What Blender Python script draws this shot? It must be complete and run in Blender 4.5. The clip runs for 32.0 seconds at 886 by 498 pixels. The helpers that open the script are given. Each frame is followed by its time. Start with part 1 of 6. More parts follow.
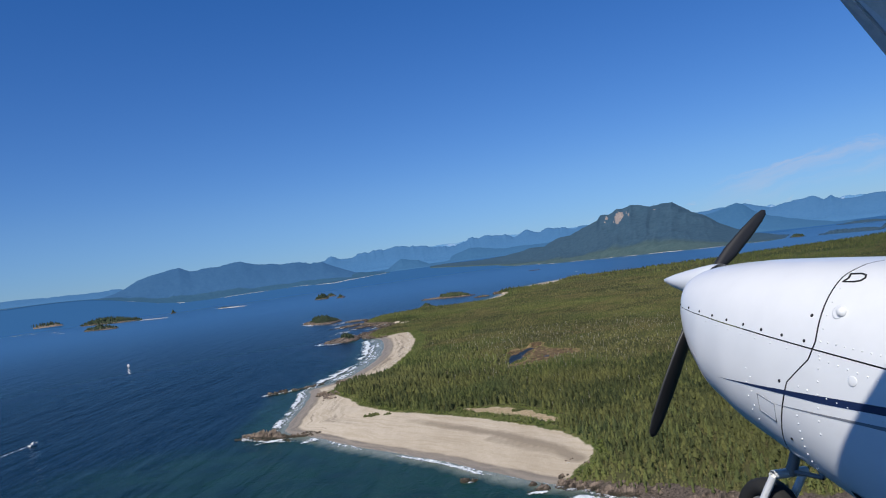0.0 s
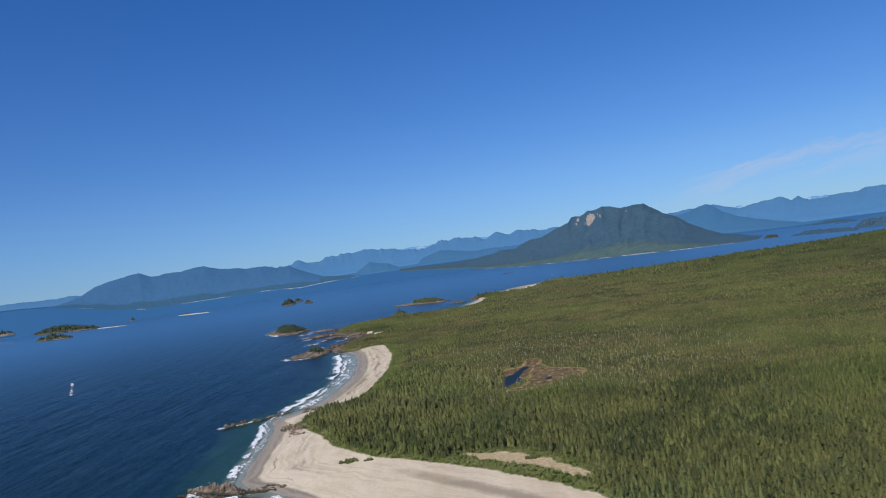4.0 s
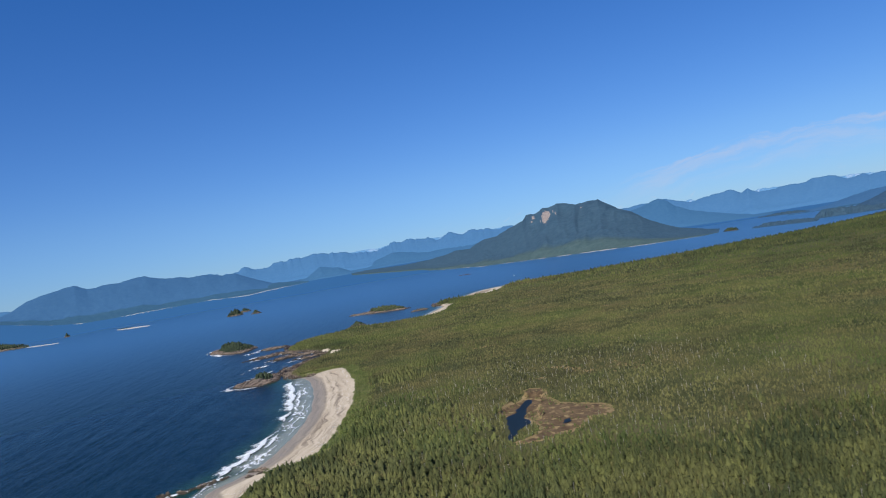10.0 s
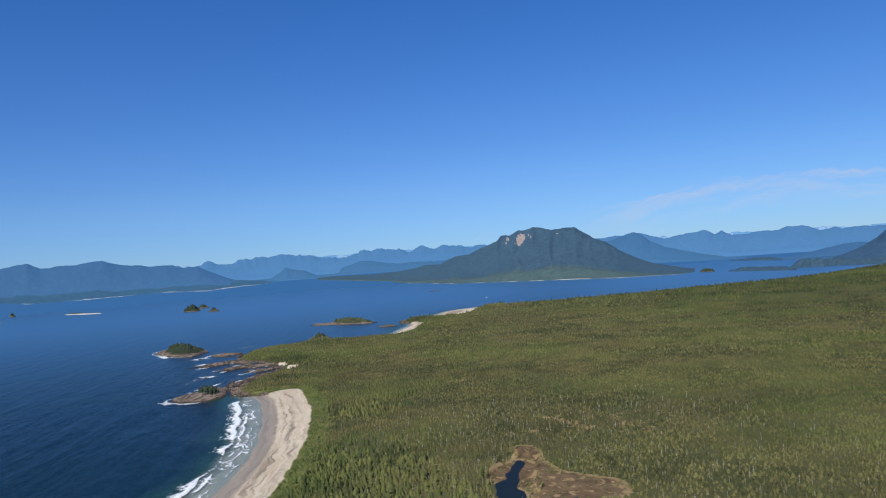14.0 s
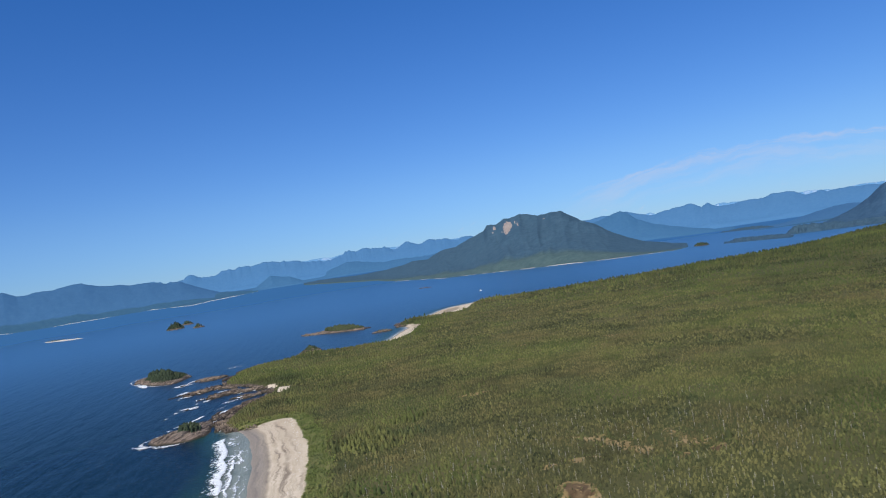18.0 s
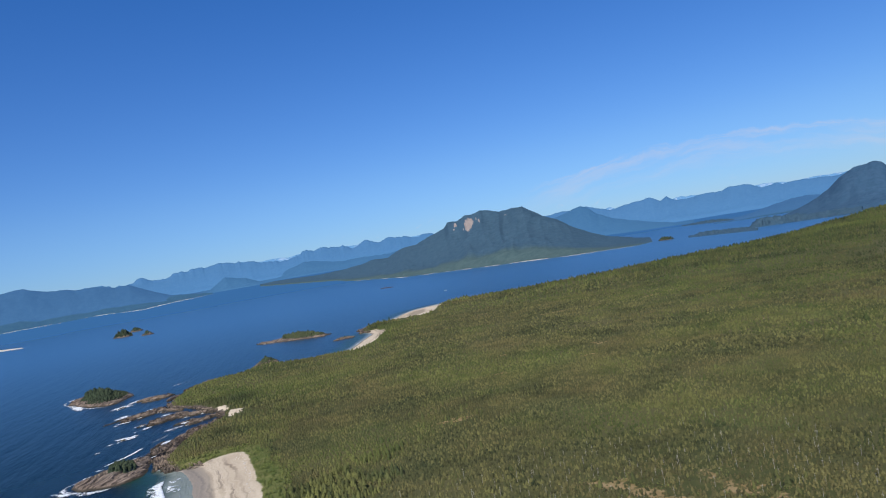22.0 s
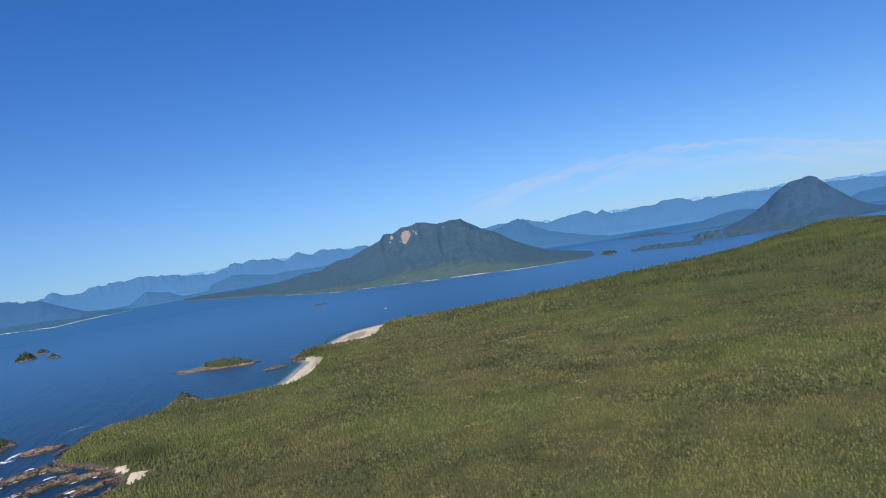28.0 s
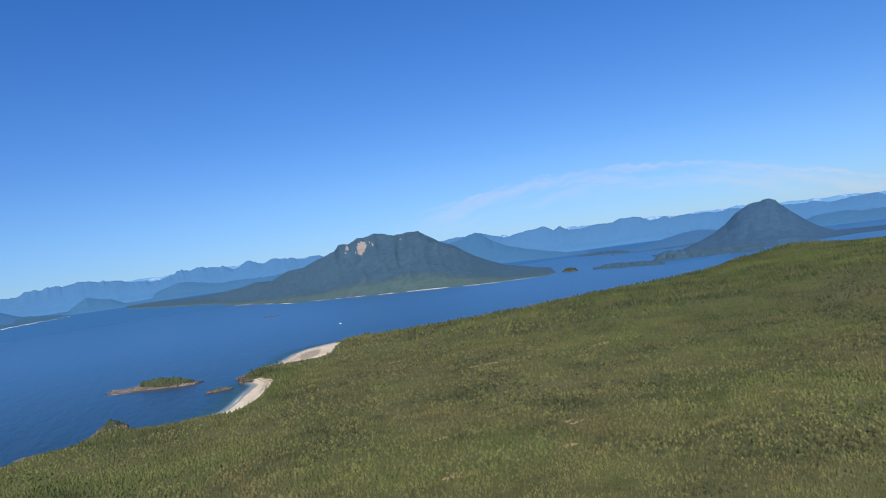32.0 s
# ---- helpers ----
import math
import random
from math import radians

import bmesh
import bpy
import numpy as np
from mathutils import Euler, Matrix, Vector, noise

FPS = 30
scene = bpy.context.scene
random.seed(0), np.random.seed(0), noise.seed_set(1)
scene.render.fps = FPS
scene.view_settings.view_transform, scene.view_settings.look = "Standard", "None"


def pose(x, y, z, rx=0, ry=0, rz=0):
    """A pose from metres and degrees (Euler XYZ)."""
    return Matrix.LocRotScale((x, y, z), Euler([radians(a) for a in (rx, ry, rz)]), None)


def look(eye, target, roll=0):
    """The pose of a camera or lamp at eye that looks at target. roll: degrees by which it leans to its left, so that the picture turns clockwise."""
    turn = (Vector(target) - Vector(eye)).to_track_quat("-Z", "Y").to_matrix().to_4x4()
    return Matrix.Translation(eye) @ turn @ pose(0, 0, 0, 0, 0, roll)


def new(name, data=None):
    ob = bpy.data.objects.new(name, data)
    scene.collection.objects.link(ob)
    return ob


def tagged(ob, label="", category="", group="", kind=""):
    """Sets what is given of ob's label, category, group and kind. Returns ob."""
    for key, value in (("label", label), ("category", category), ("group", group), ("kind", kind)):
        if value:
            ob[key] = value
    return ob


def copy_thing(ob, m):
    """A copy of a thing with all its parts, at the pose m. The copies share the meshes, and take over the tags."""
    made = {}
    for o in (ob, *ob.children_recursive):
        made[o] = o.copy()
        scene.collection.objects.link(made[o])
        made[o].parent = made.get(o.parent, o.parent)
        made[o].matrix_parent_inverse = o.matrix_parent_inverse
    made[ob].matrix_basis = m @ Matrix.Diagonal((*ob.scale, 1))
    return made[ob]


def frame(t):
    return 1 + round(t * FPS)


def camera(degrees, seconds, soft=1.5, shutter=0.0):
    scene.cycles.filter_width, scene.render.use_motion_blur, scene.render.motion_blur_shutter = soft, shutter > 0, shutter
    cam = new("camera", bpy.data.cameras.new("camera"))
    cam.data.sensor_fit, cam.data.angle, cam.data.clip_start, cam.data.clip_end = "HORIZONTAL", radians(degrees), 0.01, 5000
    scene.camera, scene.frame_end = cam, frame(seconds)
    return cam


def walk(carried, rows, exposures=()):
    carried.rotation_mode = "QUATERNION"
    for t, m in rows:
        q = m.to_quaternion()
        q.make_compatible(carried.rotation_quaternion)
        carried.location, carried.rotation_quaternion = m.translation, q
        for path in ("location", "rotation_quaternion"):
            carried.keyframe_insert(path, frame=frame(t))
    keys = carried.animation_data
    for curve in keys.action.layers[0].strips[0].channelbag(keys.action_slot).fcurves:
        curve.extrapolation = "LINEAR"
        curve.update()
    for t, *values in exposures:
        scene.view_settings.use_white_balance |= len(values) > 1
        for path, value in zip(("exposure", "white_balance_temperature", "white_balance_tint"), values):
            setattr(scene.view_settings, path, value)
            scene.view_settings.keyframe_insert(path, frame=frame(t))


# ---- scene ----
cam = camera(63.0, 32.0, 1.1)
# seconds, eye x y z, heading to the right of +y, climb of the view, lean to the right (degrees)
PATH = [
    (0, 0.10, 0.04, 80.04, -0.00, 0.89, 7.63),
    (0.5, -1.36, 8.77, 80.68, 0.26, 0.89, 7.27),
    (1, -2.78, 17.51, 81.31, 0.63, 0.86, 7.33),
    (1.5, -4.14, 26.26, 81.93, 0.98, 0.84, 7.42),
    (2, -5.45, 35.01, 82.54, 1.32, 0.81, 7.50),
    (2.5, -6.71, 43.77, 83.15, 1.65, 0.79, 7.56),
    (3, -7.92, 52.53, 83.75, 1.99, 0.81, 7.70),
    (3.5, -9.08, 61.29, 84.34, 2.28, 0.74, 7.89),
    (5.5, -13.21, 96.35, 86.68, 3.51, 0.76, 8.42),
    (6, -14.12, 105.11, 87.27, 3.92, 0.71, 8.69),
    (6.5, -14.98, 113.88, 87.85, 4.33, 0.66, 8.79),
    (7, -15.79, 122.63, 88.43, 4.69, 0.64, 8.79),
    (7.5, -16.55, 131.39, 89.02, 5.05, 0.60, 8.66),
    (8, -17.27, 140.14, 89.60, 5.40, 0.60, 8.51),
    (8.5, -17.93, 148.89, 90.19, 5.73, 0.59, 8.39),
    (9, -18.55, 157.63, 90.79, 6.01, 0.48, 8.74),
    (9.5, -19.12, 166.36, 91.38, 6.24, 0.32, 9.48),
    (10, -19.65, 175.10, 91.98, 6.46, 0.19, 9.66),
    (10.5, -20.13, 183.82, 92.59, 6.85, 0.12, 9.41),
    (11, -20.56, 192.54, 93.20, 7.42, 0.11, 8.84),
    (11.5, -20.94, 201.25, 93.82, 8.04, 0.32, 7.58),
    (12, -21.28, 209.96, 94.44, 8.64, 0.59, 6.12),
    (12.5, -21.57, 218.66, 95.07, 8.94, 0.77, 5.27),
    (13, -21.82, 227.35, 95.70, 9.04, 0.87, 4.82),
    (13.5, -22.02, 236.04, 96.34, 9.11, 0.96, 4.35),
    (14, -22.17, 244.71, 96.99, 9.02, 0.98, 4.24),
    (14.5, -22.28, 253.38, 97.64, 8.98, 0.97, 4.15),
    (16.5, -22.28, 287.99, 100.32, 9.05, 0.38, 7.77),
    (17, -22.17, 296.62, 101.01, 9.40, 0.31, 8.27),
    (17.5, -22.01, 305.25, 101.70, 9.81, 0.31, 8.55),
    (18, -21.81, 313.87, 102.40, 10.20, 0.32, 8.80),
    (18.5, -21.56, 322.48, 103.11, 10.57, 0.24, 8.98),
    (19, -21.28, 331.09, 103.82, 10.98, -0.00, 9.28),
    (19.5, -20.94, 339.69, 104.53, 11.33, -0.18, 9.55),
    (20, -20.57, 348.28, 105.25, 11.66, -0.22, 9.54),
    (20.5, -20.15, 356.87, 105.98, 12.09, -0.23, 9.41),
    (21, -19.69, 365.46, 106.70, 12.51, -0.27, 9.43),
    (21.5, -19.19, 374.04, 107.44, 13.00, -0.38, 9.57),
    (22, -18.64, 382.61, 108.17, 13.42, -0.45, 9.71),
    (22.5, -18.05, 391.19, 108.91, 13.79, -0.50, 10.04),
    (23, -17.42, 399.76, 109.65, 14.18, -0.59, 10.49),
    (23.5, -16.75, 408.32, 110.39, 14.53, -0.70, 11.02),
    (24, -16.03, 416.89, 111.12, 14.90, -0.71, 11.15),
    (24.5, -15.27, 425.45, 111.86, 15.31, -0.71, 11.22),
    (25, -14.47, 434.02, 112.60, 15.82, -0.70, 11.18),
    (25.5, -13.63, 442.58, 113.34, 16.38, -0.68, 11.10),
    (27.5, -9.84, 476.85, 116.24, 18.52, -0.40, 9.23),
    (28, -8.79, 485.43, 116.95, 18.84, -0.43, 9.58),
    (28.5, -7.70, 494.01, 117.66, 19.19, -0.48, 9.57),
    (29, -6.57, 502.60, 118.35, 19.70, -0.51, 9.58),
    (29.5, -5.40, 511.19, 119.03, 20.22, -0.50, 9.43),
    (30, -4.18, 519.80, 119.70, 20.73, -0.46, 9.13),
    (30.5, -2.92, 528.41, 120.36, 21.24, -0.38, 8.80),
    (31, -1.63, 537.04, 121.01, 21.69, -0.29, 8.58),
    (31.5, -0.29, 545.67, 121.64, 22.09, -0.20, 8.34),
    (32, 1.09, 554.32, 122.25, 22.61, -0.04, 8.00),
]


def aim(x, y, z, yaw, pitch, lean):
    a, b = radians(yaw), radians(pitch)
    way = Vector((math.sin(a) * math.cos(b), math.cos(a) * math.cos(b), math.sin(b)))
    eye = Vector((x, y, z))
    return look(eye, eye + way * 10, -lean)


walk(cam, [(r[0], aim(*r[1:])) for r in PATH], [(0, -0.09), (9, 0.04), (19, 0.09), (28, 0.17), (32, 0.24)])

# ---- light ----
SUN_AZ, SUN_EL = radians(-149), radians(46)
world = bpy.data.worlds.new("sky")
scene.world = world
world.use_nodes = True
wn, wl = world.node_tree.nodes, world.node_tree.links
wn.clear()
w_out = wn.new("ShaderNodeOutputWorld")
w_bg = wn.new("ShaderNodeBackground")
w_sky = wn.new("ShaderNodeTexSky")
w_sky.sky_type = "NISHITA"
w_sky.sun_disc = False
w_sky.sun_elevation, w_sky.sun_rotation = SUN_EL, SUN_AZ
w_sky.altitude, w_sky.air_density, w_sky.dust_density, w_sky.ozone_density = 300, 1.0, 0.0, 4.0
w_bg.inputs["Strength"].default_value = 0.082
# a long thin wisp of cirrus low over the eastern ranges, with a faint veil hanging under it
w_tc = wn.new("ShaderNodeTexCoord")
w_sep = wn.new("ShaderNodeSeparateXYZ")
wl.new(w_tc.outputs["Generated"], w_sep.inputs["Vector"])


def w_math(op, a, b=0.0):
    m = wn.new("ShaderNodeMath")
    m.operation = op
    for i, v in enumerate((a, b)):
        if isinstance(v, (int, float)):
            m.inputs[i].default_value = v
        else:
            wl.new(v, m.inputs[i])
    return m.outputs[0]


def w_span(v, a, b, lo=0.0, hi=1.0):
    r = wn.new("ShaderNodeMapRange")
    r.interpolation_type = "SMOOTHSTEP"
    for key, x in (("From Min", a), ("From Max", b), ("To Min", lo), ("To Max", hi)):
        r.inputs[key].default_value = x
    wl.new(v, r.inputs["Value"])
    return r.outputs["Result"]


def w_streaks(across, up, detail):
    c, t = wn.new("ShaderNodeCombineXYZ"), wn.new("ShaderNodeTexNoise")
    wl.new(w_math("MULTIPLY", w_bearing, across), c.inputs[0])
    wl.new(w_math("MULTIPLY", w_off, up), c.inputs[1])
    t.inputs["Scale"].default_value, t.inputs["Detail"].default_value, t.inputs["Roughness"].default_value = 1.0, detail, 0.6
    wl.new(c.outputs[0], t.inputs["Vector"])
    return t.outputs["Fac"]


w_bearing = w_math("DEGREES", w_math("ARCTAN2", w_sep.outputs["X"], w_sep.outputs["Y"]))
w_rise = w_math("DEGREES", w_math("ARCSINE", w_sep.outputs["Z"]))
w_bow = w_math("MULTIPLY", w_math("POWER", w_math("SUBTRACT", w_bearing, 34.0), 2.0), -0.0088)
w_off = w_math("SUBTRACT", w_rise, w_math("ADD", w_bow, 4.3))
w_fray = w_streaks(0.35, 0.5, 5.0)
w_off = w_math("ADD", w_off, w_math("MULTIPLY", w_math("SUBTRACT", w_fray, 0.5), 1.5))
w_ends = w_math("MULTIPLY", w_span(w_bearing, 18.0, 26.0), w_span(w_bearing, 66.0, 52.0))
w_wisp = w_math("MULTIPLY", w_math("MULTIPLY", w_span(w_off, 0.34, 0.05), w_span(w_off, -0.55, -0.05)), w_span(w_streaks(0.22, 2.2, 6.0), 0.36, 0.66))
w_veil = w_math("MULTIPLY", w_math("MULTIPLY", w_span(w_off, 0.1, -0.7), w_span(w_off, -2.4, -1.0)), w_span(w_streaks(0.12, 0.9, 5.0), 0.34, 0.7))
w_puff = w_math("MULTIPLY", w_math("MULTIPLY", w_span(w_rise, 0.7, 1.3), w_span(w_rise, 2.3, 1.5)), w_math("MULTIPLY", w_span(w_streaks(0.55, 1.4, 4.0), 0.58, 0.72), w_math("MULTIPLY", w_span(w_bearing, 2.0, 6.0), w_span(w_bearing, 40.0, 30.0))))
w_cloud = w_math("MULTIPLY", w_ends, w_math("ADD", w_math("MULTIPLY", w_wisp, 0.34), w_math("MULTIPLY", w_veil, 0.3)))
w_mix = wn.new("ShaderNodeMix")
w_mix.data_type = "RGBA"
w_mix.inputs["B"].default_value = (7.4, 7.1, 7.9, 1)
wl.new(w_math("ADD", w_cloud, w_math("MULTIPLY", w_puff, 0.22)), w_mix.inputs["Factor"])
# a clear deep-blue day: the tint pales towards the horizon
w_tint = wn.new("ShaderNodeMix")
w_tint.data_type = "RGBA"
w_tint.inputs["A"].default_value = (0.55, 0.75, 1.14, 1)
w_tint.inputs["B"].default_value = (0.285, 0.76, 1.38, 1)
w_up = wn.new("ShaderNodeMapRange")
w_up.inputs["From Min"].default_value, w_up.inputs["From Max"].default_value = 0.0, 0.42
w_mul = wn.new("ShaderNodeMix")
w_mul.data_type, w_mul.blend_type = "RGBA", "MULTIPLY"
w_mul.inputs["Factor"].default_value = 1.0
wl.new(w_sep.outputs["Z"], w_up.inputs["Value"])
wl.new(w_up.outputs["Result"], w_tint.inputs["Factor"])
wl.new(w_sky.outputs["Color"], w_mul.inputs["A"])
wl.new(w_tint.outputs["Result"], w_mul.inputs["B"])
w_low = wn.new("ShaderNodeMapRange")
w_low.interpolation_type = "SMOOTHSTEP"
w_low.inputs["From Min"].default_value, w_low.inputs["From Max"].default_value = -0.01, 0.11
w_dim = wn.new("ShaderNodeMix")
w_dim.data_type = "RGBA"
w_dim.inputs["A"].default_value = (0.74, 0.9, 1.07, 1)
w_dim.inputs["B"].default_value = (1, 1, 1, 1)
w_mul2 = wn.new("ShaderNodeMix")
w_mul2.data_type, w_mul2.blend_type = "RGBA", "MULTIPLY"
w_mul2.inputs["Factor"].default_value = 1.0
wl.new(w_sep.outputs["Z"], w_low.inputs["Value"])
wl.new(w_low.outputs["Result"], w_dim.inputs["Factor"])
wl.new(w_mul.outputs["Result"], w_mul2.inputs["A"])
wl.new(w_dim.outputs["Result"], w_mul2.inputs["B"])
wl.new(w_mul2.outputs["Result"], w_mix.inputs["A"])
wl.new(w_mix.outputs["Result"], w_bg.inputs["Color"])
wl.new(w_bg.outputs["Background"], w_out.inputs["Surface"])

sun = new("sun", bpy.data.lights.new("sun", "SUN"))
sun.data.energy, sun.data.angle, sun.data.color = 4.9, radians(0.53), (1.0, 0.95, 0.87)
sun_way = Vector((math.sin(SUN_AZ) * math.cos(SUN_EL), math.cos(SUN_AZ) * math.cos(SUN_EL), math.sin(SUN_EL)))
sun.rotation_euler = sun_way.to_track_quat("Z", "Y").to_euler()


# ---- materials ----
class Mat:
    """A small builder for node materials."""

    def __init__(self, name, rough=0.8, spec=0.3):
        self.m = bpy.data.materials.new(name)
        self.m.use_nodes = True
        self.n, self.l = self.m.node_tree.nodes, self.m.node_tree.links
        self.bsdf = self.n["Principled BSDF"]
        self.bsdf.inputs["Roughness"].default_value = rough
        self.bsdf.inputs["Specular IOR Level"].default_value = spec
        self.coord = self.n.new("ShaderNodeTexCoord").outputs["Object"]

    def noise(self, scale, detail=4.0, rough=0.55, squash=None, warp=0.0, strike=None):
        v = self.coord
        if strike is not None:
            mp = self.n.new("ShaderNodeMapping")
            mp.vector_type = "TEXTURE"
            mp.inputs["Scale"].default_value = (9.0, 1.0, 3.0)
            mp.inputs["Rotation"].default_value = (0, 0, strike)
            self.l.new(v, mp.inputs["Vector"])
            v = mp.outputs["Vector"]
        if squash:
            mp = self.n.new("ShaderNodeMapping")
            mp.inputs["Scale"].default_value = squash
            mp.inputs["Rotation"].default_value = (0, 0, warp)
            self.l.new(v, mp.inputs["Vector"])
            v = mp.outputs["Vector"]
        t = self.n.new("ShaderNodeTexNoise")
        t.inputs["Scale"].default_value, t.inputs["Detail"].default_value, t.inputs["Roughness"].default_value = scale, detail, rough
        self.l.new(v, t.inputs["Vector"])
        return t.outputs["Fac"]

    def along(self, name, across, along):
        """Noise drawn out along a shore: across it by the named distance, along it by y."""
        s, c = self.n.new("ShaderNodeSeparateXYZ"), self.n.new("ShaderNodeCombineXYZ")
        self.l.new(self.coord, s.inputs[0])
        self.l.new(self.math("MULTIPLY", self.math("ADD", self.attr(name), self.math("MULTIPLY", self.math("SUBTRACT", self.noise(0.045, 4, 0.6), 0.5), 0.16)), across), c.inputs[0])
        self.l.new(self.math("MULTIPLY", s.outputs["Y"], along), c.inputs[1])
        t = self.n.new("ShaderNodeTexNoise")
        t.inputs["Scale"].default_value, t.inputs["Detail"].default_value, t.inputs["Roughness"].default_value = 1.0, 6.0, 0.65
        self.l.new(c.outputs[0], t.inputs["Vector"])
        return t.outputs["Fac"]

    def attr(self, name):
        a = self.n.new("ShaderNodeAttribute")
        a.attribute_name = name
        return a.outputs["Fac"]

    def span(self, fac, lo, hi, a=0.0, b=1.0):
        r = self.n.new("ShaderNodeMapRange")
        r.inputs["From Min"].default_value, r.inputs["From Max"].default_value = lo, hi
        r.inputs["To Min"].default_value, r.inputs["To Max"].default_value = a, b
        self.l.new(fac, r.inputs["Value"])
        return r.outputs["Result"]

    def math(self, op, a, b):
        m = self.n.new("ShaderNodeMath")
        m.operation = op
        for i, v in enumerate((a, b)):
            if isinstance(v, (int, float)):
                m.inputs[i].default_value = v
            else:
                self.l.new(v, m.inputs[i])
        return m.outputs[0]

    def mix(self, fac, a, b):
        m = self.n.new("ShaderNodeMix")
        m.data_type = "RGBA"
        for key, v in (("Factor", fac), ("A", a), ("B", b)):
            if isinstance(v, tuple):
                m.inputs[key].default_value = (*v, 1)
            elif isinstance(v, (int, float)):
                m.inputs[key].default_value = v
            else:
                self.l.new(v, m.inputs[key])
        return m.outputs["Result"]

    def color(self, c):
        if isinstance(c, tuple):
            self.bsdf.inputs["Base Color"].default_value = (*c, 1)
        else:
            self.l.new(c, self.bsdf.inputs["Base Color"])
        return self

    def put(self, key, v):
        if isinstance(v, (int, float)):
            self.bsdf.inputs[key].default_value = v
        else:
            self.l.new(v, self.bsdf.inputs[key])
        return self

    def bump(self, h, strength, dist):
        b = self.n.new("ShaderNodeBump")
        b.inputs["Strength"].default_value, b.inputs["Distance"].default_value = strength, dist
        self.l.new(h, b.inputs["Height"])
        self.l.new(b.outputs["Normal"], self.bsdf.inputs["Normal"])
        return self


def make_sea():
    k = Mat("sea_water", 0.25, 0.42)
    big = k.noise(0.0035, 4, 0.6, (1, 0.5, 1), 0.5)
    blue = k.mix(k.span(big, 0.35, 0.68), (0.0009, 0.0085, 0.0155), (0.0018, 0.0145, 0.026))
    # Distance haze mixed into the base colour: paler blue as open rises.
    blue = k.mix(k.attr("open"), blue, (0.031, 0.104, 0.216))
    shallow = k.attr("shallow")
    patch = k.math("MULTIPLY", shallow, k.span(k.noise(0.05, 4), 0.25, 0.6, 0.55, 1.15))
    c = k.mix(k.span(patch, 0.12, 0.6), blue, (0.01, 0.038, 0.029))
    c = k.mix(k.span(k.math("MULTIPLY", patch, k.attr("swash")), 0.15, 0.85), c, (0.19, 0.215, 0.18))
    k.color(c)
    swell = k.noise(0.16, 3, 0.55, (1.0, 0.28, 1), 0.45)
    chop = k.noise(0.9, 4, 0.6, (1.0, 0.5, 1), 0.2)
    long = k.noise(0.055, 2, 0.5, (1.0, 0.2, 1), 0.45)
    h = k.math("ADD", k.math("MULTIPLY", swell, 1.3), k.math("MULTIPLY", chop, 0.35))
    h = k.math("ADD", h, k.math("MULTIPLY", long, 2.8))
    k.bump(h, 0.75, 1.0)
    k.l.new(k.span(k.attr("open"), 0.0, 1.0, 1.0, 0.3), k.bsdf.inputs["Normal"].links[0].from_node.inputs["Strength"])
    level = k.n.new("ShaderNodeCombineXYZ")
    level.inputs[2].default_value = 1.0
    k.l.new(level.outputs[0], k.bsdf.inputs["Normal"].links[0].from_node.inputs["Normal"])
    k.put("IOR", 1.33)
    k.put("Specular IOR Level", k.span(k.attr("open"), 0.0, 0.5, 0.1, 0.5))
    k.put("Roughness", k.span(k.attr("open"), 0.0, 1.0, 0.27, 0.34))
    return k.m


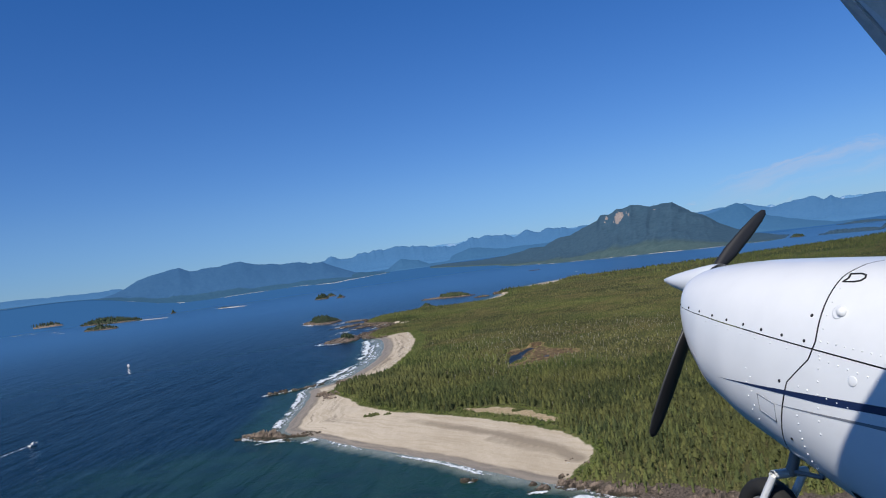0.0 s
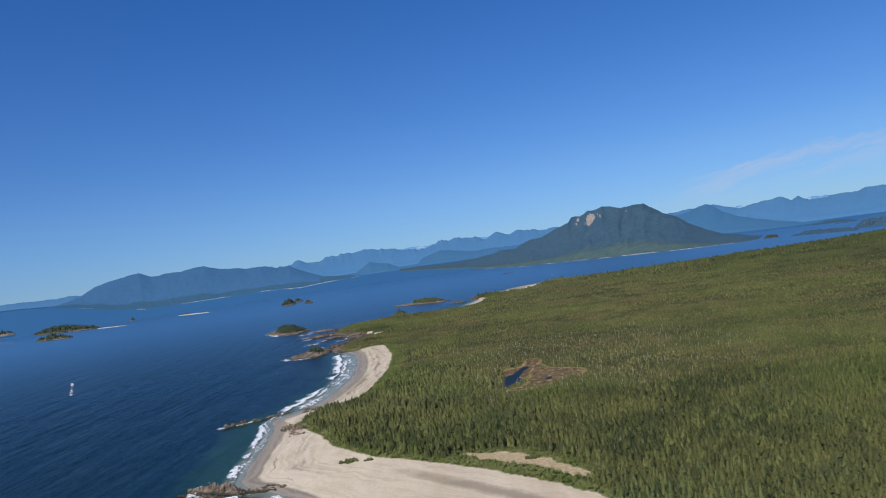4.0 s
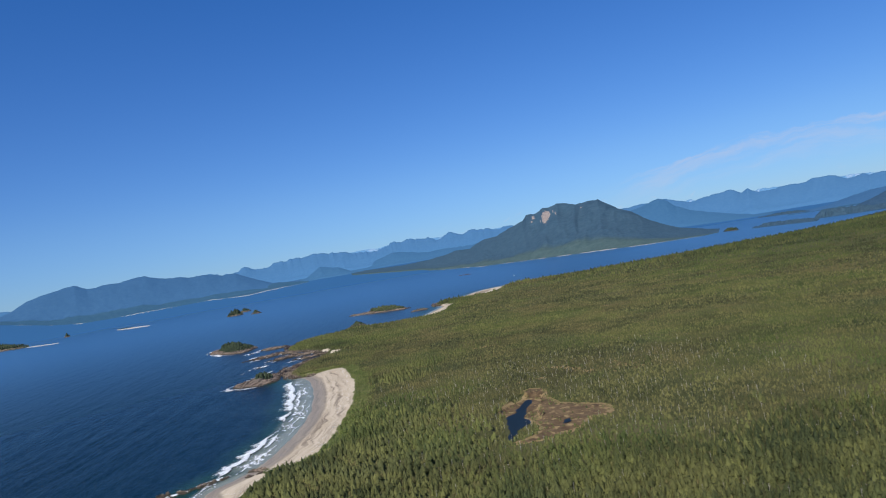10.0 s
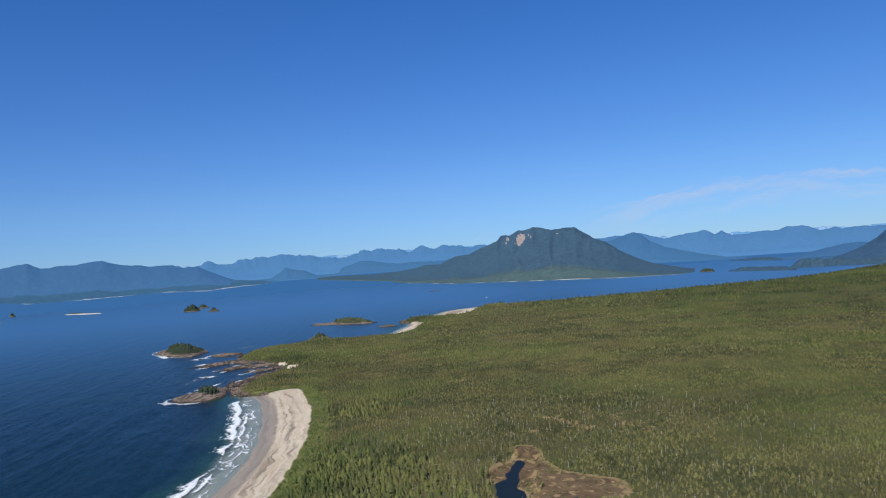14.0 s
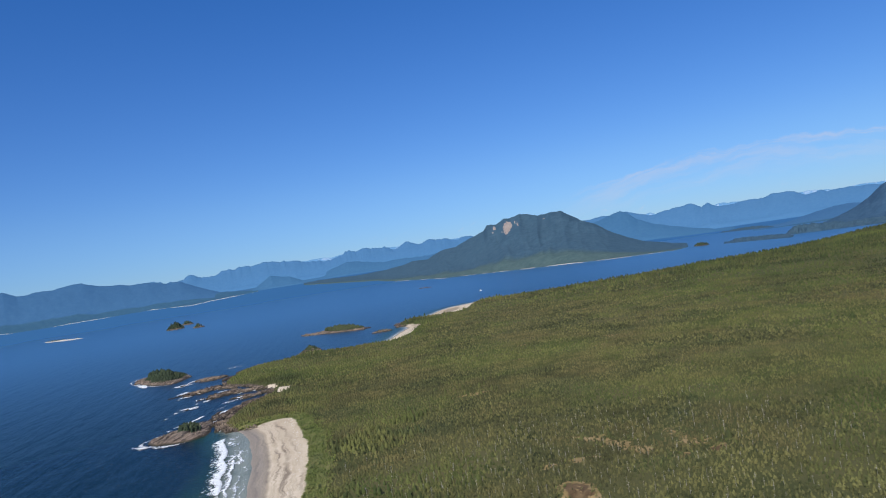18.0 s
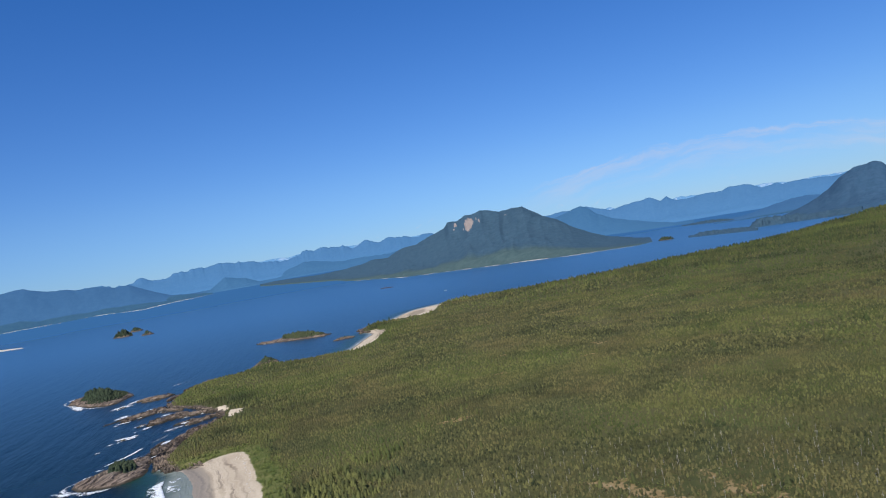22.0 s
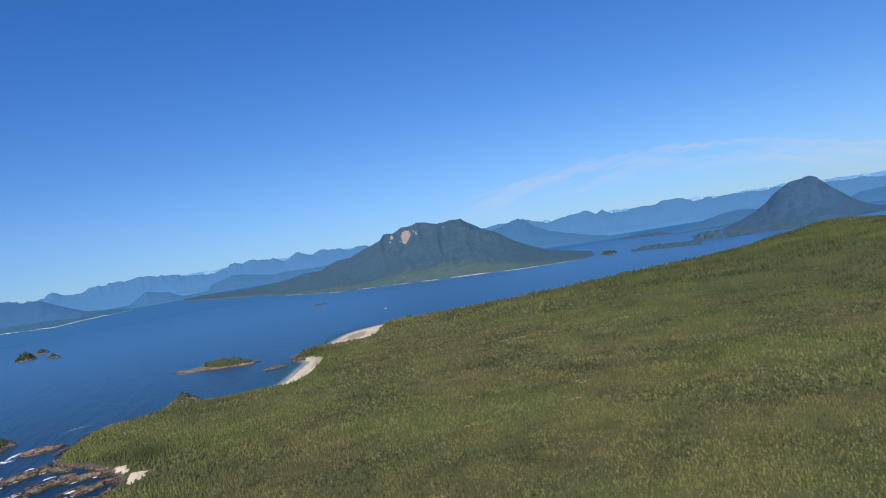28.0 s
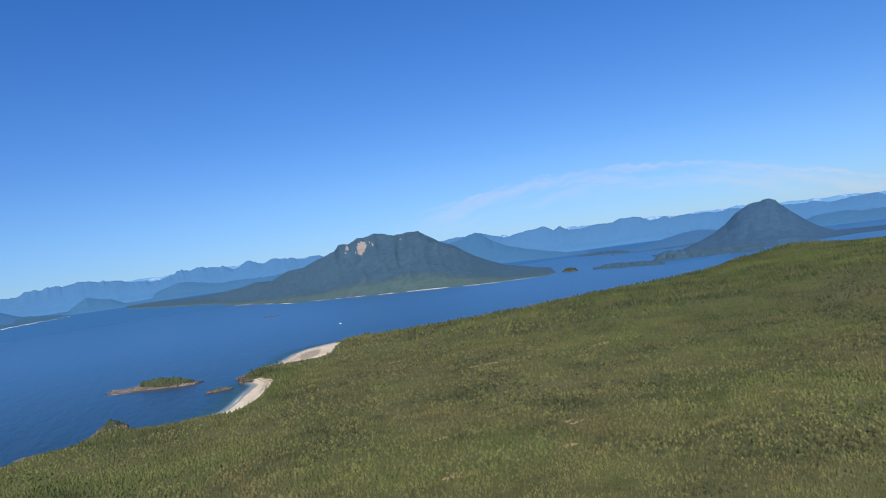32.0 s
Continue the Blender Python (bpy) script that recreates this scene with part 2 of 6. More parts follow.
def make_ground():
    k = Mat("island_ground", 0.95, 0.1)
    fine, mid, big = k.noise(1.3, 5, 0.65), k.noise(0.12, 4), k.noise(0.012, 3)
    floor = k.mix(k.span(mid, 0.3, 0.7), (0.04, 0.05, 0.019), (0.075, 0.078, 0.03))
    floor = k.mix(k.span(big, 0.35, 0.65), floor, (0.09, 0.085, 0.038))
    grass = k.mix(k.span(mid, 0.35, 0.65), (0.08, 0.108, 0.027), (0.165, 0.16, 0.06))
    peat = k.mix(k.span(k.noise(0.16, 6, 0.7), 0.36, 0.66), (0.08, 0.053, 0.03), (0.168, 0.116, 0.062))
    peat = k.mix(k.span(k.noise(0.27, 3, 0.5, (1.0, 0.7, 1)), 0.56, 0.63, 0.0, 0.85), peat, (0.29, 0.21, 0.1))
    fen = k.mix(k.span(k.noise(0.2, 5, 0.65), 0.4, 0.62), (0.21, 0.15, 0.066), (0.27, 0.2, 0.105))
    bog = k.mix(k.span(k.math("ADD", k.attr("bogdeep"), k.math("MULTIPLY", k.math("SUBTRACT", k.noise(0.25, 5, 0.65), 0.5), 1.3)), 0.3, 0.7), fen, peat)
    sand = k.mix(k.span(k.noise(0.03, 5, 0.6, (1.0, 0.22, 1), -0.25), 0.35, 0.65), (0.46, 0.382, 0.28), (0.62, 0.535, 0.41))
    sand = k.mix(k.span(k.noise(0.5, 4), 0.35, 0.75, 0.0, 0.35), sand, (0.4, 0.32, 0.22))
    bands = k.along("sdist", 30.0, 0.009)
    sand = k.mix(k.span(k.along("sdist", 26.0, 0.03), 0.47, 0.62, 0.0, 0.5), sand, (0.38, 0.305, 0.205))
    sand = k.mix(k.span(k.math("ADD", k.attr("runnel"), k.math("MULTIPLY", k.math("SUBTRACT", k.noise(0.12, 4), 0.5), 0.7)), 0.25, 0.85, 0.0, 0.8), sand, (0.24, 0.195, 0.14))
    sand = k.mix(k.span(k.math("ADD", k.attr("dune"), k.math("MULTIPLY", k.math("SUBTRACT", k.noise(0.5, 4), 0.5), 0.8)), 0.3, 0.8), sand, k.mix(k.span(k.noise(0.7, 4), 0.4, 0.62), (0.45, 0.345, 0.22), (0.3, 0.235, 0.13)))
    litter = k.math("MULTIPLY", k.attr("drift"), k.math("MULTIPLY", k.span(bands, 0.48, 0.6), k.span(k.noise(0.07, 4, 0.55, (1, 0.28, 1)), 0.36, 0.54)))
    sand = k.mix(k.span(litter, 0, 1, 0, 0.85), sand, (0.17, 0.135, 0.1))
    wet = k.mix(k.span(bands, 0.35, 0.62), (0.2, 0.17, 0.135), (0.31, 0.262, 0.2))
    edge = k.math("MULTIPLY", k.math("SUBTRACT", k.noise(0.09, 4), 0.5), 0.6)
    sand = k.mix(k.span(k.math("ADD", k.attr("wet"), edge), 0.35, 0.65), sand, wet)
    rock = k.mix(k.span(fine, 0.35, 0.65), (0.04, 0.033, 0.027), (0.14, 0.112, 0.09))
    c = k.mix(k.span(k.math("ADD", k.attr("bog"), k.math("MULTIPLY", k.math("SUBTRACT", k.noise(0.4, 5, 0.7), 0.5), 1.5)), 0.4, 0.6), floor, bog)
    c = k.mix(k.span(k.math("ADD", k.attr("grass"), edge), 0.4, 0.6), c, grass)
    c = k.mix(k.span(k.math("ADD", k.attr("rock"), edge), 0.4, 0.6), c, rock)
    c = k.mix(k.span(k.math("ADD", k.attr("sand"), k.math("MULTIPLY", k.math("SUBTRACT", k.noise(0.35, 4), 0.5), 0.7)), 0.36, 0.64), c, sand)
    k.color(c)
    k.put("Roughness", k.span(k.math("MULTIPLY", k.attr("wet"), k.attr("sand")), 0.5, 1.0, 0.95, 0.6))
    k.put("Specular IOR Level", k.span(k.math("MULTIPLY", k.attr("wet"), k.attr("sand")), 0.5, 1.0, 0.1, 0.25))
    k.bump(k.math("ADD", fine, k.math("MULTIPLY", mid, 3.0)), 0.5, 0.35)
    return k.m


def make_leaf(name, lo, hi, warm, fresh=0.32, vary=0.0, dull=0.55):
    """Needles: soft light over the whole crown, one tone a tree, stands of darker and warmer growth."""
    k = Mat(name, 0.8, 0.12)
    c = k.mix(k.attr("tone"), lo, hi)
    c = k.mix(k.span(k.noise(0.014, 4, 0.6), 0.42, 0.68, 0.0, 0.7), c, warm)
    c = k.mix(k.span(k.noise(0.033, 4, 0.65), 0.48, 0.66, 0.0, 0.6), c, tuple(0.85 * v for v in lo))
    c = k.mix(k.span(k.noise(0.019, 3, 0.55), 0.54, 0.66, 0.0, dull), c, (0.05, 0.072, 0.038))
    c = k.mix(k.span(k.noise(0.006, 3, 0.6), 0.47, 0.6, 0.0, fresh), c, (0.118, 0.158, 0.036))
    c = k.mix(k.span(k.noise(2.2, 3, 0.7), 0.35, 0.8, 0.0, 0.35), c, tuple(0.45 * v for v in lo))
    if vary:
        c = k.mix(k.math("MULTIPLY", k.n.new("ShaderNodeObjectInfo").outputs["Random"], vary), c, (0.15, 0.165, 0.05))
    k.color(c)
    outward = k.n.new("ShaderNodeAttribute")
    outward.attribute_name = "outward"
    turn = k.n.new("ShaderNodeVectorTransform")
    turn.vector_type, turn.convert_from, turn.convert_to = "NORMAL", "OBJECT", "WORLD"
    k.l.new(outward.outputs["Vector"], turn.inputs[0])
    k.bump(k.noise(3.0, 3, 0.7), 0.45, 0.3)
    k.l.new(turn.outputs[0], k.bsdf.inputs["Normal"].links[0].from_node.inputs["Normal"])
    return k.m


def make_rock(name, lo, hi, tide=None):
    k = Mat(name, 0.9, 0.2)
    c = k.mix(k.span(k.noise(0.5, 6, 0.65), 0.35, 0.68), lo, hi)
    c = k.mix(k.span(k.noise(0.12, 4), 0.5, 0.75, 0, 0.7), c, (0.05, 0.042, 0.035))
    if tide:
        beds = k.noise(0.75, 5, 0.6, strike=radians(47))
        c = k.mix(k.span(beds, 0.5, 0.62, 0.0, 0.75), c, tuple(1.35 * v for v in hi))
        c = k.mix(k.span(beds, 0.46, 0.36, 0.0, 0.85), c, tuple(0.55 * v for v in lo))
    if tide:
        s = k.n.new("ShaderNodeSeparateXYZ")
        k.l.new(k.coord, s.inputs[0])
        weed = k.math("ADD", s.outputs["Z"], k.math("MULTIPLY", k.math("SUBTRACT", k.noise(0.4, 4), 0.5), 1.6))
        c = k.mix(k.span(weed, tide * 1.8, tide * 4.5, 0.0, 0.22), c, (0.34, 0.295, 0.25))
        c = k.mix(k.span(weed, tide * 0.5, tide, 0.85, 0.0), c, (0.03, 0.027, 0.018))
    k.color(c)
    k.bump(k.noise(0.9, 6, 0.7), 0.9, 0.7)
    return k.m


def make_hill(name, lo, hi, pale=None, scale=1.0, glow=None, base_glow=None, snow=False):
    k = Mat(name, 0.95, 0.05)
    c = k.mix(k.span(k.noise(0.05 * scale, 7, 0.7), 0.36, 0.66), lo, hi)
    # Lowland woods are greener; the blue in them too is painted haze.
    if name == "hazy_wooded_mountain":
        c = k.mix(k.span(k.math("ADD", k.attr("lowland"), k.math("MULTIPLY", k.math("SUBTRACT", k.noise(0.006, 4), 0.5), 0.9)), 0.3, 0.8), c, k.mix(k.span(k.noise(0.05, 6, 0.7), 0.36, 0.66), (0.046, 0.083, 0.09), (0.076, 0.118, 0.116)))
    if pale:
        low = k.math("ADD", k.attr("beach"), k.math("MULTIPLY", k.math("SUBTRACT", k.noise(0.008, 3), 0.5), 2.4))
        c = k.mix(k.span(low, 0.8, 0.95), c, (0.6, 0.56, 0.48))
    k.color(c)
    k.bump(k.noise(0.07 * scale, 6, 0.7), 0.35, 6.0)
    # Emission paints distance haze, shifting in colour from foot to crest.
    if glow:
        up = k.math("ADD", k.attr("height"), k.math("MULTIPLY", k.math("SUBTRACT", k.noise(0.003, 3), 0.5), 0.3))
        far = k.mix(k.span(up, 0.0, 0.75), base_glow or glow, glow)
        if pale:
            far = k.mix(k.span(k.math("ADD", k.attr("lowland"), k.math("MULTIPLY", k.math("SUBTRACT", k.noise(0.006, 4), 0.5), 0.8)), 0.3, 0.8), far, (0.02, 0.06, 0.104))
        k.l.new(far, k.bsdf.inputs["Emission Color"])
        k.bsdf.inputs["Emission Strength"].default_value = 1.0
    if snow:
        k.color(k.mix(k.math("MULTIPLY", k.span(k.attr("height"), 0.72, 0.9), k.span(k.noise(0.02, 5, 0.7), 0.52, 0.6)), c, (0.17, 0.2, 0.24)))
    return k.m


def make_foam():
    k = Mat("surf_foam", 0.7, 0.3)
    k.color(k.mix(k.span(k.noise(0.8, 4), 0.3, 0.7), (0.55, 0.6, 0.61), (0.84, 0.86, 0.86)))
    cover = k.math("ADD", k.attr("cover"), k.math("MULTIPLY", k.math("SUBTRACT", k.noise(0.4, 9, 0.8), 0.5), 2.6))
    k.put("Alpha", k.span(cover, 0.4, 0.72, 0.0, 0.97))
    return k.m


SEA, GROUND, FOAM = make_sea(), make_ground(), make_foam()
LEAF_DARK = make_leaf("spruce_needles", (0.036, 0.048, 0.02), (0.152, 0.16, 0.052), (0.138, 0.135, 0.046), dull=0.35)
LEAF_SINGLE = make_leaf("shore_spruce_needles", (0.045, 0.062, 0.032), (0.13, 0.152, 0.06), (0.12, 0.13, 0.05), 0.4, 0.75)
LEAF_ISLE = make_leaf("islet_needles", (0.024, 0.038, 0.024), (0.06, 0.08, 0.044), (0.06, 0.072, 0.04), 0.0)
LEAF_MID = make_leaf("island_spruce_needles", (0.03, 0.044, 0.026), (0.088, 0.106, 0.05), (0.08, 0.09, 0.045), 0.0)
LEAF_SHRUB = make_leaf("shrub_leaves", (0.085, 0.118, 0.028), (0.205, 0.228, 0.062), (0.2, 0.2, 0.07))
LEAF_BOG = make_leaf("pine_needles", (0.03, 0.038, 0.017), (0.17, 0.163, 0.06), (0.138, 0.114, 0.05), dull=0.25)
ROCK = make_rock("shore_rock", (0.055, 0.043, 0.034), (0.215, 0.165, 0.125), 1.1)
# The blue in both mountain base colours is distance haze painted over the woods.
HILL = make_hill("hazy_wooded_mountain", (0.034, 0.074, 0.11), (0.054, 0.1, 0.14), (0.33, 0.27, 0.24))
HILL_CONE = make_hill("hazy_steep_mountain", (0.031, 0.074, 0.124), (0.048, 0.096, 0.156), (0.33, 0.27, 0.24))
SCAR = make_rock("slide_rock", (0.2, 0.165, 0.15), (0.4, 0.34, 0.3))
# The hills and ranges below glow blue in place of distance haze.
HILL_FAR = make_hill("hazy_wooded_hills", (0.018, 0.046, 0.085), (0.027, 0.062, 0.1), True, glow=(0.026, 0.079, 0.187), base_glow=(0.032, 0.094, 0.212))
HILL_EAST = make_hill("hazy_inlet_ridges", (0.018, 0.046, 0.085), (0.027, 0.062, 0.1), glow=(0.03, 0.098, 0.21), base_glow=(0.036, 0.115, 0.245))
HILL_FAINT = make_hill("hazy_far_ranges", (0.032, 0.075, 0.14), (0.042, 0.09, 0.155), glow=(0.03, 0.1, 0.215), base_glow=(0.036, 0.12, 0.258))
HILL_PALE = make_hill("hazy_pale_peaks", (0.04, 0.085, 0.15), (0.05, 0.1, 0.17), glow=(0.085, 0.215, 0.4), snow=True)

# Haze over the outer sea, put in as a blue emission.
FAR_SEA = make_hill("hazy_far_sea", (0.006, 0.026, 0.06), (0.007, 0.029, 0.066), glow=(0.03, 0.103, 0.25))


# ---- numbers ----
def lattice(ix, iy, seed):
    h = (ix.astype(np.int64) * 374761393 + iy.astype(np.int64) * 668265263 + seed * 982451653) & 0x7FFFFFFF
    h = ((h ^ (h >> 13)) * 1274126177) & 0x7FFFFFFF
    return ((h ^ (h >> 16)) & 0xFFFF) / 65535.0


def fbm(x, y, scale, octaves=4, seed=0):
    x, y = np.asarray(x, float) / scale, np.asarray(y, float) / scale
    total, amp, norm = 0.0, 1.0, 0.0
    for o in range(octaves):
        ix, iy = np.floor(x), np.floor(y)
        u, v = x - ix, y - iy
        u, v = u * u * (3 - 2 * u), v * v * (3 - 2 * v)
        s = seed + 17 * o
        a = lattice(ix, iy, s) * (1 - u) + lattice(ix + 1, iy, s) * u
        b = lattice(ix, iy + 1, s) * (1 - u) + lattice(ix + 1, iy + 1, s) * u
        total = total + amp * (a * (1 - v) + b * v)
        norm += amp
        amp *= 0.5
        x, y = x * 2.03, y * 2.03
    return total / norm


def smooth(a, b, x):
    t = np.clip((x - a) / (b - a), 0, 1)
    return t * t * (3 - 2 * t)


def rounded(pts, closed=True, times=2, keep=0.25):
    p = np.array(pts, float)
    for _ in range(times):
        q = np.roll(p, -1, 0) if closed else p[1:]
        a = p if closed else p[:-1]
        mid = np.stack((a * (1 - keep) + q * keep, a * keep + q * (1 - keep)), 1).reshape(-1, 2)
        p = mid if closed else np.vstack((p[:1], mid, p[-1:]))
    return p


def inside_dist(poly, x, y):
    """Signed distance to a closed outline: positive inside."""
    shape = np.shape(x)
    px, py = np.ravel(x), np.ravel(y)
    best, odd = np.full(px.shape, 1e18), np.zeros(px.shape, bool)
    for (ax, ay), (bx, by) in zip(poly, np.roll(poly, -1, 0)):
        dx, dy = bx - ax, by - ay
        t = np.clip(((px - ax) * dx + (py - ay) * dy) / (dx * dx + dy * dy + 1e-12), 0, 1)
        best = np.minimum(best, (px - ax - t * dx) ** 2 + (py - ay - t * dy) ** 2)
        if ay != by:
            odd ^= ((ay > py) != (by > py)) & (px < dx * (py - ay) / dy + ax)
    d = np.sqrt(best)
    return np.where(odd, d, -d).reshape(shape)


def steps(stops):
    """Coordinates from (start, spacing) pairs and a last end."""
    out = []
    for (a, s), (b, _) in zip(stops[:-1], stops[1:]):
        n = max(1, round((b - a) / s))
        out += [a + (b - a) * i / n for i in range(n)]
    return np.array(out + [stops[-1][0]])


def solid(name, verts, faces, material, parent=None, label="", attrs=None, shade=True):
    me = bpy.data.meshes.new(name)
    verts, faces = np.asarray(verts, np.float32), np.asarray(faces, np.int32)
    n, k = faces.shape
    me.vertices.add(len(verts))
    me.vertices.foreach_set("co", verts.ravel())
    me.loops.add(n * k)
    me.loops.foreach_set("vertex_index", faces.ravel())
    me.polygons.add(n)
    me.polygons.foreach_set("loop_start", np.arange(0, n * k, k, dtype=np.int32))
    me.update(calc_edges=True)
    me.polygons.foreach_set("use_smooth", np.full(n, shade))
    for key, value in (attrs or {}).items():
        value = np.asarray(value, np.float32)
        if value.shape == verts.shape:
            me.attributes.new(key, "FLOAT_VECTOR", "POINT").data.foreach_set("vector", value.ravel())
        else:
            me.attributes.new(key, "FLOAT", "POINT").data.foreach_set("value", value.ravel())
    me.validate()
    me.materials.append(material)
    ob = new(name, me)
    if parent:
        ob.parent = parent
    if label:
        ob["label"] = label
    return ob


def quads(nu, nv, wrap=False):
    i, j = np.meshgrid(np.arange(nu - (0 if wrap else 1)), np.arange(nv - 1), indexing="ij")
    i2 = (i + 1) % nu
    return np.stack((i * nv + j, i2 * nv + j, i2 * nv + j + 1, i * nv + j + 1), -1).reshape(-1, 4)


def part(name, bm, material, parent, label=""):
    me = bpy.data.meshes.new(name)
    bm.to_mesh(me)
    bm.free()
    me.materials.append(material)
    ob = new(name, me)
    ob.parent = parent
    if label:
        ob["label"] = label
    return ob


def thing(name, label, category, group="", kind="", at=(0, 0, 0)):
    ob = new(name)
    ob.location = at
    return tagged(ob, label, category, group, kind)


# ---- the plan ----
WEST = [(300, 90), (160, 150), (95, 190), (66, 212), (44, 226), (31, 240), (20, 252), (7, 267), (-8, 288), (-32, 314), (-55, 337), (-80, 372),
        (-97, 385), (-99, 410), (-100, 440), (-101, 470), (-104, 500), (-110, 522), (-96, 535), (-87, 556), (-80, 584), (-74, 625), (-71, 668), (-72, 715), (-75, 760), (-84, 835)]
POINT = [(-100, 852), (-107, 880), (-105, 912), (-99, 940), (-88, 965), (-78, 985), (-80, 1014), (-92, 1046), (-112, 1076), (-134, 1104), (-135, 1135), (-130, 1172),
         (-120, 1216), (-98, 1233), (-66, 1242), (-56, 1290), (-30, 1284), (-20, 1262), (12, 1250), (48, 1252), (66, 1286), (78, 1326), (90, 1362), (102, 1388), (98, 1412), (92, 1440)]
NORTH = [(104, 1500), (134, 1520), (160, 1548), (180, 1600), (214, 1650), (256, 1668), (310, 1680), (400, 1672), (480, 1655), (600, 1668), (720, 1692), (850, 1702),
         (1000, 1712), (1090, 1745), (1180, 1802), (1290, 1872), (1400, 1895), (1490, 1860), (1580, 1790), (1680, 1690), (1800, 1500), (1900, 1100), (1800, 300), (900, -120)]
COAST = rounded(WEST + POINT + NORTH)
COAST = COAST + 3.0 * (np.stack((fbm(COAST[:, 0], COAST[:, 1], 14, 3, 5), fbm(COAST[:, 0], COAST[:, 1], 14, 3, 9)), 1) - 0.5)
SAND_SOUTH = rounded([(-130, 370), (-60, 325), (-10, 280), (20, 243), (32, 246), (36, 258), (44, 266), (47.5, 275), (42, 298), (24, 327), (-1, 357), (-22, 377),
                      (-40, 392), (-59, 419), (-76, 468), (-92, 490), (-88, 512), (-74, 534), (-130, 560)])
SAND_WEST = rounded([(-140, 548), (-76, 532), (-58, 548), (-50, 590), (-46, 625), (-41, 680), (-41, 740), (-44, 790), (-51, 846), (-62, 856), (-88, 844), (-140, 842)])
SAND_PATCH = rounded([(-5, 374), (9, 371), (27, 358), (37, 337), (43, 323), (38, 321), (27, 338), (11, 355)])
RUNNEL = [(-50, 399), (-34, 375), (-17, 353), (13, 317), (33, 284), (39, 266)]
POOL_NORTH = rounded([(182, 1512), (180, 1552), (200, 1600), (222, 1612), (222, 1592), (206, 1530)])
RUNNEL_LOW = [(10, 310), (25, 288), (35, 276)]
SAND_COVE = rounded([(36, 1262), (56, 1236), (78, 1268), (90, 1294), (103, 1328), (114, 1360), (121, 1396), (116, 1426), (98, 1424), (60, 1400), (50, 1340)])
SAND_NORTH = rounded([(140, 1530), (186, 1508), (214, 1512), (232, 1560), (250, 1612), (268, 1650), (250, 1690), (190, 1680), (150, 1580)])
SAND_LODGE = rounded([(-88, 1047), (-78, 1040), (-71, 1019), (-73, 1010), (-83, 1023)])
SAND_KNOLL = rounded([(-73, 1006), (-63, 1010), (-59, 999), (-61, 984), (-70, 971)])
BOG = rounded([(37, 549), (38, 558), (46, 568), (56, 577), (60, 596), (68, 594), (73, 583), (67, 559), (69, 548), (80, 532), (86, 529), (90, 516), (82, 503), (74, 506), (66, 490), (59, 486), (51, 484), (44, 482), (35, 484),
               (33, 488), (39, 490), (46, 497), (48, 511), (47, 519), (49, 534), (41, 543)])
BOG_EAST = rounded([(84, 662), (99, 656), (106, 634), (114, 610), (121, 588), (116, 580), (108, 598), (100, 622), (91, 638), (83, 652)])
BOG_FAR = rounded([(124, 640), (139, 630), (141, 598), (131, 588), (119, 613)])
POND = rounded([(61, 572), (56, 560), (53, 555), (51, 545), (47, 536), (49, 529), (47, 521), (42, 516), (39, 514), (36, 505), (32, 497), (33, 505), (36, 518), (38, 532), (40, 544), (44, 546), (48, 556), (54, 567), (58, 576)])
CLEARINGS = [(80, 618, 20, 7), (293, 1002, 16, 6), (241, 949, 10, 13), (161, 982, 16, 6), (139, 906, 16, 9), (2, 1026, 9, 6), (124, 1073, 12, 5),
             (205, 905, 11, 5), (70, 800, 14, 6), (300, 1200, 22, 8), (420, 1180, 20, 9), (250, 1330, 24, 7), (520, 1400, 30, 9), (360, 900, 15, 7)]


def near_line(line, x, y):
    """Distance to an open line."""
    best = np.full(np.shape(x), 1e9)
    for (ax, ay), (bx, by) in zip(line[:-1], line[1:]):
        t = np.clip(((x - ax) * (bx - ax) + (y - ay) * (by - ay)) / ((bx - ax) ** 2 + (by - ay) ** 2), 0, 1)
        best = np.minimum(best, np.hypot(x - ax - t * (bx - ax), y - ay - t * (by - ay)))
    return best


def ragged(poly, x, y, amount=5.0, scale=9.0, seed=3):
    return inside_dist(poly, x, y) + amount * (fbm(x, y, scale, 3, seed) - 0.5)


def fields(x, y):
    """What covers the island at each place."""
    sd = inside_dist(COAST, x, y)
    f = {"sd": sd}
    sand = np.full(np.shape(x), -1e9)
    for poly in (SAND_SOUTH, SAND_WEST, SAND_COVE, SAND_NORTH):
        sand = np.maximum(sand, ragged(poly, x, y, 4.0, 12.0))
    f["main_sand"] = sand
    extra = np.maximum(ragged(SAND_PATCH, x, y, 7, 6) - 1.0, np.maximum(ragged(SAND_LODGE, x, y, 9, 7), ragged(SAND_KNOLL, x, y, 9, 7)) - 1.3)
    f["sand_d"] = np.maximum(sand, extra)
    bog = np.maximum(ragged(BOG, x, y, 5, 8), np.maximum(ragged(BOG_EAST, x, y, 22, 7) - 1, ragged(BOG_FAR, x, y, 26, 7) - 3))
    for cx, cy, rx, ry in CLEARINGS:
        q = 0.75 - np.hypot((x - cx) / rx, (y - cy) / ry) + 1.5 * (fbm(x, y, 8, 3, 8) - 0.5)
        bog = np.maximum(bog, q * min(rx, ry))
    f["bog_d"] = bog
    f["pond_d"] = ragged(POND, x, y, 3.0, 7)
    rim = np.where((x < 60) & (y < 900), np.where(y > 528, 15.0, 8.0), 2.0)
    f["patch_d"] = inside_dist(SAND_PATCH, x, y)
    f["grass_d"] = np.maximum(sand + rim, f["patch_d"] + 3) + 5 * (fbm(x, y, 11, 3, 21) - 0.5)
    return f


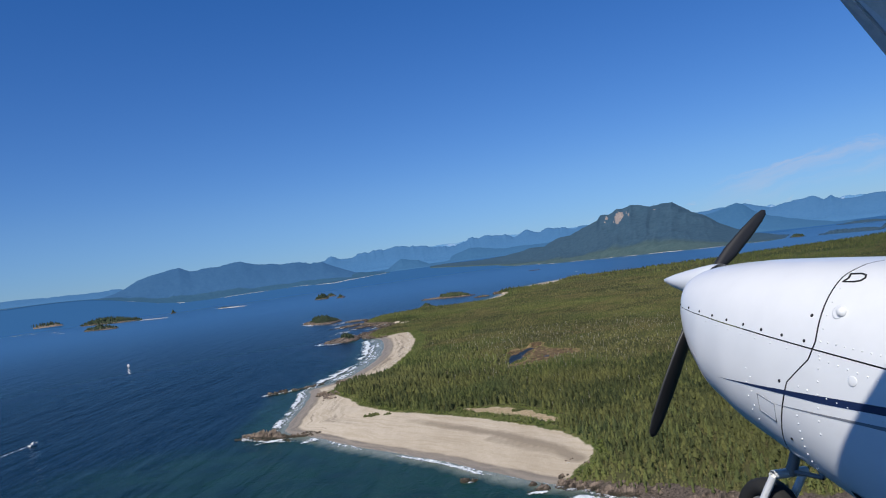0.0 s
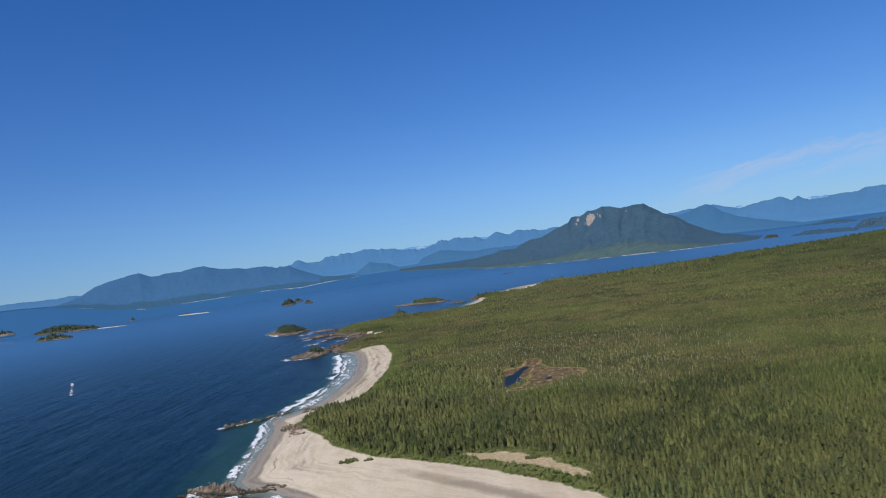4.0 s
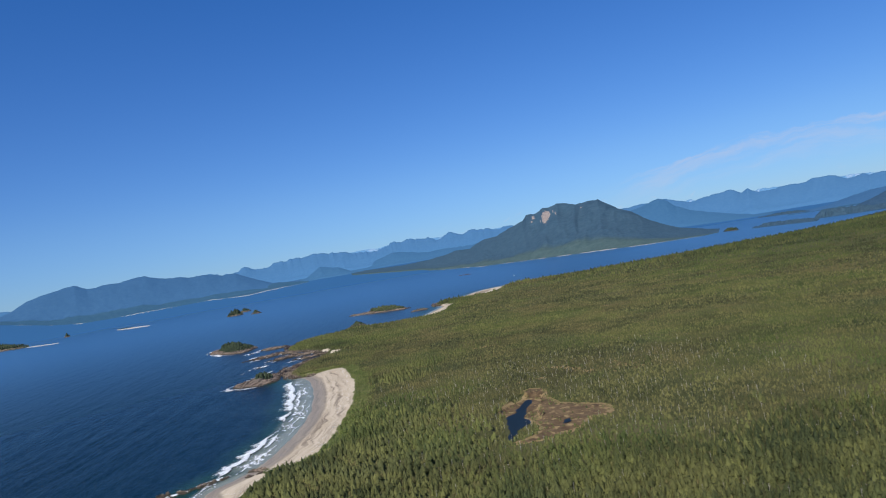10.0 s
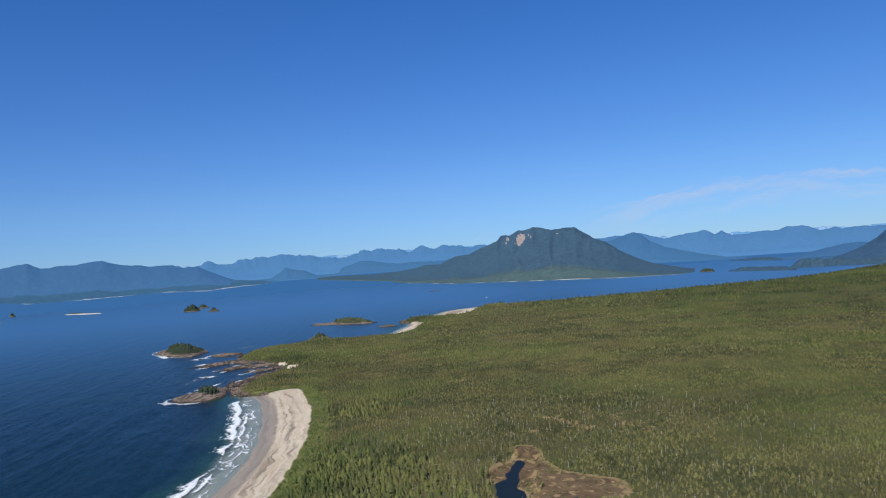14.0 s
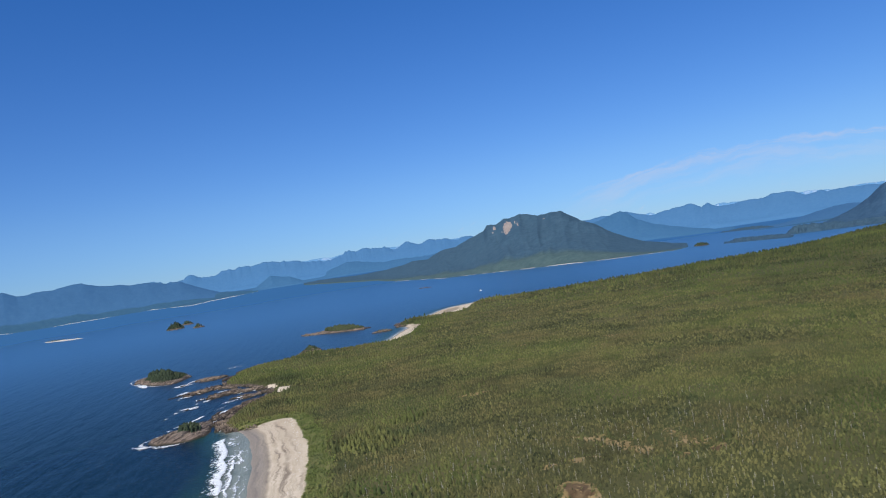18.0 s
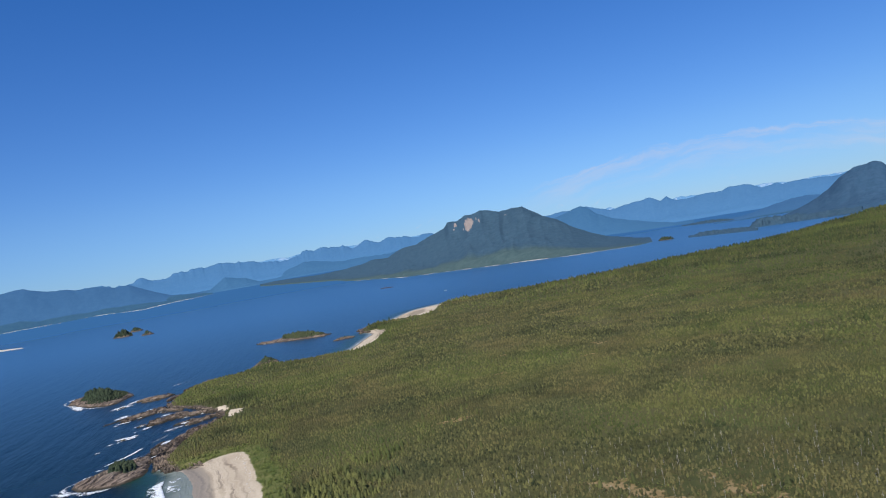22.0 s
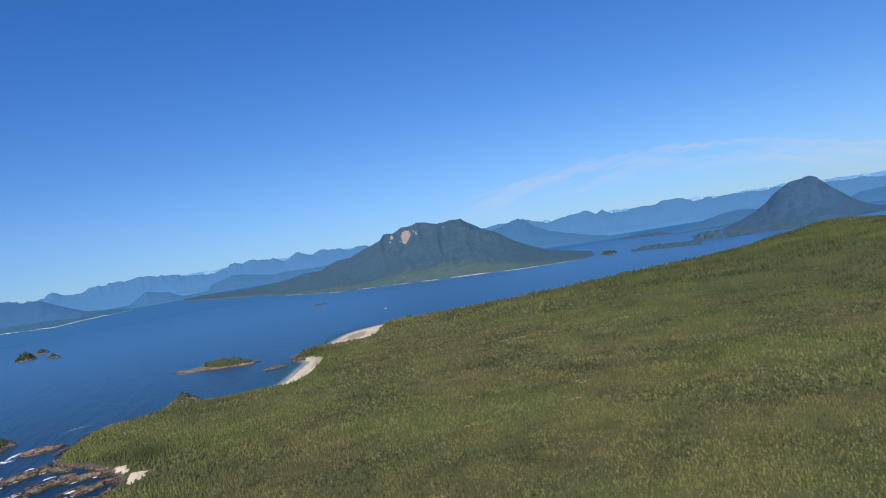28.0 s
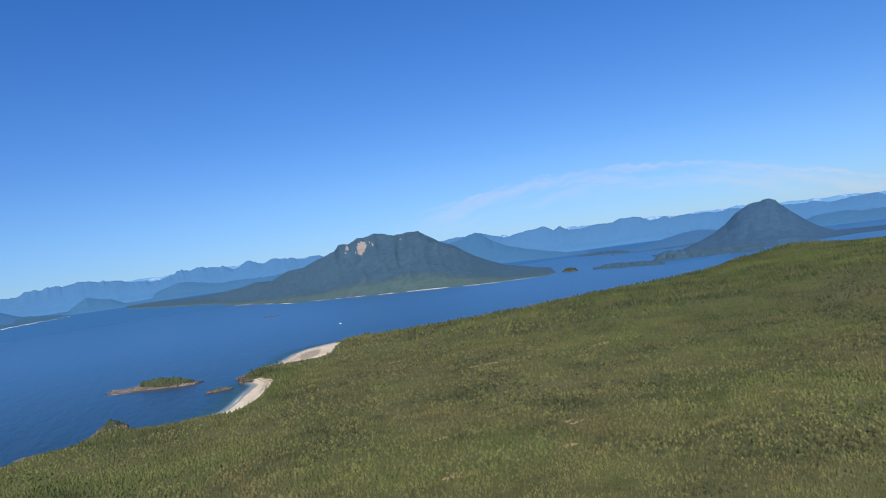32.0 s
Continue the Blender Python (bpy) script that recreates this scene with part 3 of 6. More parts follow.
def rocky(x, y):
    """Width of the bare rock fringe along the shore."""
    west = smooth(40, -60, x) * smooth(835, 860, y) * smooth(1150, 1110, y)
    south = smooth(250, 236, y) * smooth(10, 30, x)
    return (2.4 + 2.0 * west + 5.0 * south) * (0.6 + 0.9 * fbm(x, y, 16, 3, 71))


def land_height(x, y, f):
    sd = f["sd"]
    base = np.where(sd < 0, np.maximum(-5, sd * 0.12), 0)
    beach = np.clip(sd, 0, 60) * 0.05
    inland = 2.2 * smooth(0, 10, sd) + 2.5 * smooth(10, 160, sd) * fbm(x, y, 130, 3, 2) + 10 * smooth(450, 1200, x) * smooth(0, 260, sd) * fbm(x, y, 330, 3, 12)
    inland = inland + 16 * np.exp(-((x - 1373) / 95) ** 2 - ((y - 1775) / 95) ** 2) * smooth(0, 90, sd) + 4 * np.exp(-((x - 1090) / 110) ** 2 - ((y - 1700) / 120) ** 2) * smooth(0, 60, sd)
    z = base + np.where(f["main_sand"] > -6, np.minimum(beach, 2.4), inland)
    z = z + np.where(f["main_sand"] > 0, 0.5 * fbm(x, y, 9, 3, 30) * smooth(4, 20, sd), 0.7 * fbm(x, y, 5, 3, 31) * smooth(0, 6, sd))
    return np.where(f["pond_d"] > -7, np.minimum(z, 2.04 + 0.03 * np.maximum(0, -f["pond_d"] - 3)), z)


# ---- ground and water ----
gx = steps([(-175, 2.3), (112, 6.0), (330, 14.0), (800, 30.0), (2500, 1)])
gy = steps([(-200, 30.0), (160, 4.0), (210, 2.3), (900, 3.6), (1320, 8.0), (1720, 16.0), (2060, 1)])
GX, GY = np.meshgrid(gx, gy, indexing="ij")
F = fields(GX, GY)
GZ = land_height(GX, GY, F)
sd = F["sd"]
ground = solid("ground", np.stack((GX, GY, GZ), -1).reshape(-1, 3), quads(len(gx), len(gy)), GROUND, attrs={
    "sand": smooth(-2.0, 2.0, F["sand_d"]),
    "wet": smooth(15, 6, sd) * (F["main_sand"] > -3) * (GY > 535) * (GY < 900) + smooth(5, 1, sd) * (GY >= 900) + smooth(12, 4, sd) * (GY > 380) * (GY <= 535) + smooth(10, 3, sd) * (GY <= 380),
    "runnel": np.maximum(1.15 * smooth(-3, 3, inside_dist(POOL_NORTH, GX, GY)), np.maximum(1.0 * smooth(6.5, 0.5, near_line(RUNNEL, GX, GY)) * smooth(-60, 5, GX), 0.7 * smooth(7.0, 0.0, near_line(RUNNEL_LOW, GX, GY)))),
    "dune": smooth(-1.5, 1.0, F["patch_d"]),
    "sdist": np.clip(sd, 0, 80) / 80,
    "drift": smooth(9, 13, sd) * smooth(36, 24, sd + 8 * fbm(GX, GY, 40, 2, 33)) * (F["main_sand"] > 0) * (GY > 380),
    "grass": smooth(-1.5, 1.5, F["grass_d"]),
    "bogdeep": smooth(0.3, 4.5, F["bog_d"]) * (GY < 600),
    "bog": smooth(-2.0, 2.0, F["bog_d"]) * np.where((GY > 625) | ((GX > 80) & (GY > 562)), 0.66, 1.0),
    "rock": smooth(1.15, 0.85, sd / rocky(GX, GY)) * (F["main_sand"] < 1)})
tagged(ground, "sandy beaches, bog and forest floor of a low island", "ground", kind="structure")

CX, CY = 0.0, 150.0


def rim(x, y):
    """The far sea lifts by the little that its true horizon lies beyond the scene's end."""
    b = np.degrees(np.arctan2(x - CX, y - CY))
    share = (1 + 3.0 * smooth(-20, -29, b)) * (1 - 0.92 * smooth(16, 30, b))
    lift = 100.0 * share * np.clip((np.hypot(x - CX, y - CY) - 3800.0) / 1000.0, 0, 1.1) ** 1.3
    return np.minimum(lift, 112 + 18 * smooth(-24, -30, b))


sx = steps([(-4900, 260.0), (-2600, 120.0), (-900, 40.0), (-320, 6.0), (140, 12.0), (420, 60.0), (1500, 150.0), (4900, 1)])
sy = steps([(-1500, 200.0), (0, 40.0), (200, 5.0), (960, 8.0), (1720, 40.0), (2500, 110.0), (4000, 90.0), (5000, 1)])
SX, SY = np.meshgrid(sx, sy, indexing="ij")
s_sd = inside_dist(COAST, SX, SY)
bays = np.maximum.reduce([inside_dist(p, SX, SY) for p in (SAND_SOUTH, SAND_WEST, SAND_COVE, SAND_NORTH)])
shallow = smooth(-46, 0, s_sd + 14 * (fbm(SX, SY, 22, 3, 40) - 0.5)) * (0.12 + 0.88 * smooth(-26, -2, bays))
shallow = np.maximum(shallow, 0.55 * smooth(-190, -30, s_sd) * smooth(420, 330, SY))
SZ = rim(SX, SY)
sea_v, sea_f = np.stack((SX, SY, SZ), -1).reshape(-1, 3), quads(len(sx), len(sy))
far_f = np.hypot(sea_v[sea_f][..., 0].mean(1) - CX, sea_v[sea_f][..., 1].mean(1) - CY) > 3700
# open is distance from the flight; it carries the sea's painted haze.
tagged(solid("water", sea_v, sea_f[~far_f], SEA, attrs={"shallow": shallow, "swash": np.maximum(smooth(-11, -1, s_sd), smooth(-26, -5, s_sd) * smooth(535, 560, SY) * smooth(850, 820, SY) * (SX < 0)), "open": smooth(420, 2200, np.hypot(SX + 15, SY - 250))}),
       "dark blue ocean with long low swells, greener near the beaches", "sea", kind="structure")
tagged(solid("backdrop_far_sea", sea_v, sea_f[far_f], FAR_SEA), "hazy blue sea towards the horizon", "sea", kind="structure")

# ---- mountains ----
EAST = (-12.0, 470.0, 116.0)


def range_mesh(name, label, crest, far, near, material, rough=0.12, seed=0, steps_b=260, rows=22, kind="structure", category="mountains", extra=None, eye=(-20.0, 285.0, 101.0), relief=1.0, crag=0.9):
    """Hills as a relief. crest: (bearing, elevation) seen from the middle of the flight; far and near: distances of crest and foot by bearing."""
    ox, oy, oz = eye
    cb, ce = np.array(crest).T
    b = np.linspace(cb[0], cb[-1], steps_b)
    far_d = np.interp(b, *np.array(far).T)
    near_d = np.interp(b, *np.array(near).T)
    top = oz + far_d * np.tan(np.radians(np.interp(b, cb, ce)))
    u = np.sort(np.append(1.5 * np.linspace(0, 1, rows - 1) ** 1.35, 1.0))
    B, U = np.meshgrid(b, u, indexing="ij")
    D = near_d[:, None] + (far_d - near_d)[:, None] * U
    X, Y = ox + D * np.sin(np.radians(B)), oy + D * np.cos(np.radians(B))
    foot = rim(X, Y)
    foot0 = foot[:, :1]
    rise = np.maximum(top[:, None] - foot0, 1.0)
    shape = np.where(U <= 1, 0.14 * smooth(0, 0.12, U) + 0.86 * smooth(0.05, 1.08, U) ** 1.15 / (smooth(0.05, 1.08, 1.0) ** 1.15), np.maximum(0, 1 - (U - 1) * 1.8))
    span = np.radians(1) * far_d.mean()
    bend = rise.max() * 0.5 * fbm(X, Y, rise.max() * 1.5, 2, seed + 2)
    n1 = np.abs(fbm(np.radians(B) * far_d.mean() + bend, U * rise.max() * 0.5, rise.max() * 0.75, 5, seed) - 0.5) * 2.4
    n1 = 0.5 * n1 * (kind == "thing") + (0.5 if kind == "thing" else 1.0) * np.abs(fbm(X, Y, rise.max() * 1.6, 5, seed + 1) - 0.5) * 2
    n2 = fbm(X, Y, rise.max() * 0.35, 4, seed + 5) - 0.5
    crest_n = (fbm(b * span, b * 0, rise.max() * 0.55, 6, seed + 9) - 0.5)[:, None]
    body = smooth(0, 0.25, U) * smooth(1.5, 1.1, U)
    inner = body * (1 - smooth(0.8, 1.0, U) * 0.75)
    Z = foot0 * (1 - smooth(1.0, 1.5, U)) + rise * shape + rise * rough * (relief * (2.4 * (0.3 - n1) * inner + 1.3 * n2 * body * 0.7) + crag * crest_n * smooth(0.45, 1.0, U) * shape)
    Z = np.maximum(Z, foot0 - 2 + 2.5 * smooth(0, 0.04, U))
    Z = np.where((U < 1) & (foot > 0.3), np.maximum(Z, foot - 1 + (3 + 0.03 * rise) * smooth(0, 0.06, U)), Z)
    attrs = {"height": np.clip((Z - foot0) / rise, 0, 1.2)}
    if extra:
        attrs.update(extra(B, U, X, Y, Z))
    verts, faces = np.stack((X, Y, Z), -1).reshape(-1, 3), quads(len(b), rows)
    if kind == "structure":
        return tagged(solid(name, verts, faces, material, attrs=attrs), label, category, kind=kind)
    hill = thing(name, label, category)
    bare = attrs["scar"].ravel()[faces].mean(1) * (0.35 + 1.3 * fbm(verts[faces[:, 0], 0] * 3, verts[faces[:, 0], 2] * 2, 60, 4, 77)) > 0.42
    solid("wooded_slope", verts, faces[~bare], material, hill, attrs={k: v for k, v in attrs.items() if k != "scar"})
    if bare.any():
        solid("rock_slide_scar", verts, faces[bare], SCAR, hill, "pale pinkish bare rock slide")
    return hill


FAR_W = [(-36, 0.95), (-30, 0.9), (-25, 0.8), (-18, 0.8), (-10.1, 1.05), (-7.7, 1.06), (-5.6, 1.15), (-3.9, 1.27), (-1.8, 1.14), (0.8, 0.93), (3.8, 1.25), (5.3, 1.0), (8.7, 1.17), (11.6, 0.95), (16, 0.9), (20, 0.85)]
FAR_E = [(20, 0.8), (22.5, 0.73), (25.4, 0.8), (27, 0.35), (28.4, 0.5), (30.5, 0.6), (31.0, 0.32), (31.5, 0.6), (32.2, 0.12), (33, 0.15), (34, 0.3), (35.4, 0.27), (36, 0.45), (36.9, 0.32), (37.5, 0.38), (38.2, 0.08), (39.2, 0.2), (39.6, -0.03), (40.4, 0.08), (42.1, -0.01), (43.3, -0.1),
         (43.8, 0.06), (44.6, -0.05), (47.2, -0.17), (48.1, -0.32), (49.2, -0.29), (50.3, -0.42), (52, -0.3), (53.1, -0.26), (53.7, -0.58), (56, -0.7), (66, -1.0)]
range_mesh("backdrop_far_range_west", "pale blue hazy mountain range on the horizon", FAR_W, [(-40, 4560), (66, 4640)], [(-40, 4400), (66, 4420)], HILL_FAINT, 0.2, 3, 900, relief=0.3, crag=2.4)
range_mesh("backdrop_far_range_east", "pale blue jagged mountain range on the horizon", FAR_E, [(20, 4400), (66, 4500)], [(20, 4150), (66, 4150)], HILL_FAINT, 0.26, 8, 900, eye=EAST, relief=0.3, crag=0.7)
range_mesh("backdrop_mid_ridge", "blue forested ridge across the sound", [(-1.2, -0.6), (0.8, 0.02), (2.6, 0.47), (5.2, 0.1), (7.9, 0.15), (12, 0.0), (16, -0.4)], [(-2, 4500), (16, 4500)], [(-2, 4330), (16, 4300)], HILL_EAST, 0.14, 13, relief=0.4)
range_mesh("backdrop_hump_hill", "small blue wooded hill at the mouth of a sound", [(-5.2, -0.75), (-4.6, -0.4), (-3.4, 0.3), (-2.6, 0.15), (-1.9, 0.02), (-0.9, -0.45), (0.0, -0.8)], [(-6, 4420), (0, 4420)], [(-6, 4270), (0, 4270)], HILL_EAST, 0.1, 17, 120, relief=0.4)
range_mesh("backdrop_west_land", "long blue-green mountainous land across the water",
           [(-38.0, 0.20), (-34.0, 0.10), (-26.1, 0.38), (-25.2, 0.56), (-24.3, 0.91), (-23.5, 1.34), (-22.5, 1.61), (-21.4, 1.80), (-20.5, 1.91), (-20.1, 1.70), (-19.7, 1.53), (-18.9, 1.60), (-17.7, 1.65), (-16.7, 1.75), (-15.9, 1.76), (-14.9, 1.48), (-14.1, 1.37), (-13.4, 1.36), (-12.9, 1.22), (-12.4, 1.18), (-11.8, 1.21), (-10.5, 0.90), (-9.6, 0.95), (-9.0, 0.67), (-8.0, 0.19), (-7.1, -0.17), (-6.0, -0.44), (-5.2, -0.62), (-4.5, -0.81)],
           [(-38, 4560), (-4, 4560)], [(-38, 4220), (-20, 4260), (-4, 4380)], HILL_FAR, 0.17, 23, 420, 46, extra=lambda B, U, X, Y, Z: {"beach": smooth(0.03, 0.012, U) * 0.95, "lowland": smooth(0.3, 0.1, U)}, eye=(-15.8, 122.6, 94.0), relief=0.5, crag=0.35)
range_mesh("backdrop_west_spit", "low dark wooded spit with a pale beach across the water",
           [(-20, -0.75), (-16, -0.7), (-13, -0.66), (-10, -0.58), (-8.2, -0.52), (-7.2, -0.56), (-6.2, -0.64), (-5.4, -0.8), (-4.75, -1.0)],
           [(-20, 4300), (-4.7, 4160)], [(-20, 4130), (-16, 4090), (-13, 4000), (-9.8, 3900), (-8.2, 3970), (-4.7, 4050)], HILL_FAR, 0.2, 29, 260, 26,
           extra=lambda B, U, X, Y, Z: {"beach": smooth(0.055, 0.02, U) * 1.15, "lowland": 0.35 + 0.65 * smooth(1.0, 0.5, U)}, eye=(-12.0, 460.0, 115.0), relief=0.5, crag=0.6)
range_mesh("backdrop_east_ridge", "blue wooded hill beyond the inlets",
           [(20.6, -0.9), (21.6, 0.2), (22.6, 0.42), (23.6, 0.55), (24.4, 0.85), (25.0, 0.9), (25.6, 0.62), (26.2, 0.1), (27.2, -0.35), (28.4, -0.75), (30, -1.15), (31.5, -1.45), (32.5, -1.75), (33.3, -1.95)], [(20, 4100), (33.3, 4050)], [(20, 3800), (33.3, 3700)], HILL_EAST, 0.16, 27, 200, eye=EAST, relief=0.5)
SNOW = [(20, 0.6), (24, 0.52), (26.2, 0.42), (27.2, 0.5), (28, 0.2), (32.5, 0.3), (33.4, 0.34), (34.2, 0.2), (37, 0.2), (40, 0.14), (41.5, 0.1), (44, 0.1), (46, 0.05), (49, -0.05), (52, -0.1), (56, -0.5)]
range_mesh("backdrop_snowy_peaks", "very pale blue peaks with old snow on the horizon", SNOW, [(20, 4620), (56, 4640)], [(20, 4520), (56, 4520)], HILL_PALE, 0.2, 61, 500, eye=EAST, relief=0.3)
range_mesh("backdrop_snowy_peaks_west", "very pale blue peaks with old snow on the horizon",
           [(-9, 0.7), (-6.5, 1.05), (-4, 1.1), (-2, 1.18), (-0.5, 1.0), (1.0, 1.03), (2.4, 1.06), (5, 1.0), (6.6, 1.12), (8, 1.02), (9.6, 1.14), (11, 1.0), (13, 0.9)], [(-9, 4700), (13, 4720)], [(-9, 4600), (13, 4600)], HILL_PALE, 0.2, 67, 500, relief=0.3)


def mountain_marks(B, U, X, Y, Z):
    el = np.degrees(np.arctan2(Z - 101.0, np.hypot(X + 20, Y - 285)))
    scar = smooth(1.0, 0.45, np.hypot((B - 15.3 - 0.3 * (el - 1.2)) / (0.32 + 0.22 * (el - 0.7)), (el - 1.2) / 0.66))
    for b, e, w, h in ((14.3, 1.3, 0.16, 0.26), (14.15, 0.98, 0.14, 0.14), (15.95, 1.66, 0.13, 0.12), (16.15, 1.36, 0.1, 0.2), (14.85, 0.95, 0.12, 0.14), (18.2, 1.45, 0.28, 0.06)):
        scar = np.maximum(scar, 0.8 * smooth(1.0, 0.3, np.hypot((B - b) / w, (el - e) / h)))
    scar = np.where(U < 1.0, scar, 0)
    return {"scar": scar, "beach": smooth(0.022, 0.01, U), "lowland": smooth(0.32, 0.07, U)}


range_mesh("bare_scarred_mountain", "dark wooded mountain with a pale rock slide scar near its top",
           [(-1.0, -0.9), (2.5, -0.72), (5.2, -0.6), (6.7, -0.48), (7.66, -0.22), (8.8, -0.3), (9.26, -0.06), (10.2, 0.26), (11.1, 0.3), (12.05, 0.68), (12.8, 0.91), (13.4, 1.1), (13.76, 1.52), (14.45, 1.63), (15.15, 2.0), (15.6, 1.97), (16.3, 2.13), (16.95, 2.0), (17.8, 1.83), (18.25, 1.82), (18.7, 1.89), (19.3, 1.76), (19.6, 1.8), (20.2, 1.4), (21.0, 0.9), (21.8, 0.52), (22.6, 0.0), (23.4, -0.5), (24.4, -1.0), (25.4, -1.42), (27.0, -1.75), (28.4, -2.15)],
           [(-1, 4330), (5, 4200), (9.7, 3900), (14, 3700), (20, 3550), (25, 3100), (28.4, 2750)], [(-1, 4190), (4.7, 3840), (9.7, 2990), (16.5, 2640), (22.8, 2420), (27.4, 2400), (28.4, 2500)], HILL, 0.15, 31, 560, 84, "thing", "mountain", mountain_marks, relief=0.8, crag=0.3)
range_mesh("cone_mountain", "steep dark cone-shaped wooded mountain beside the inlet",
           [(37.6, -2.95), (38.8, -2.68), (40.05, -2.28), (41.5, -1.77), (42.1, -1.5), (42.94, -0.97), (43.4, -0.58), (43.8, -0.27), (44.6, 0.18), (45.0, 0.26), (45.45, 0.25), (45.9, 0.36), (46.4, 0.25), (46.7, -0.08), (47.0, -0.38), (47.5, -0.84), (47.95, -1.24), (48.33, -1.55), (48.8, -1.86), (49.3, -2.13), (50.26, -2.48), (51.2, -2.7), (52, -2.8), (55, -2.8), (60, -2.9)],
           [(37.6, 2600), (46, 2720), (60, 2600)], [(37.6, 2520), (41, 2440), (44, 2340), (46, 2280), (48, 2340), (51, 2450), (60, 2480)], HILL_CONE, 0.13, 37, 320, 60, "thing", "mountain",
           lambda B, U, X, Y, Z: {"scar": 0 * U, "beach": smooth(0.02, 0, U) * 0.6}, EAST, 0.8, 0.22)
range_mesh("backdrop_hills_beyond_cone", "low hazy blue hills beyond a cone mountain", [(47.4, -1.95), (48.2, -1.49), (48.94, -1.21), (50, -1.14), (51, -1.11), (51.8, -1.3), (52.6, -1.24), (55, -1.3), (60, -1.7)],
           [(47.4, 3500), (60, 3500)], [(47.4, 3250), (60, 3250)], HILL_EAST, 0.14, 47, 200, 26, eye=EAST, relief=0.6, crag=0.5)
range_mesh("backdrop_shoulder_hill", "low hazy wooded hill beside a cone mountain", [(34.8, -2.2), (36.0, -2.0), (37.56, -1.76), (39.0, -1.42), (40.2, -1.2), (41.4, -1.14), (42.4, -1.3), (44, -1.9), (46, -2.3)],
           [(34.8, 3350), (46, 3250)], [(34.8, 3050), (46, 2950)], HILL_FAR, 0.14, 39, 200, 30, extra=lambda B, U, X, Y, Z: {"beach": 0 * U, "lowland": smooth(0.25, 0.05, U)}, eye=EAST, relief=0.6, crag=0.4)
LOW = lambda B, U, X, Y, Z: {"scar": 0 * U, "beach": smooth(0.04, 0, U) * 0.5}
# The inlet lands share HILL and the haze put into its colour.
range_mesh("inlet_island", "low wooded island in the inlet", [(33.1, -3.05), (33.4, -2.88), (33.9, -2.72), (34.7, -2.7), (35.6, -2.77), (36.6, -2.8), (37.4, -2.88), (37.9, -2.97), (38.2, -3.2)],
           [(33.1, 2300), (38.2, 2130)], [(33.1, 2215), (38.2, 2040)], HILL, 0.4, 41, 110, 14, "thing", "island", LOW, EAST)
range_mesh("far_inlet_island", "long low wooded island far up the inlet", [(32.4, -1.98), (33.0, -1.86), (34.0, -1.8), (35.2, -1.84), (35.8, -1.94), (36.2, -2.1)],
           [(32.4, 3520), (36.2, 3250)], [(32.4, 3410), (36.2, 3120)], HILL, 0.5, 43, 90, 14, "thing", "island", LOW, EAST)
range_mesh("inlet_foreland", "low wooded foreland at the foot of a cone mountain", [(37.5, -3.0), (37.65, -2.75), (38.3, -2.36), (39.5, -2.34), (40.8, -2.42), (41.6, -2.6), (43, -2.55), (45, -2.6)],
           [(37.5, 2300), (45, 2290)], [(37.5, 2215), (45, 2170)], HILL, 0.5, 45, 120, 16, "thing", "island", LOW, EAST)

# ---- forest ----
def crown(tiers, sides, seed, wide, round_top=False, skirt=0.06):
    """Unit-height conifer of overlapping ragged skirts of boughs: verts, triangles, outward directions."""
    rng = np.random.default_rng(seed)
    v, f, out = [], [], []
    for k in range(tiers):
        low = skirt + (0.8 - skirt) * k / tiers
        tip = 1.0 if k == tiers - 1 else min(0.97, low + 1.1 / tiers + 0.14)
        share = 1 - k / tiers
        r = wide * (0.35 + 0.65 * share ** 0.6 if round_top else 0.2 + 0.8 * share) * rng.uniform(0.85, 1.15)
        ox, oy = rng.normal(0, 0.03 if round_top else 0.014, 2)
        c = len(v)
        v.append((ox, oy, tip))
        out.append((0, 0, 1))
        turn = rng.uniform(0, 6.28)
        for i in range(sides):
            a = turn + 6.283 * (i + rng.uniform(-0.3, 0.3)) / sides
            q = r * rng.uniform(0.55, 0.8) if i % 2 else r * rng.uniform(0.95, 1.35)
            drop = rng.uniform(-0.02, 0.05) if i % 2 else rng.uniform(-0.1, -0.02)
            v.append((ox + q * math.cos(a), oy + q * math.sin(a), low + drop))
            up = rng.uniform(-0.1, 0.9)
            n = math.hypot(1, up)
            out.append((math.cos(a) / n, math.sin(a) / n, up / n))
        f += [(c, c + 1 + i, c + 1 + (i + 1) % sides) for i in range(sides)]
    return np.array(v), np.array(f), np.array(out)


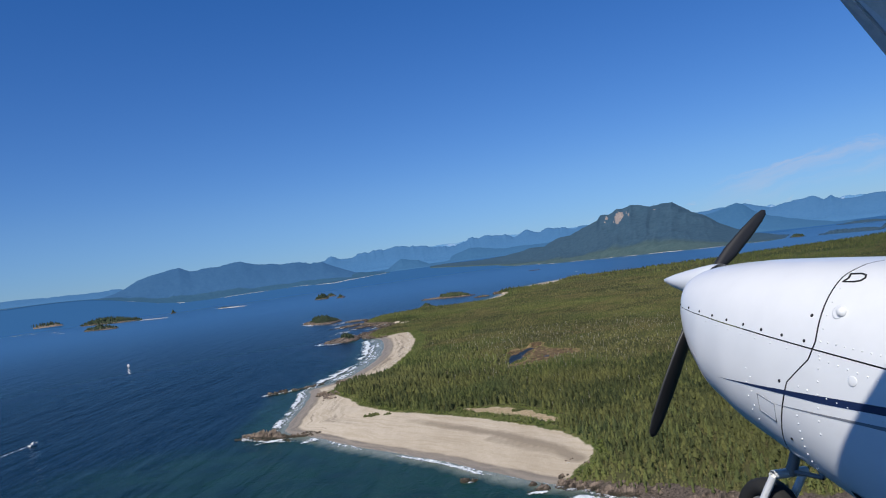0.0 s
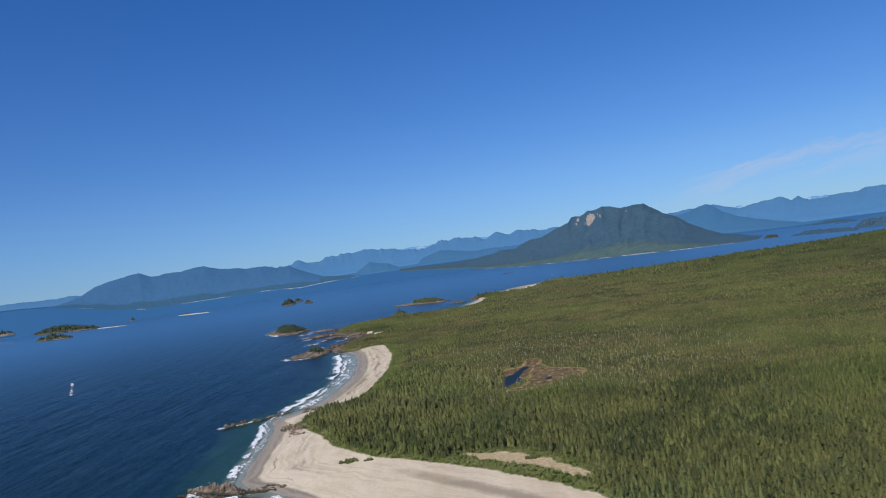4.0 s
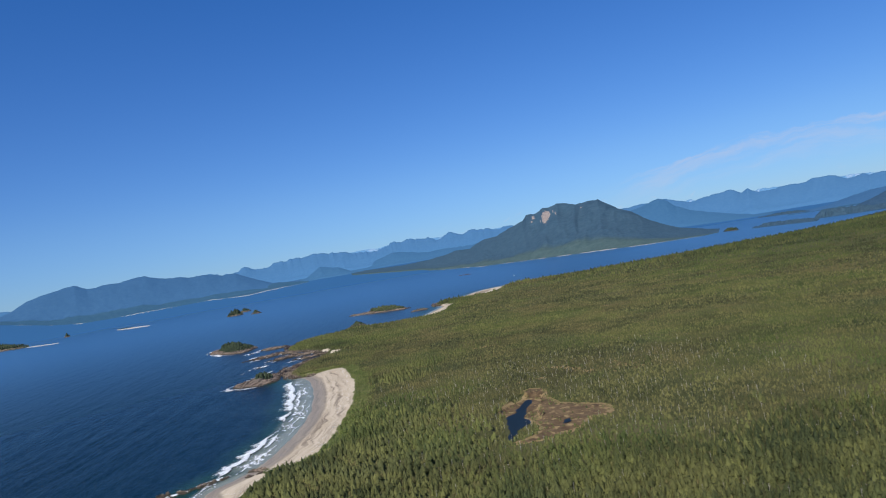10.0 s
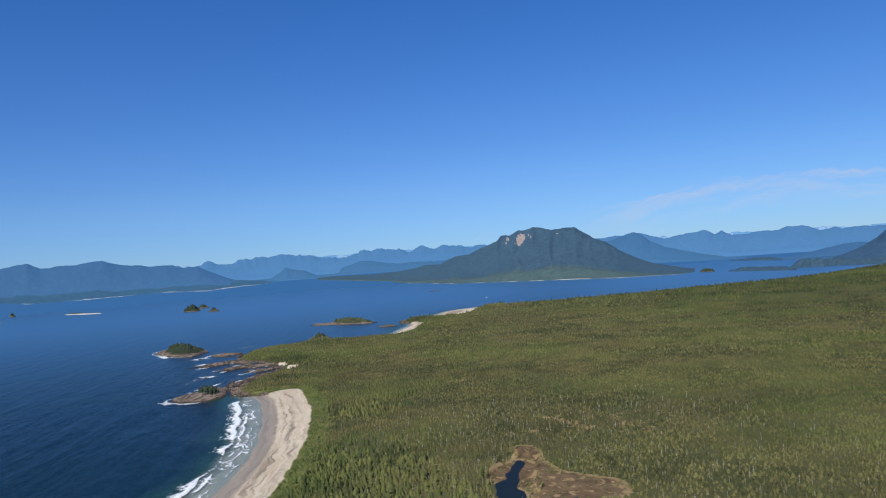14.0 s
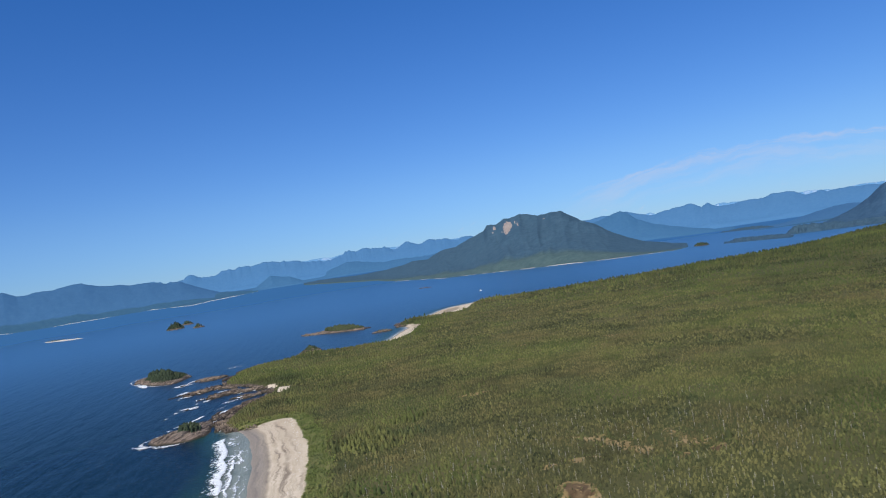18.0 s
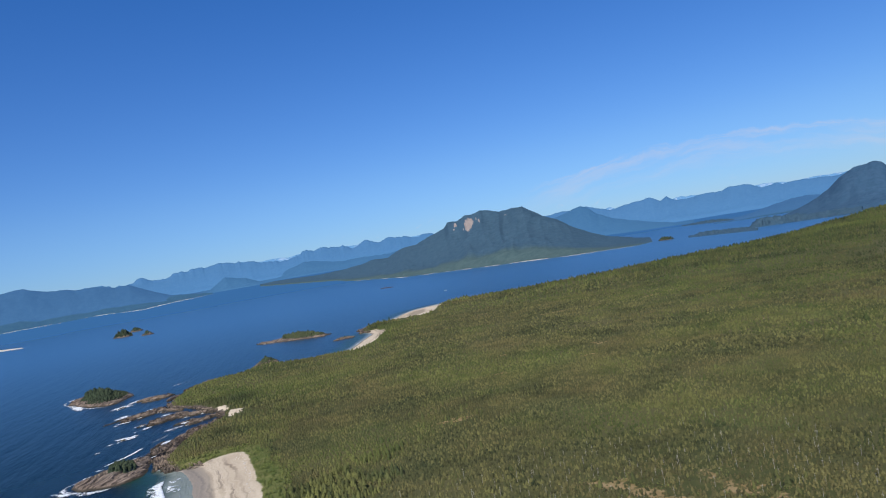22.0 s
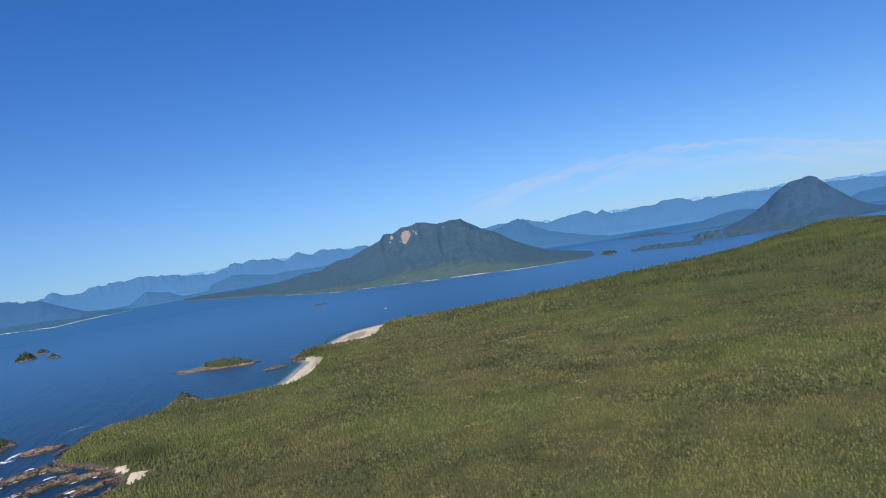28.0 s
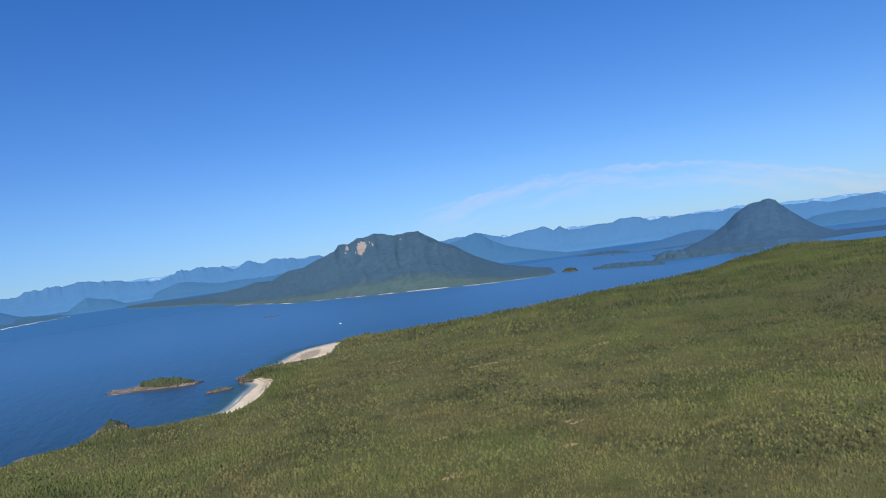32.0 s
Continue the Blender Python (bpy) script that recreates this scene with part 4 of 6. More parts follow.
def tufted(n, seed, wide, round_top=False, core=True, big=1.0):
    """Unit-height plant of many small drooping sprays round a thin core."""
    rng = np.random.default_rng(seed)
    v, f, out = [], [], []
    if core:
        v += [(0.1 * math.cos(i * 2.094), 0.1 * math.sin(i * 2.094), -0.04) for i in range(3)] + [(0, 0, 0.86)]
        f += [(0, 1, 3), (1, 2, 3), (2, 0, 3)]
        out += [(math.cos(i * 2.094) * 0.8, math.sin(i * 2.094) * 0.8, 0.6) for i in range(3)] + [(0, 0, 1)]
    for k in range(n):
        h = (k + 0.7) / n
        r = wide * (math.sqrt(max(0.02, 1 - (1.7 * h - 0.75) ** 2)) if round_top else (1.02 - h) ** 0.7) * rng.uniform(0.35, 0.8)
        a = 2.4 * k + rng.normal(0, 0.4)
        c, s = math.cos(a), math.sin(a)
        size = big * (0.24 if round_top else 0.2) * rng.uniform(0.75, 1.3) * (1.1 - 0.45 * h)
        z = 0.1 + 0.88 * h
        b = len(v)
        v += [(c * (r + size * 0.75), s * (r + size * 0.75), z - size * rng.uniform(0.15, 0.6)),
              (c * (r - size * 0.5) - s * size * 0.62, s * (r - size * 0.5) + c * size * 0.62, z + rng.uniform(-0.02, 0.06)),
              (c * (r - size * 0.5) + s * size * 0.62, s * (r - size * 0.5) - c * size * 0.62, z + rng.uniform(-0.02, 0.06))]
        f.append((b, b + 1, b + 2))
        up = 0.35 + 0.9 * h
        m = math.hypot(1, up)
        out += [(c / m, s / m, up / m)] * 3
    return np.array(v), np.array(f), np.array(out)


def joined(*shapes):
    """Several shapes as one template."""
    v, f, out, base = [], [], [], 0
    for tv, tf, tn in shapes:
        v.append(tv), f.append(tf + base), out.append(tn)
        base += len(tv)
    return np.concatenate(v), np.concatenate(f), np.concatenate(out)


def grove(name, x, y, z, height, width, templates, material, label, rng, tone=None, category="forest", kind="stuff"):
    """All the trees of one stand as one mesh."""
    pick = rng.integers(0, len(templates), len(x))
    tone = rng.random(len(x)) if tone is None else tone
    V, T, A, N, base = [], [], [], [], 0
    for k, (tv, tf, tn) in enumerate(templates):
        s = np.flatnonzero(pick == k)
        if not len(s):
            continue
        a = rng.uniform(0, 6.283, len(s))
        c, sn = np.cos(a)[:, None], np.sin(a)[:, None]
        lean = rng.normal(0, 0.03, (2, len(s), 1))
        px, py, pz = tv[:, 0], tv[:, 1], tv[:, 2]
        w, h = width[s][:, None], height[s][:, None]
        vx = (px * c - py * sn) * w + x[s][:, None] + lean[0] * pz * h
        vy = (px * sn + py * c) * w + y[s][:, None] + lean[1] * pz * h
        vz = pz * h + z[s][:, None]
        V.append(np.stack((vx, vy, vz), -1).reshape(-1, 3))
        T.append((tf[None] + (np.arange(len(s)) * len(tv))[:, None, None] + base).reshape(-1, 3))
        A.append(np.repeat(tone[s], len(tv)))
        N.append(np.stack((tn[:, 0] * c - tn[:, 1] * sn, tn[:, 0] * sn + tn[:, 1] * c, tn[:, 2] + 0 * c), -1).reshape(-1, 3))
        base += len(s) * len(tv)
    ob = solid(name, np.concatenate(V), np.concatenate(T), material, attrs={"tone": np.concatenate(A), "outward": np.concatenate(N)}, shade=False)
    return tagged(ob, label, category, kind=kind)


def scatter(x0, x1, y0, y1, gap, rng):
    X, Y = np.meshgrid(np.arange(x0, x1, gap), np.arange(y0, y1, gap * 0.9), indexing="ij")
    X = X + rng.uniform(-0.48, 0.48, X.shape) * gap
    Y = Y + rng.uniform(-0.48, 0.48, Y.shape) * gap
    return X.ravel(), Y.ravel()


def in_reach(x, y):
    """The wedge of the island that the flight overlooks."""
    return (x < np.maximum((y + 60) * 0.78, (y - 470) * 1.5)) & (y > 190 - 0.3 * x)


SPRUCE = [crown(3, 8, s, 0.3) for s in range(3)] + [crown(3, 8, s + 70, 0.34, True) for s in range(5)]
SPRUCE_LOW = [crown(2, 7, s + 20, 0.28) for s in range(6)] + [crown(2, 7, s + 80, 0.33, True) for s in range(3)]
PINE = [crown(2, 7, s + 30, 0.38, True, 0.1) for s in range(8)] + [crown(2, 7, s + 50, 0.31) for s in range(4)]
ISLE_TREES = [crown(3, 8, s + 210, 0.4, True) for s in range(6)]
PINE_LOW = [crown(2, 6, s + 40, 0.36, True) for s in range(6)] + [crown(2, 6, s + 60, 0.3) for s in range(4)]


def stand_and_haze(x, y):
    """Stands of tall dark spruce behind the point and along the northern shore; over the eastern rise they stand in for
    distance haze.
    """
    # Eastern term: darker, taller trees with growing x, painted in place of haze.
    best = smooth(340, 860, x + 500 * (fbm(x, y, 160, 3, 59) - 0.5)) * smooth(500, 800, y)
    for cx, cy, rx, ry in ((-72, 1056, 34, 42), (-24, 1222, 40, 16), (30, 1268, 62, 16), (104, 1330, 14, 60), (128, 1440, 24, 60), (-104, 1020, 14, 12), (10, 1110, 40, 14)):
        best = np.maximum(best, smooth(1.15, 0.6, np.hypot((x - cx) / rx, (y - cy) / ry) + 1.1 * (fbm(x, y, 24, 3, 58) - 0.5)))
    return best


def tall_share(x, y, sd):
    """Tall spruce grow along the shores and round the southern beach; stunted pine fills the wet middle."""
    south = smooth(480, 395, y + 70 * (fbm(x, y, 50, 3, 50) - 0.5))
    shore = (0.35 - 0.2 * smooth(830, 870, y) - 0.08 * smooth(1180, 1260, y)) * smooth(42, 14, sd + 26 * (fbm(x, y, 40, 3, 51) - 0.5))
    west = smooth(30, -5, x + 60 * (fbm(x, y, 45, 3, 54) - 0.5)) * smooth(660, 560, y) * 0.62
    south = south * (1 - 0.85 * smooth(34, 14, sd + 16 * (fbm(x, y, 14, 2, 56) - 0.5)) * smooth(275, 255, y))
    return np.maximum.reduce([0.72 * south, shore, 0.8 * west, 0.8 * stand_and_haze(x, y), 0.03 * smooth(0.5, 0.75, fbm(x, y, 70, 3, 52)),
                              0.75 * smooth(0.56, 0.64, fbm(x, y, 42, 3, 57)) * smooth(120, 60, sd) * smooth(640, 700, y)])


def plant(zone, x0, x1, y0, y1, gap, keep, tall, low, hscale, seed, within=in_reach):
    rng = np.random.default_rng(seed)
    x, y = scatter(x0, x1, y0, y1, gap, rng)
    m = keep(x, y) & within(x, y)
    x, y = x[m], y[m]
    f = fields(x, y)
    edge = np.where(f["main_sand"] > -40, f["sand_d"] + np.where((x < 60) & (y < 900), np.where(y > 528, 11.0, 5.5), 3) + 5 * (fbm(x, y, 9, 2, 60) - 0.5), -9)
    m = (f["sd"] > rocky(x, y) * 0.85) & (edge < 0) & (f["sand_d"] < -1) & (f["pond_d"] < -1.5) & (f["patch_d"] < -4.5)
    m &= (f["bog_d"] < 0.5) | (rng.random(len(x)) < np.where((y > 625) | ((x > 80) & (y > 562)), 0.74, 0.02 + 0.45 * smooth(4.0, 0.5, f["bog_d"]) * smooth(0.42, 0.56, fbm(x, y, 9, 3, 66))))
    thin = fbm(x, y, 26, 3, 61)
    m &= rng.random(len(x)) < 0.72 + 0.8 * (thin - 0.35)
    x, y = x[m], y[m]
    f = {k: v[m] for k, v in f.items()}
    z = land_height(x, y, f) - 0.2
    is_tall = rng.random(len(x)) < tall_share(x, y, f["sd"])
    near = (x > NEAR_X[0]) & (x < NEAR_X[1]) & (y > NEAR_Y[0]) & (y < NEAR_Y[1])
    is_tall &= ~near | (rng.random(len(x)) < 0.45)
    tone = np.clip(rng.beta(0.8, 1.05, len(x)) + 0.7 * (fbm(x, y, 38, 3, 62) - 0.5) + 0.45 * smooth(34, 10, f["sd"]) * smooth(275, 250, y) - 0.65 * stand_and_haze(x, y), 0, 1)
    ht = rng.uniform(2.1, 4.5, len(x)) * hscale * (0.75 + 0.5 * smooth(3, 14, f["sd"])) * (0.8 + 0.4 * fbm(x, y, 22, 2, 63))
    hl = rng.uniform(1.15, 2.3, len(x)) * hscale * (0.7 + 0.6 * fbm(x, y, 13, 2, 64))
    ht = ht * (1 - 0.42 * smooth(820, 870, y) * smooth(1340, 1290, y))
    a, b = is_tall, ~is_tall
    grove("spruce_forest", x[a], y[a], z[a], ht[a], (ht * rng.uniform(0.82, 1.2, len(x)))[a] * (1.25 if tall is SPRUCE_LOW else 1.0), tall, LEAF_DARK, "dark green spruce forest " + zone, rng, tone[a])
    grove("bog_pine_forest", x[b], y[b], z[b], hl[b], (hl * rng.uniform(0.9, 1.4, len(x)))[b] * np.interp(gap, [1.6, 2.2, 3.4, 5.8, 8.0], [1.08, 1.32, 1.8, 2.3, 3.1]), low, LEAF_BOG, "yellow-green stunted pine forest " + zone, rng, tone[b])


NEAR_X, NEAR_Y = (44.0, 92.0), (214.0, 312.0)


def reach(x, y):
    """Distance to the flight line."""
    return np.hypot(x + 15, y - np.clip(y, 0, 555))


SPRUCE_FINE = [joined(crown(3, 8, s + 110, 0.27), tufted(15, s + 120, 0.42, core=False, big=0.55)) for s in range(3)] + [joined(crown(2, 9, s + 130, 0.3, True), tufted(18, s + 140, 0.42, True, False, 0.55)) for s in range(8)]
PINE_FINE = [joined(crown(2, 8, s + 150, 0.34, True), tufted(5, s + 160, 0.4, True, False, 0.6)) for s in range(7)] + [crown(3, 7, s + 170, 0.29) for s in range(5)]
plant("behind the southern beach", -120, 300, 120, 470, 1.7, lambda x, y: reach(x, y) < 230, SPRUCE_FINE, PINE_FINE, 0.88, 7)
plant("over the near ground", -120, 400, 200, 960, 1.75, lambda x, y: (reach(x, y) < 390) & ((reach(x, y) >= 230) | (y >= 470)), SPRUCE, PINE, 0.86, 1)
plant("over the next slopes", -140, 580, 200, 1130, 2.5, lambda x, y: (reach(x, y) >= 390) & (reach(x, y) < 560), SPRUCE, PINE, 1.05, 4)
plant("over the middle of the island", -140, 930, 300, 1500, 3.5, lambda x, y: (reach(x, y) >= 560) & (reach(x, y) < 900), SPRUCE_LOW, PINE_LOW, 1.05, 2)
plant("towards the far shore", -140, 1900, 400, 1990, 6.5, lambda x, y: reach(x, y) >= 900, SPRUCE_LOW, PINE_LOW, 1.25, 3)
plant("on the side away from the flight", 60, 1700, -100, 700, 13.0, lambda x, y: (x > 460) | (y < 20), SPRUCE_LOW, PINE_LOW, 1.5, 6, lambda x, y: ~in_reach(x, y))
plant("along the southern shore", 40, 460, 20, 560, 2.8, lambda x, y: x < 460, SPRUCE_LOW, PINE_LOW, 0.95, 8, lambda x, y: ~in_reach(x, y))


# ---- the trees that the flight passes nearest, one by one ----
bark = make_rock("grey_bark", (0.1, 0.08, 0.06), (0.2, 0.17, 0.14))


def single_tree(seed):
    """A spruce with a tapered trunk, bare lower limbs and a crown of many drooping sprays."""
    rng = np.random.default_rng(seed)
    tree = thing("spruce_tree", "olive-green spruce with drooping boughs near the shore", "tree", "shore spruces")
    v, f = [], []
    for k, (z, r) in enumerate(((-0.3, 0.16), (1.2, 0.12), (3.0, 0.07), (4.8, 0.015))):
        for i in range(6):
            v.append((r * math.cos(i * 1.047) + 0.03 * k * rng.normal(), r * math.sin(i * 1.047) + 0.03 * k * rng.normal(), z))
        if k:
            f += [((k - 1) * 6 + i, (k - 1) * 6 + (i + 1) % 6, k * 6 + (i + 1) % 6, k * 6 + i) for i in range(6)]
    solid("trunk", v, f, bark, tree, "grey-brown trunk")
    v, f, out = [], [], []
    n = 78
    for k in range(n):
        h = 0.5 + 4.5 * (k / n) ** 0.9
        reach_ = 1.25 * (1 - h / 5.3) ** 0.75 * rng.uniform(0.65, 1.2) + 0.08
        a = k * 2.4 + rng.normal(0, 0.3)
        c, s = math.cos(a), math.sin(a)
        w = 0.2 + 0.3 * reach_
        droop = 0.35 * reach_ * rng.uniform(0.4, 1.3)
        b = len(v)
        v += [(0, 0, h + 0.16), (c * reach_ * 0.55 - s * w, s * reach_ * 0.55 + c * w, h - droop * 0.25), (c * reach_, s * reach_, h - droop),
              (c * reach_ * 0.55 + s * w, s * reach_ * 0.55 - c * w, h - droop * 0.25), (c * reach_ * 0.5, s * reach_ * 0.5, h + 0.14)]
        f += [(b, b + 1, b + 4), (b + 1, b + 2, b + 4), (b + 2, b + 3, b + 4), (b + 3, b, b + 4)]
        out += [(c * 0.8, s * 0.8, 0.6)] * 5
    solid("crown", v, f, LEAF_SINGLE, tree, "ragged green crown", attrs={"tone": np.repeat(rng.random(n), 5), "outward": out}, shade=False)
    return tree


rng = np.random.default_rng(9)
tx, ty = scatter(*NEAR_X, *NEAR_Y, 3.3, rng)
tf_ = fields(tx, ty)
ok = (tf_["sd"] > 3) & (tf_["sand_d"] < -2) & in_reach(tx, ty)
pick = rng.permutation(np.flatnonzero(ok))[:290]
tx, ty = tx[pick], ty[pick]
tz = land_height(tx, ty, fields(tx, ty))
models, places = [single_tree(s) for s in range(5)], []
for i, (x, y, z) in enumerate(zip(tx, ty, tz)):
    k = rng.uniform(0.55, 1.05) * (1 - 0.45 * float(smooth(275, 245, y)) * float(smooth(120, 60, x)))
    m = Matrix.Translation((x, y, z)) @ Matrix.Rotation(rng.uniform(0, 6.28), 4, "Z") @ Matrix.Diagonal((k, k, k * rng.uniform(0.9, 1.1), 1))
    places.append(m)
for i, m in enumerate(places[len(models):]):
    copy_thing(models[i % len(models)], m)
for tree, m in zip(models, places):
    tree.matrix_basis = m

# low shrubs between the sand and the trees
rng = np.random.default_rng(31)
hx, hy = scatter(-120, 62, 215, 880, 1.5, rng)
hf = fields(hx, hy)
ok = (hf["grass_d"] > -0.5) & (hf["sand_d"] < -0.4) & (hf["sd"] > 3) & (rng.random(len(hx)) < 0.8)
hx, hy = hx[ok], hy[ok]
hz = land_height(hx, hy, fields(hx, hy)) - 0.1
hh = rng.uniform(0.35, 1.5, len(hx)) * (0.6 + 0.9 * fbm(hx, hy, 9, 2, 90))
grove("beach_shrub_belt", hx, hy, hz, hh, hh * rng.uniform(1.4, 2.2, len(hx)), [tufted(12, s + 90, 0.4, True, False) for s in range(5)], LEAF_SHRUB, "yellow-green low shrubs and grass behind the beach", rng, category="shrubs")

# bleached dead snags standing out of the wet middle and along the back of the beach
rng = np.random.default_rng(52)
dx_, dy_ = scatter(-20, 200, 330, 700, 7.5, rng)
df = fields(dx_, dy_)
ok = in_reach(dx_, dy_) & (df["sand_d"] < -6) & (df["bog_d"] < 1) & (df["pond_d"] < -2) & (rng.random(len(dx_)) < 0.38 + 0.55 * smooth(60, 15, np.abs(df["bog_d"])))
dx_, dy_ = dx_[ok], dy_[ok]
dz_ = land_height(dx_, dy_, fields(dx_, dy_)) - 0.2
SNAG_WOOD = make_rock("bleached_snag_wood", (0.26, 0.24, 0.2), (0.42, 0.4, 0.35))


def snag(seed):
    """A dead pole with a few broken stubs."""
    g = np.random.default_rng(seed)
    v = [(0.022 * math.cos(i * 2.094), 0.022 * math.sin(i * 2.094), 0) for i in range(3)] + [(0.01, 0, 1.0)]
    f = [(0, 1, 3), (1, 2, 3), (2, 0, 3)]
    for k in range(9):
        a, h, r = g.uniform(0, 6.28), g.uniform(0.35, 0.95), g.uniform(0.06, 0.16)
        b = len(v)
        v += [(0, 0, h), (0, 0, h + 0.05), (r * math.cos(a), r * math.sin(a), h + g.uniform(-0.03, 0.06))]
        f.append((b, b + 1, b + 2))
    return np.array(v), np.array(f), np.array(v) * 0 + (0, 0, 1)


dh = rng.uniform(2.2, 4.4, len(dx_))
grove("dead_snags", dx_, dy_, dz_, dh, dh, [snag(s) for s in range(5)], SNAG_WOOD, "bleached grey dead trees among bog pines", rng, category="trees")

# ---- pond ----
def flat_fill(name, poly, z, material, label, category):
    bm = bmesh.new()
    bm.faces.new([bm.verts.new((x, y, z)) for x, y in poly])
    bmesh.ops.triangulate(bm, faces=bm.faces[:])
    me = bpy.data.meshes.new(name)
    bm.to_mesh(me)
    bm.free()
    me.materials.append(material)
    return tagged(new(name, me), label, category, kind="structure")


pond_mat = Mat("pond_water", 0.35, 0.03).color((0.009, 0.015, 0.018)).m
shore = rounded(POND, times=2)
shore = shore + 3.0 * np.stack((fbm(shore[:, 0], shore[:, 1], 5, 3, 301) - 0.5, fbm(shore[:, 0], shore[:, 1], 5, 3, 302) - 0.5), 1)
flat_fill("pond_water", shore, 2.12, pond_mat, "small dark pond with a ragged edge in a brown bog", "pond")
shore = rounded([(62, 509), (64.5, 509.5), (63.4, 506.5), (63.8, 504.4), (61, 502.5), (58.6, 503.2), (60.6, 505.2), (60.4, 507.6)], times=1)
pool_z = float(land_height(np.array([62.0]), np.array([506.0]), fields(np.array([62.0]), np.array([506.0])))[0])
flat_fill("bog_pool", shore, pool_z + 0.25, pond_mat, "small dark peat pool in a brown bog", "pond")
# tussocks and low shrubs in the bog
rng = np.random.default_rng(83)
bx_, by_ = scatter(20, 150, 465, 670, 2.1, rng)
bf = fields(bx_, by_)
ok = (bf["bog_d"] > -2) & (bf["pond_d"] < -1.5) & (rng.random(len(bx_)) < 0.12 + 0.75 * smooth(9, 2, bf["bog_d"]) * smooth(0.4, 0.6, fbm(bx_, by_, 9, 3, 84)) + 0.6 * smooth(8, 2, np.hypot(bx_ - 51, by_ - 537) - 2))
bx_, by_ = bx_[ok], by_[ok]
bh = rng.uniform(0.4, 1.5, len(bx_))
grove("bog_tussocks", bx_, by_, land_height(bx_, by_, fields(bx_, by_)) - 0.1, bh, bh * rng.uniform(1.2, 2.0, len(bx_)), [tufted(9, s + 190, 0.4, True, False) for s in range(5)], LEAF_SHRUB, "tan and green tussocks in a bog", rng, category="shrubs")

# ---- islands and rocks ----
SAND_PALE = make_rock("pale_shell_sand", (0.5, 0.44, 0.34), (0.66, 0.6, 0.5))


def island(name, label, outline, high, gap, tree_h, bare=6.0, seed=0, wooded=None, material=None, leaf=None, lift=0.0):
    """A rocky island: a relief with ledges, and its own trees."""
    rng = np.random.default_rng(seed + 100)
    poly = rounded(outline)
    lo, hi = poly.min(0) - 6, poly.max(0) + 6
    n = 72 if hi[1] < 1700 else 48
    xs, ys = np.linspace(lo[0], hi[0], n), np.linspace(lo[1], hi[1], n)
    X, Y = np.meshgrid(xs, ys, indexing="ij")
    size = (hi - lo).min()
    d = inside_dist(poly, X, Y) + size * 0.09 * (fbm(X, Y, size * 0.12, 3, seed) - 0.5)
    beds = (X * 0.6 - Y * 0.35) / 5.0 + 1.5 * fbm(X, Y, size * 0.2, 3, seed + 4)
    ledge = 0.55 * fbm(X, Y, size * 0.07, 4, seed + 3) + 0.6 * (beds - np.floor(beds)) ** 1.5 - 0.05
    Z = np.where(d > 0, high * (0.38 * smooth(0, size * 0.05, d) + 0.62 * smooth(0, size * 0.36, d)) * (0.65 + 0.7 * ledge), np.maximum(-2.5, d * 0.5))
    Z = Z + lift
    base = thing(name, label, "island")
    rock = solid("rock_base", np.stack((X, Y, Z), -1).reshape(-1, 3), quads(n, n), material or ROCK, base, "ledged brown shore rock", shade=False)
    if gap:
        x, y = scatter(lo[0], hi[0], lo[1], hi[1], gap, rng)
        dd = inside_dist(poly, x, y) + 3 * (fbm(x, y, 6, 2, seed) - 0.5)
        m = dd > bare
        if wooded:
            m &= ragged(rounded(wooded), x, y, 12, 9) > 0
        x, y, dd = x[m], y[m], dd[m]
        if len(x):
            fx = np.interp(x, xs, np.arange(n)).astype(int)
            fy = np.interp(y, ys, np.arange(n)).astype(int)
            h = tree_h * rng.uniform(0.6, 1.2, len(x)) * (0.35 + 0.75 * smooth(bare, bare + size * 0.26, dd))
            g = grove("tree_cover", x, y, Z[fx, fy] - 0.3, h, h * rng.uniform(0.8, 1.2, len(x)), ISLE_TREES if gap < 4 else SPRUCE_LOW, leaf or (LEAF_ISLE if hi[1] > 2000 else LEAF_DARK), "dense dark green conifers", rng)
            del g["category"]
            g.parent = base
    return base


island("wooded_island", "rocky island with a dark wooded crown off the point", [(-270, 1290), (-247, 1240), (-222, 1206), (-198, 1196), (-187, 1230), (-190, 1262), (-215, 1300), (-242, 1306)], 6.0, 2.0, 6.5, 6, 1,
       wooded=[(-246, 1300), (-240, 1238), (-210, 1203), (-185, 1230), (-188, 1270), (-212, 1302)], leaf=LEAF_ISLE)
island("surf_island", "low rock island with a few trees, ringed by surf", [(-160, 862), (-143, 843), (-122, 842), (-112, 858), (-113, 886), (-117, 908), (-128, 904), (-146, 884)], 4.2, 2.0, 4.6, 3, 2,
       wooded=[(-136, 876), (-132, 858), (-122, 858), (-119, 870), (-126, 881)], leaf=LEAF_ISLE)
island("north_island", "long rocky island with a wooded top off the cove", [(-60, 1556), (-50, 1544), (-30, 1536), (-12, 1516), (26, 1493), (46, 1493), (50, 1512), (28, 1545), (-4, 1566), (-36, 1566)], 5.0, 1.8, 6.6, 3.0, 3,
       wooded=[(-22, 1570), (-16, 1530), (24, 1498), (44, 1502), (42, 1538), (10, 1570)], leaf=LEAF_MID)
island("wooded_knoll", "small wooded rock knoll at the edge of the shore", [(-58, 1284), (-54, 1306), (-40, 1310), (-26, 1296), (-30, 1276), (-50, 1270)], 5, 1.8, 3.8, 3.0, 16, leaf=LEAF_MID)
island("cove_islet", "tiny rock islet with low scrub beside the cove", [(48, 1402), (62, 1391), (80, 1394), (76, 1402), (60, 1410)], 3.2, 2.6, 3.2, 3, 4)
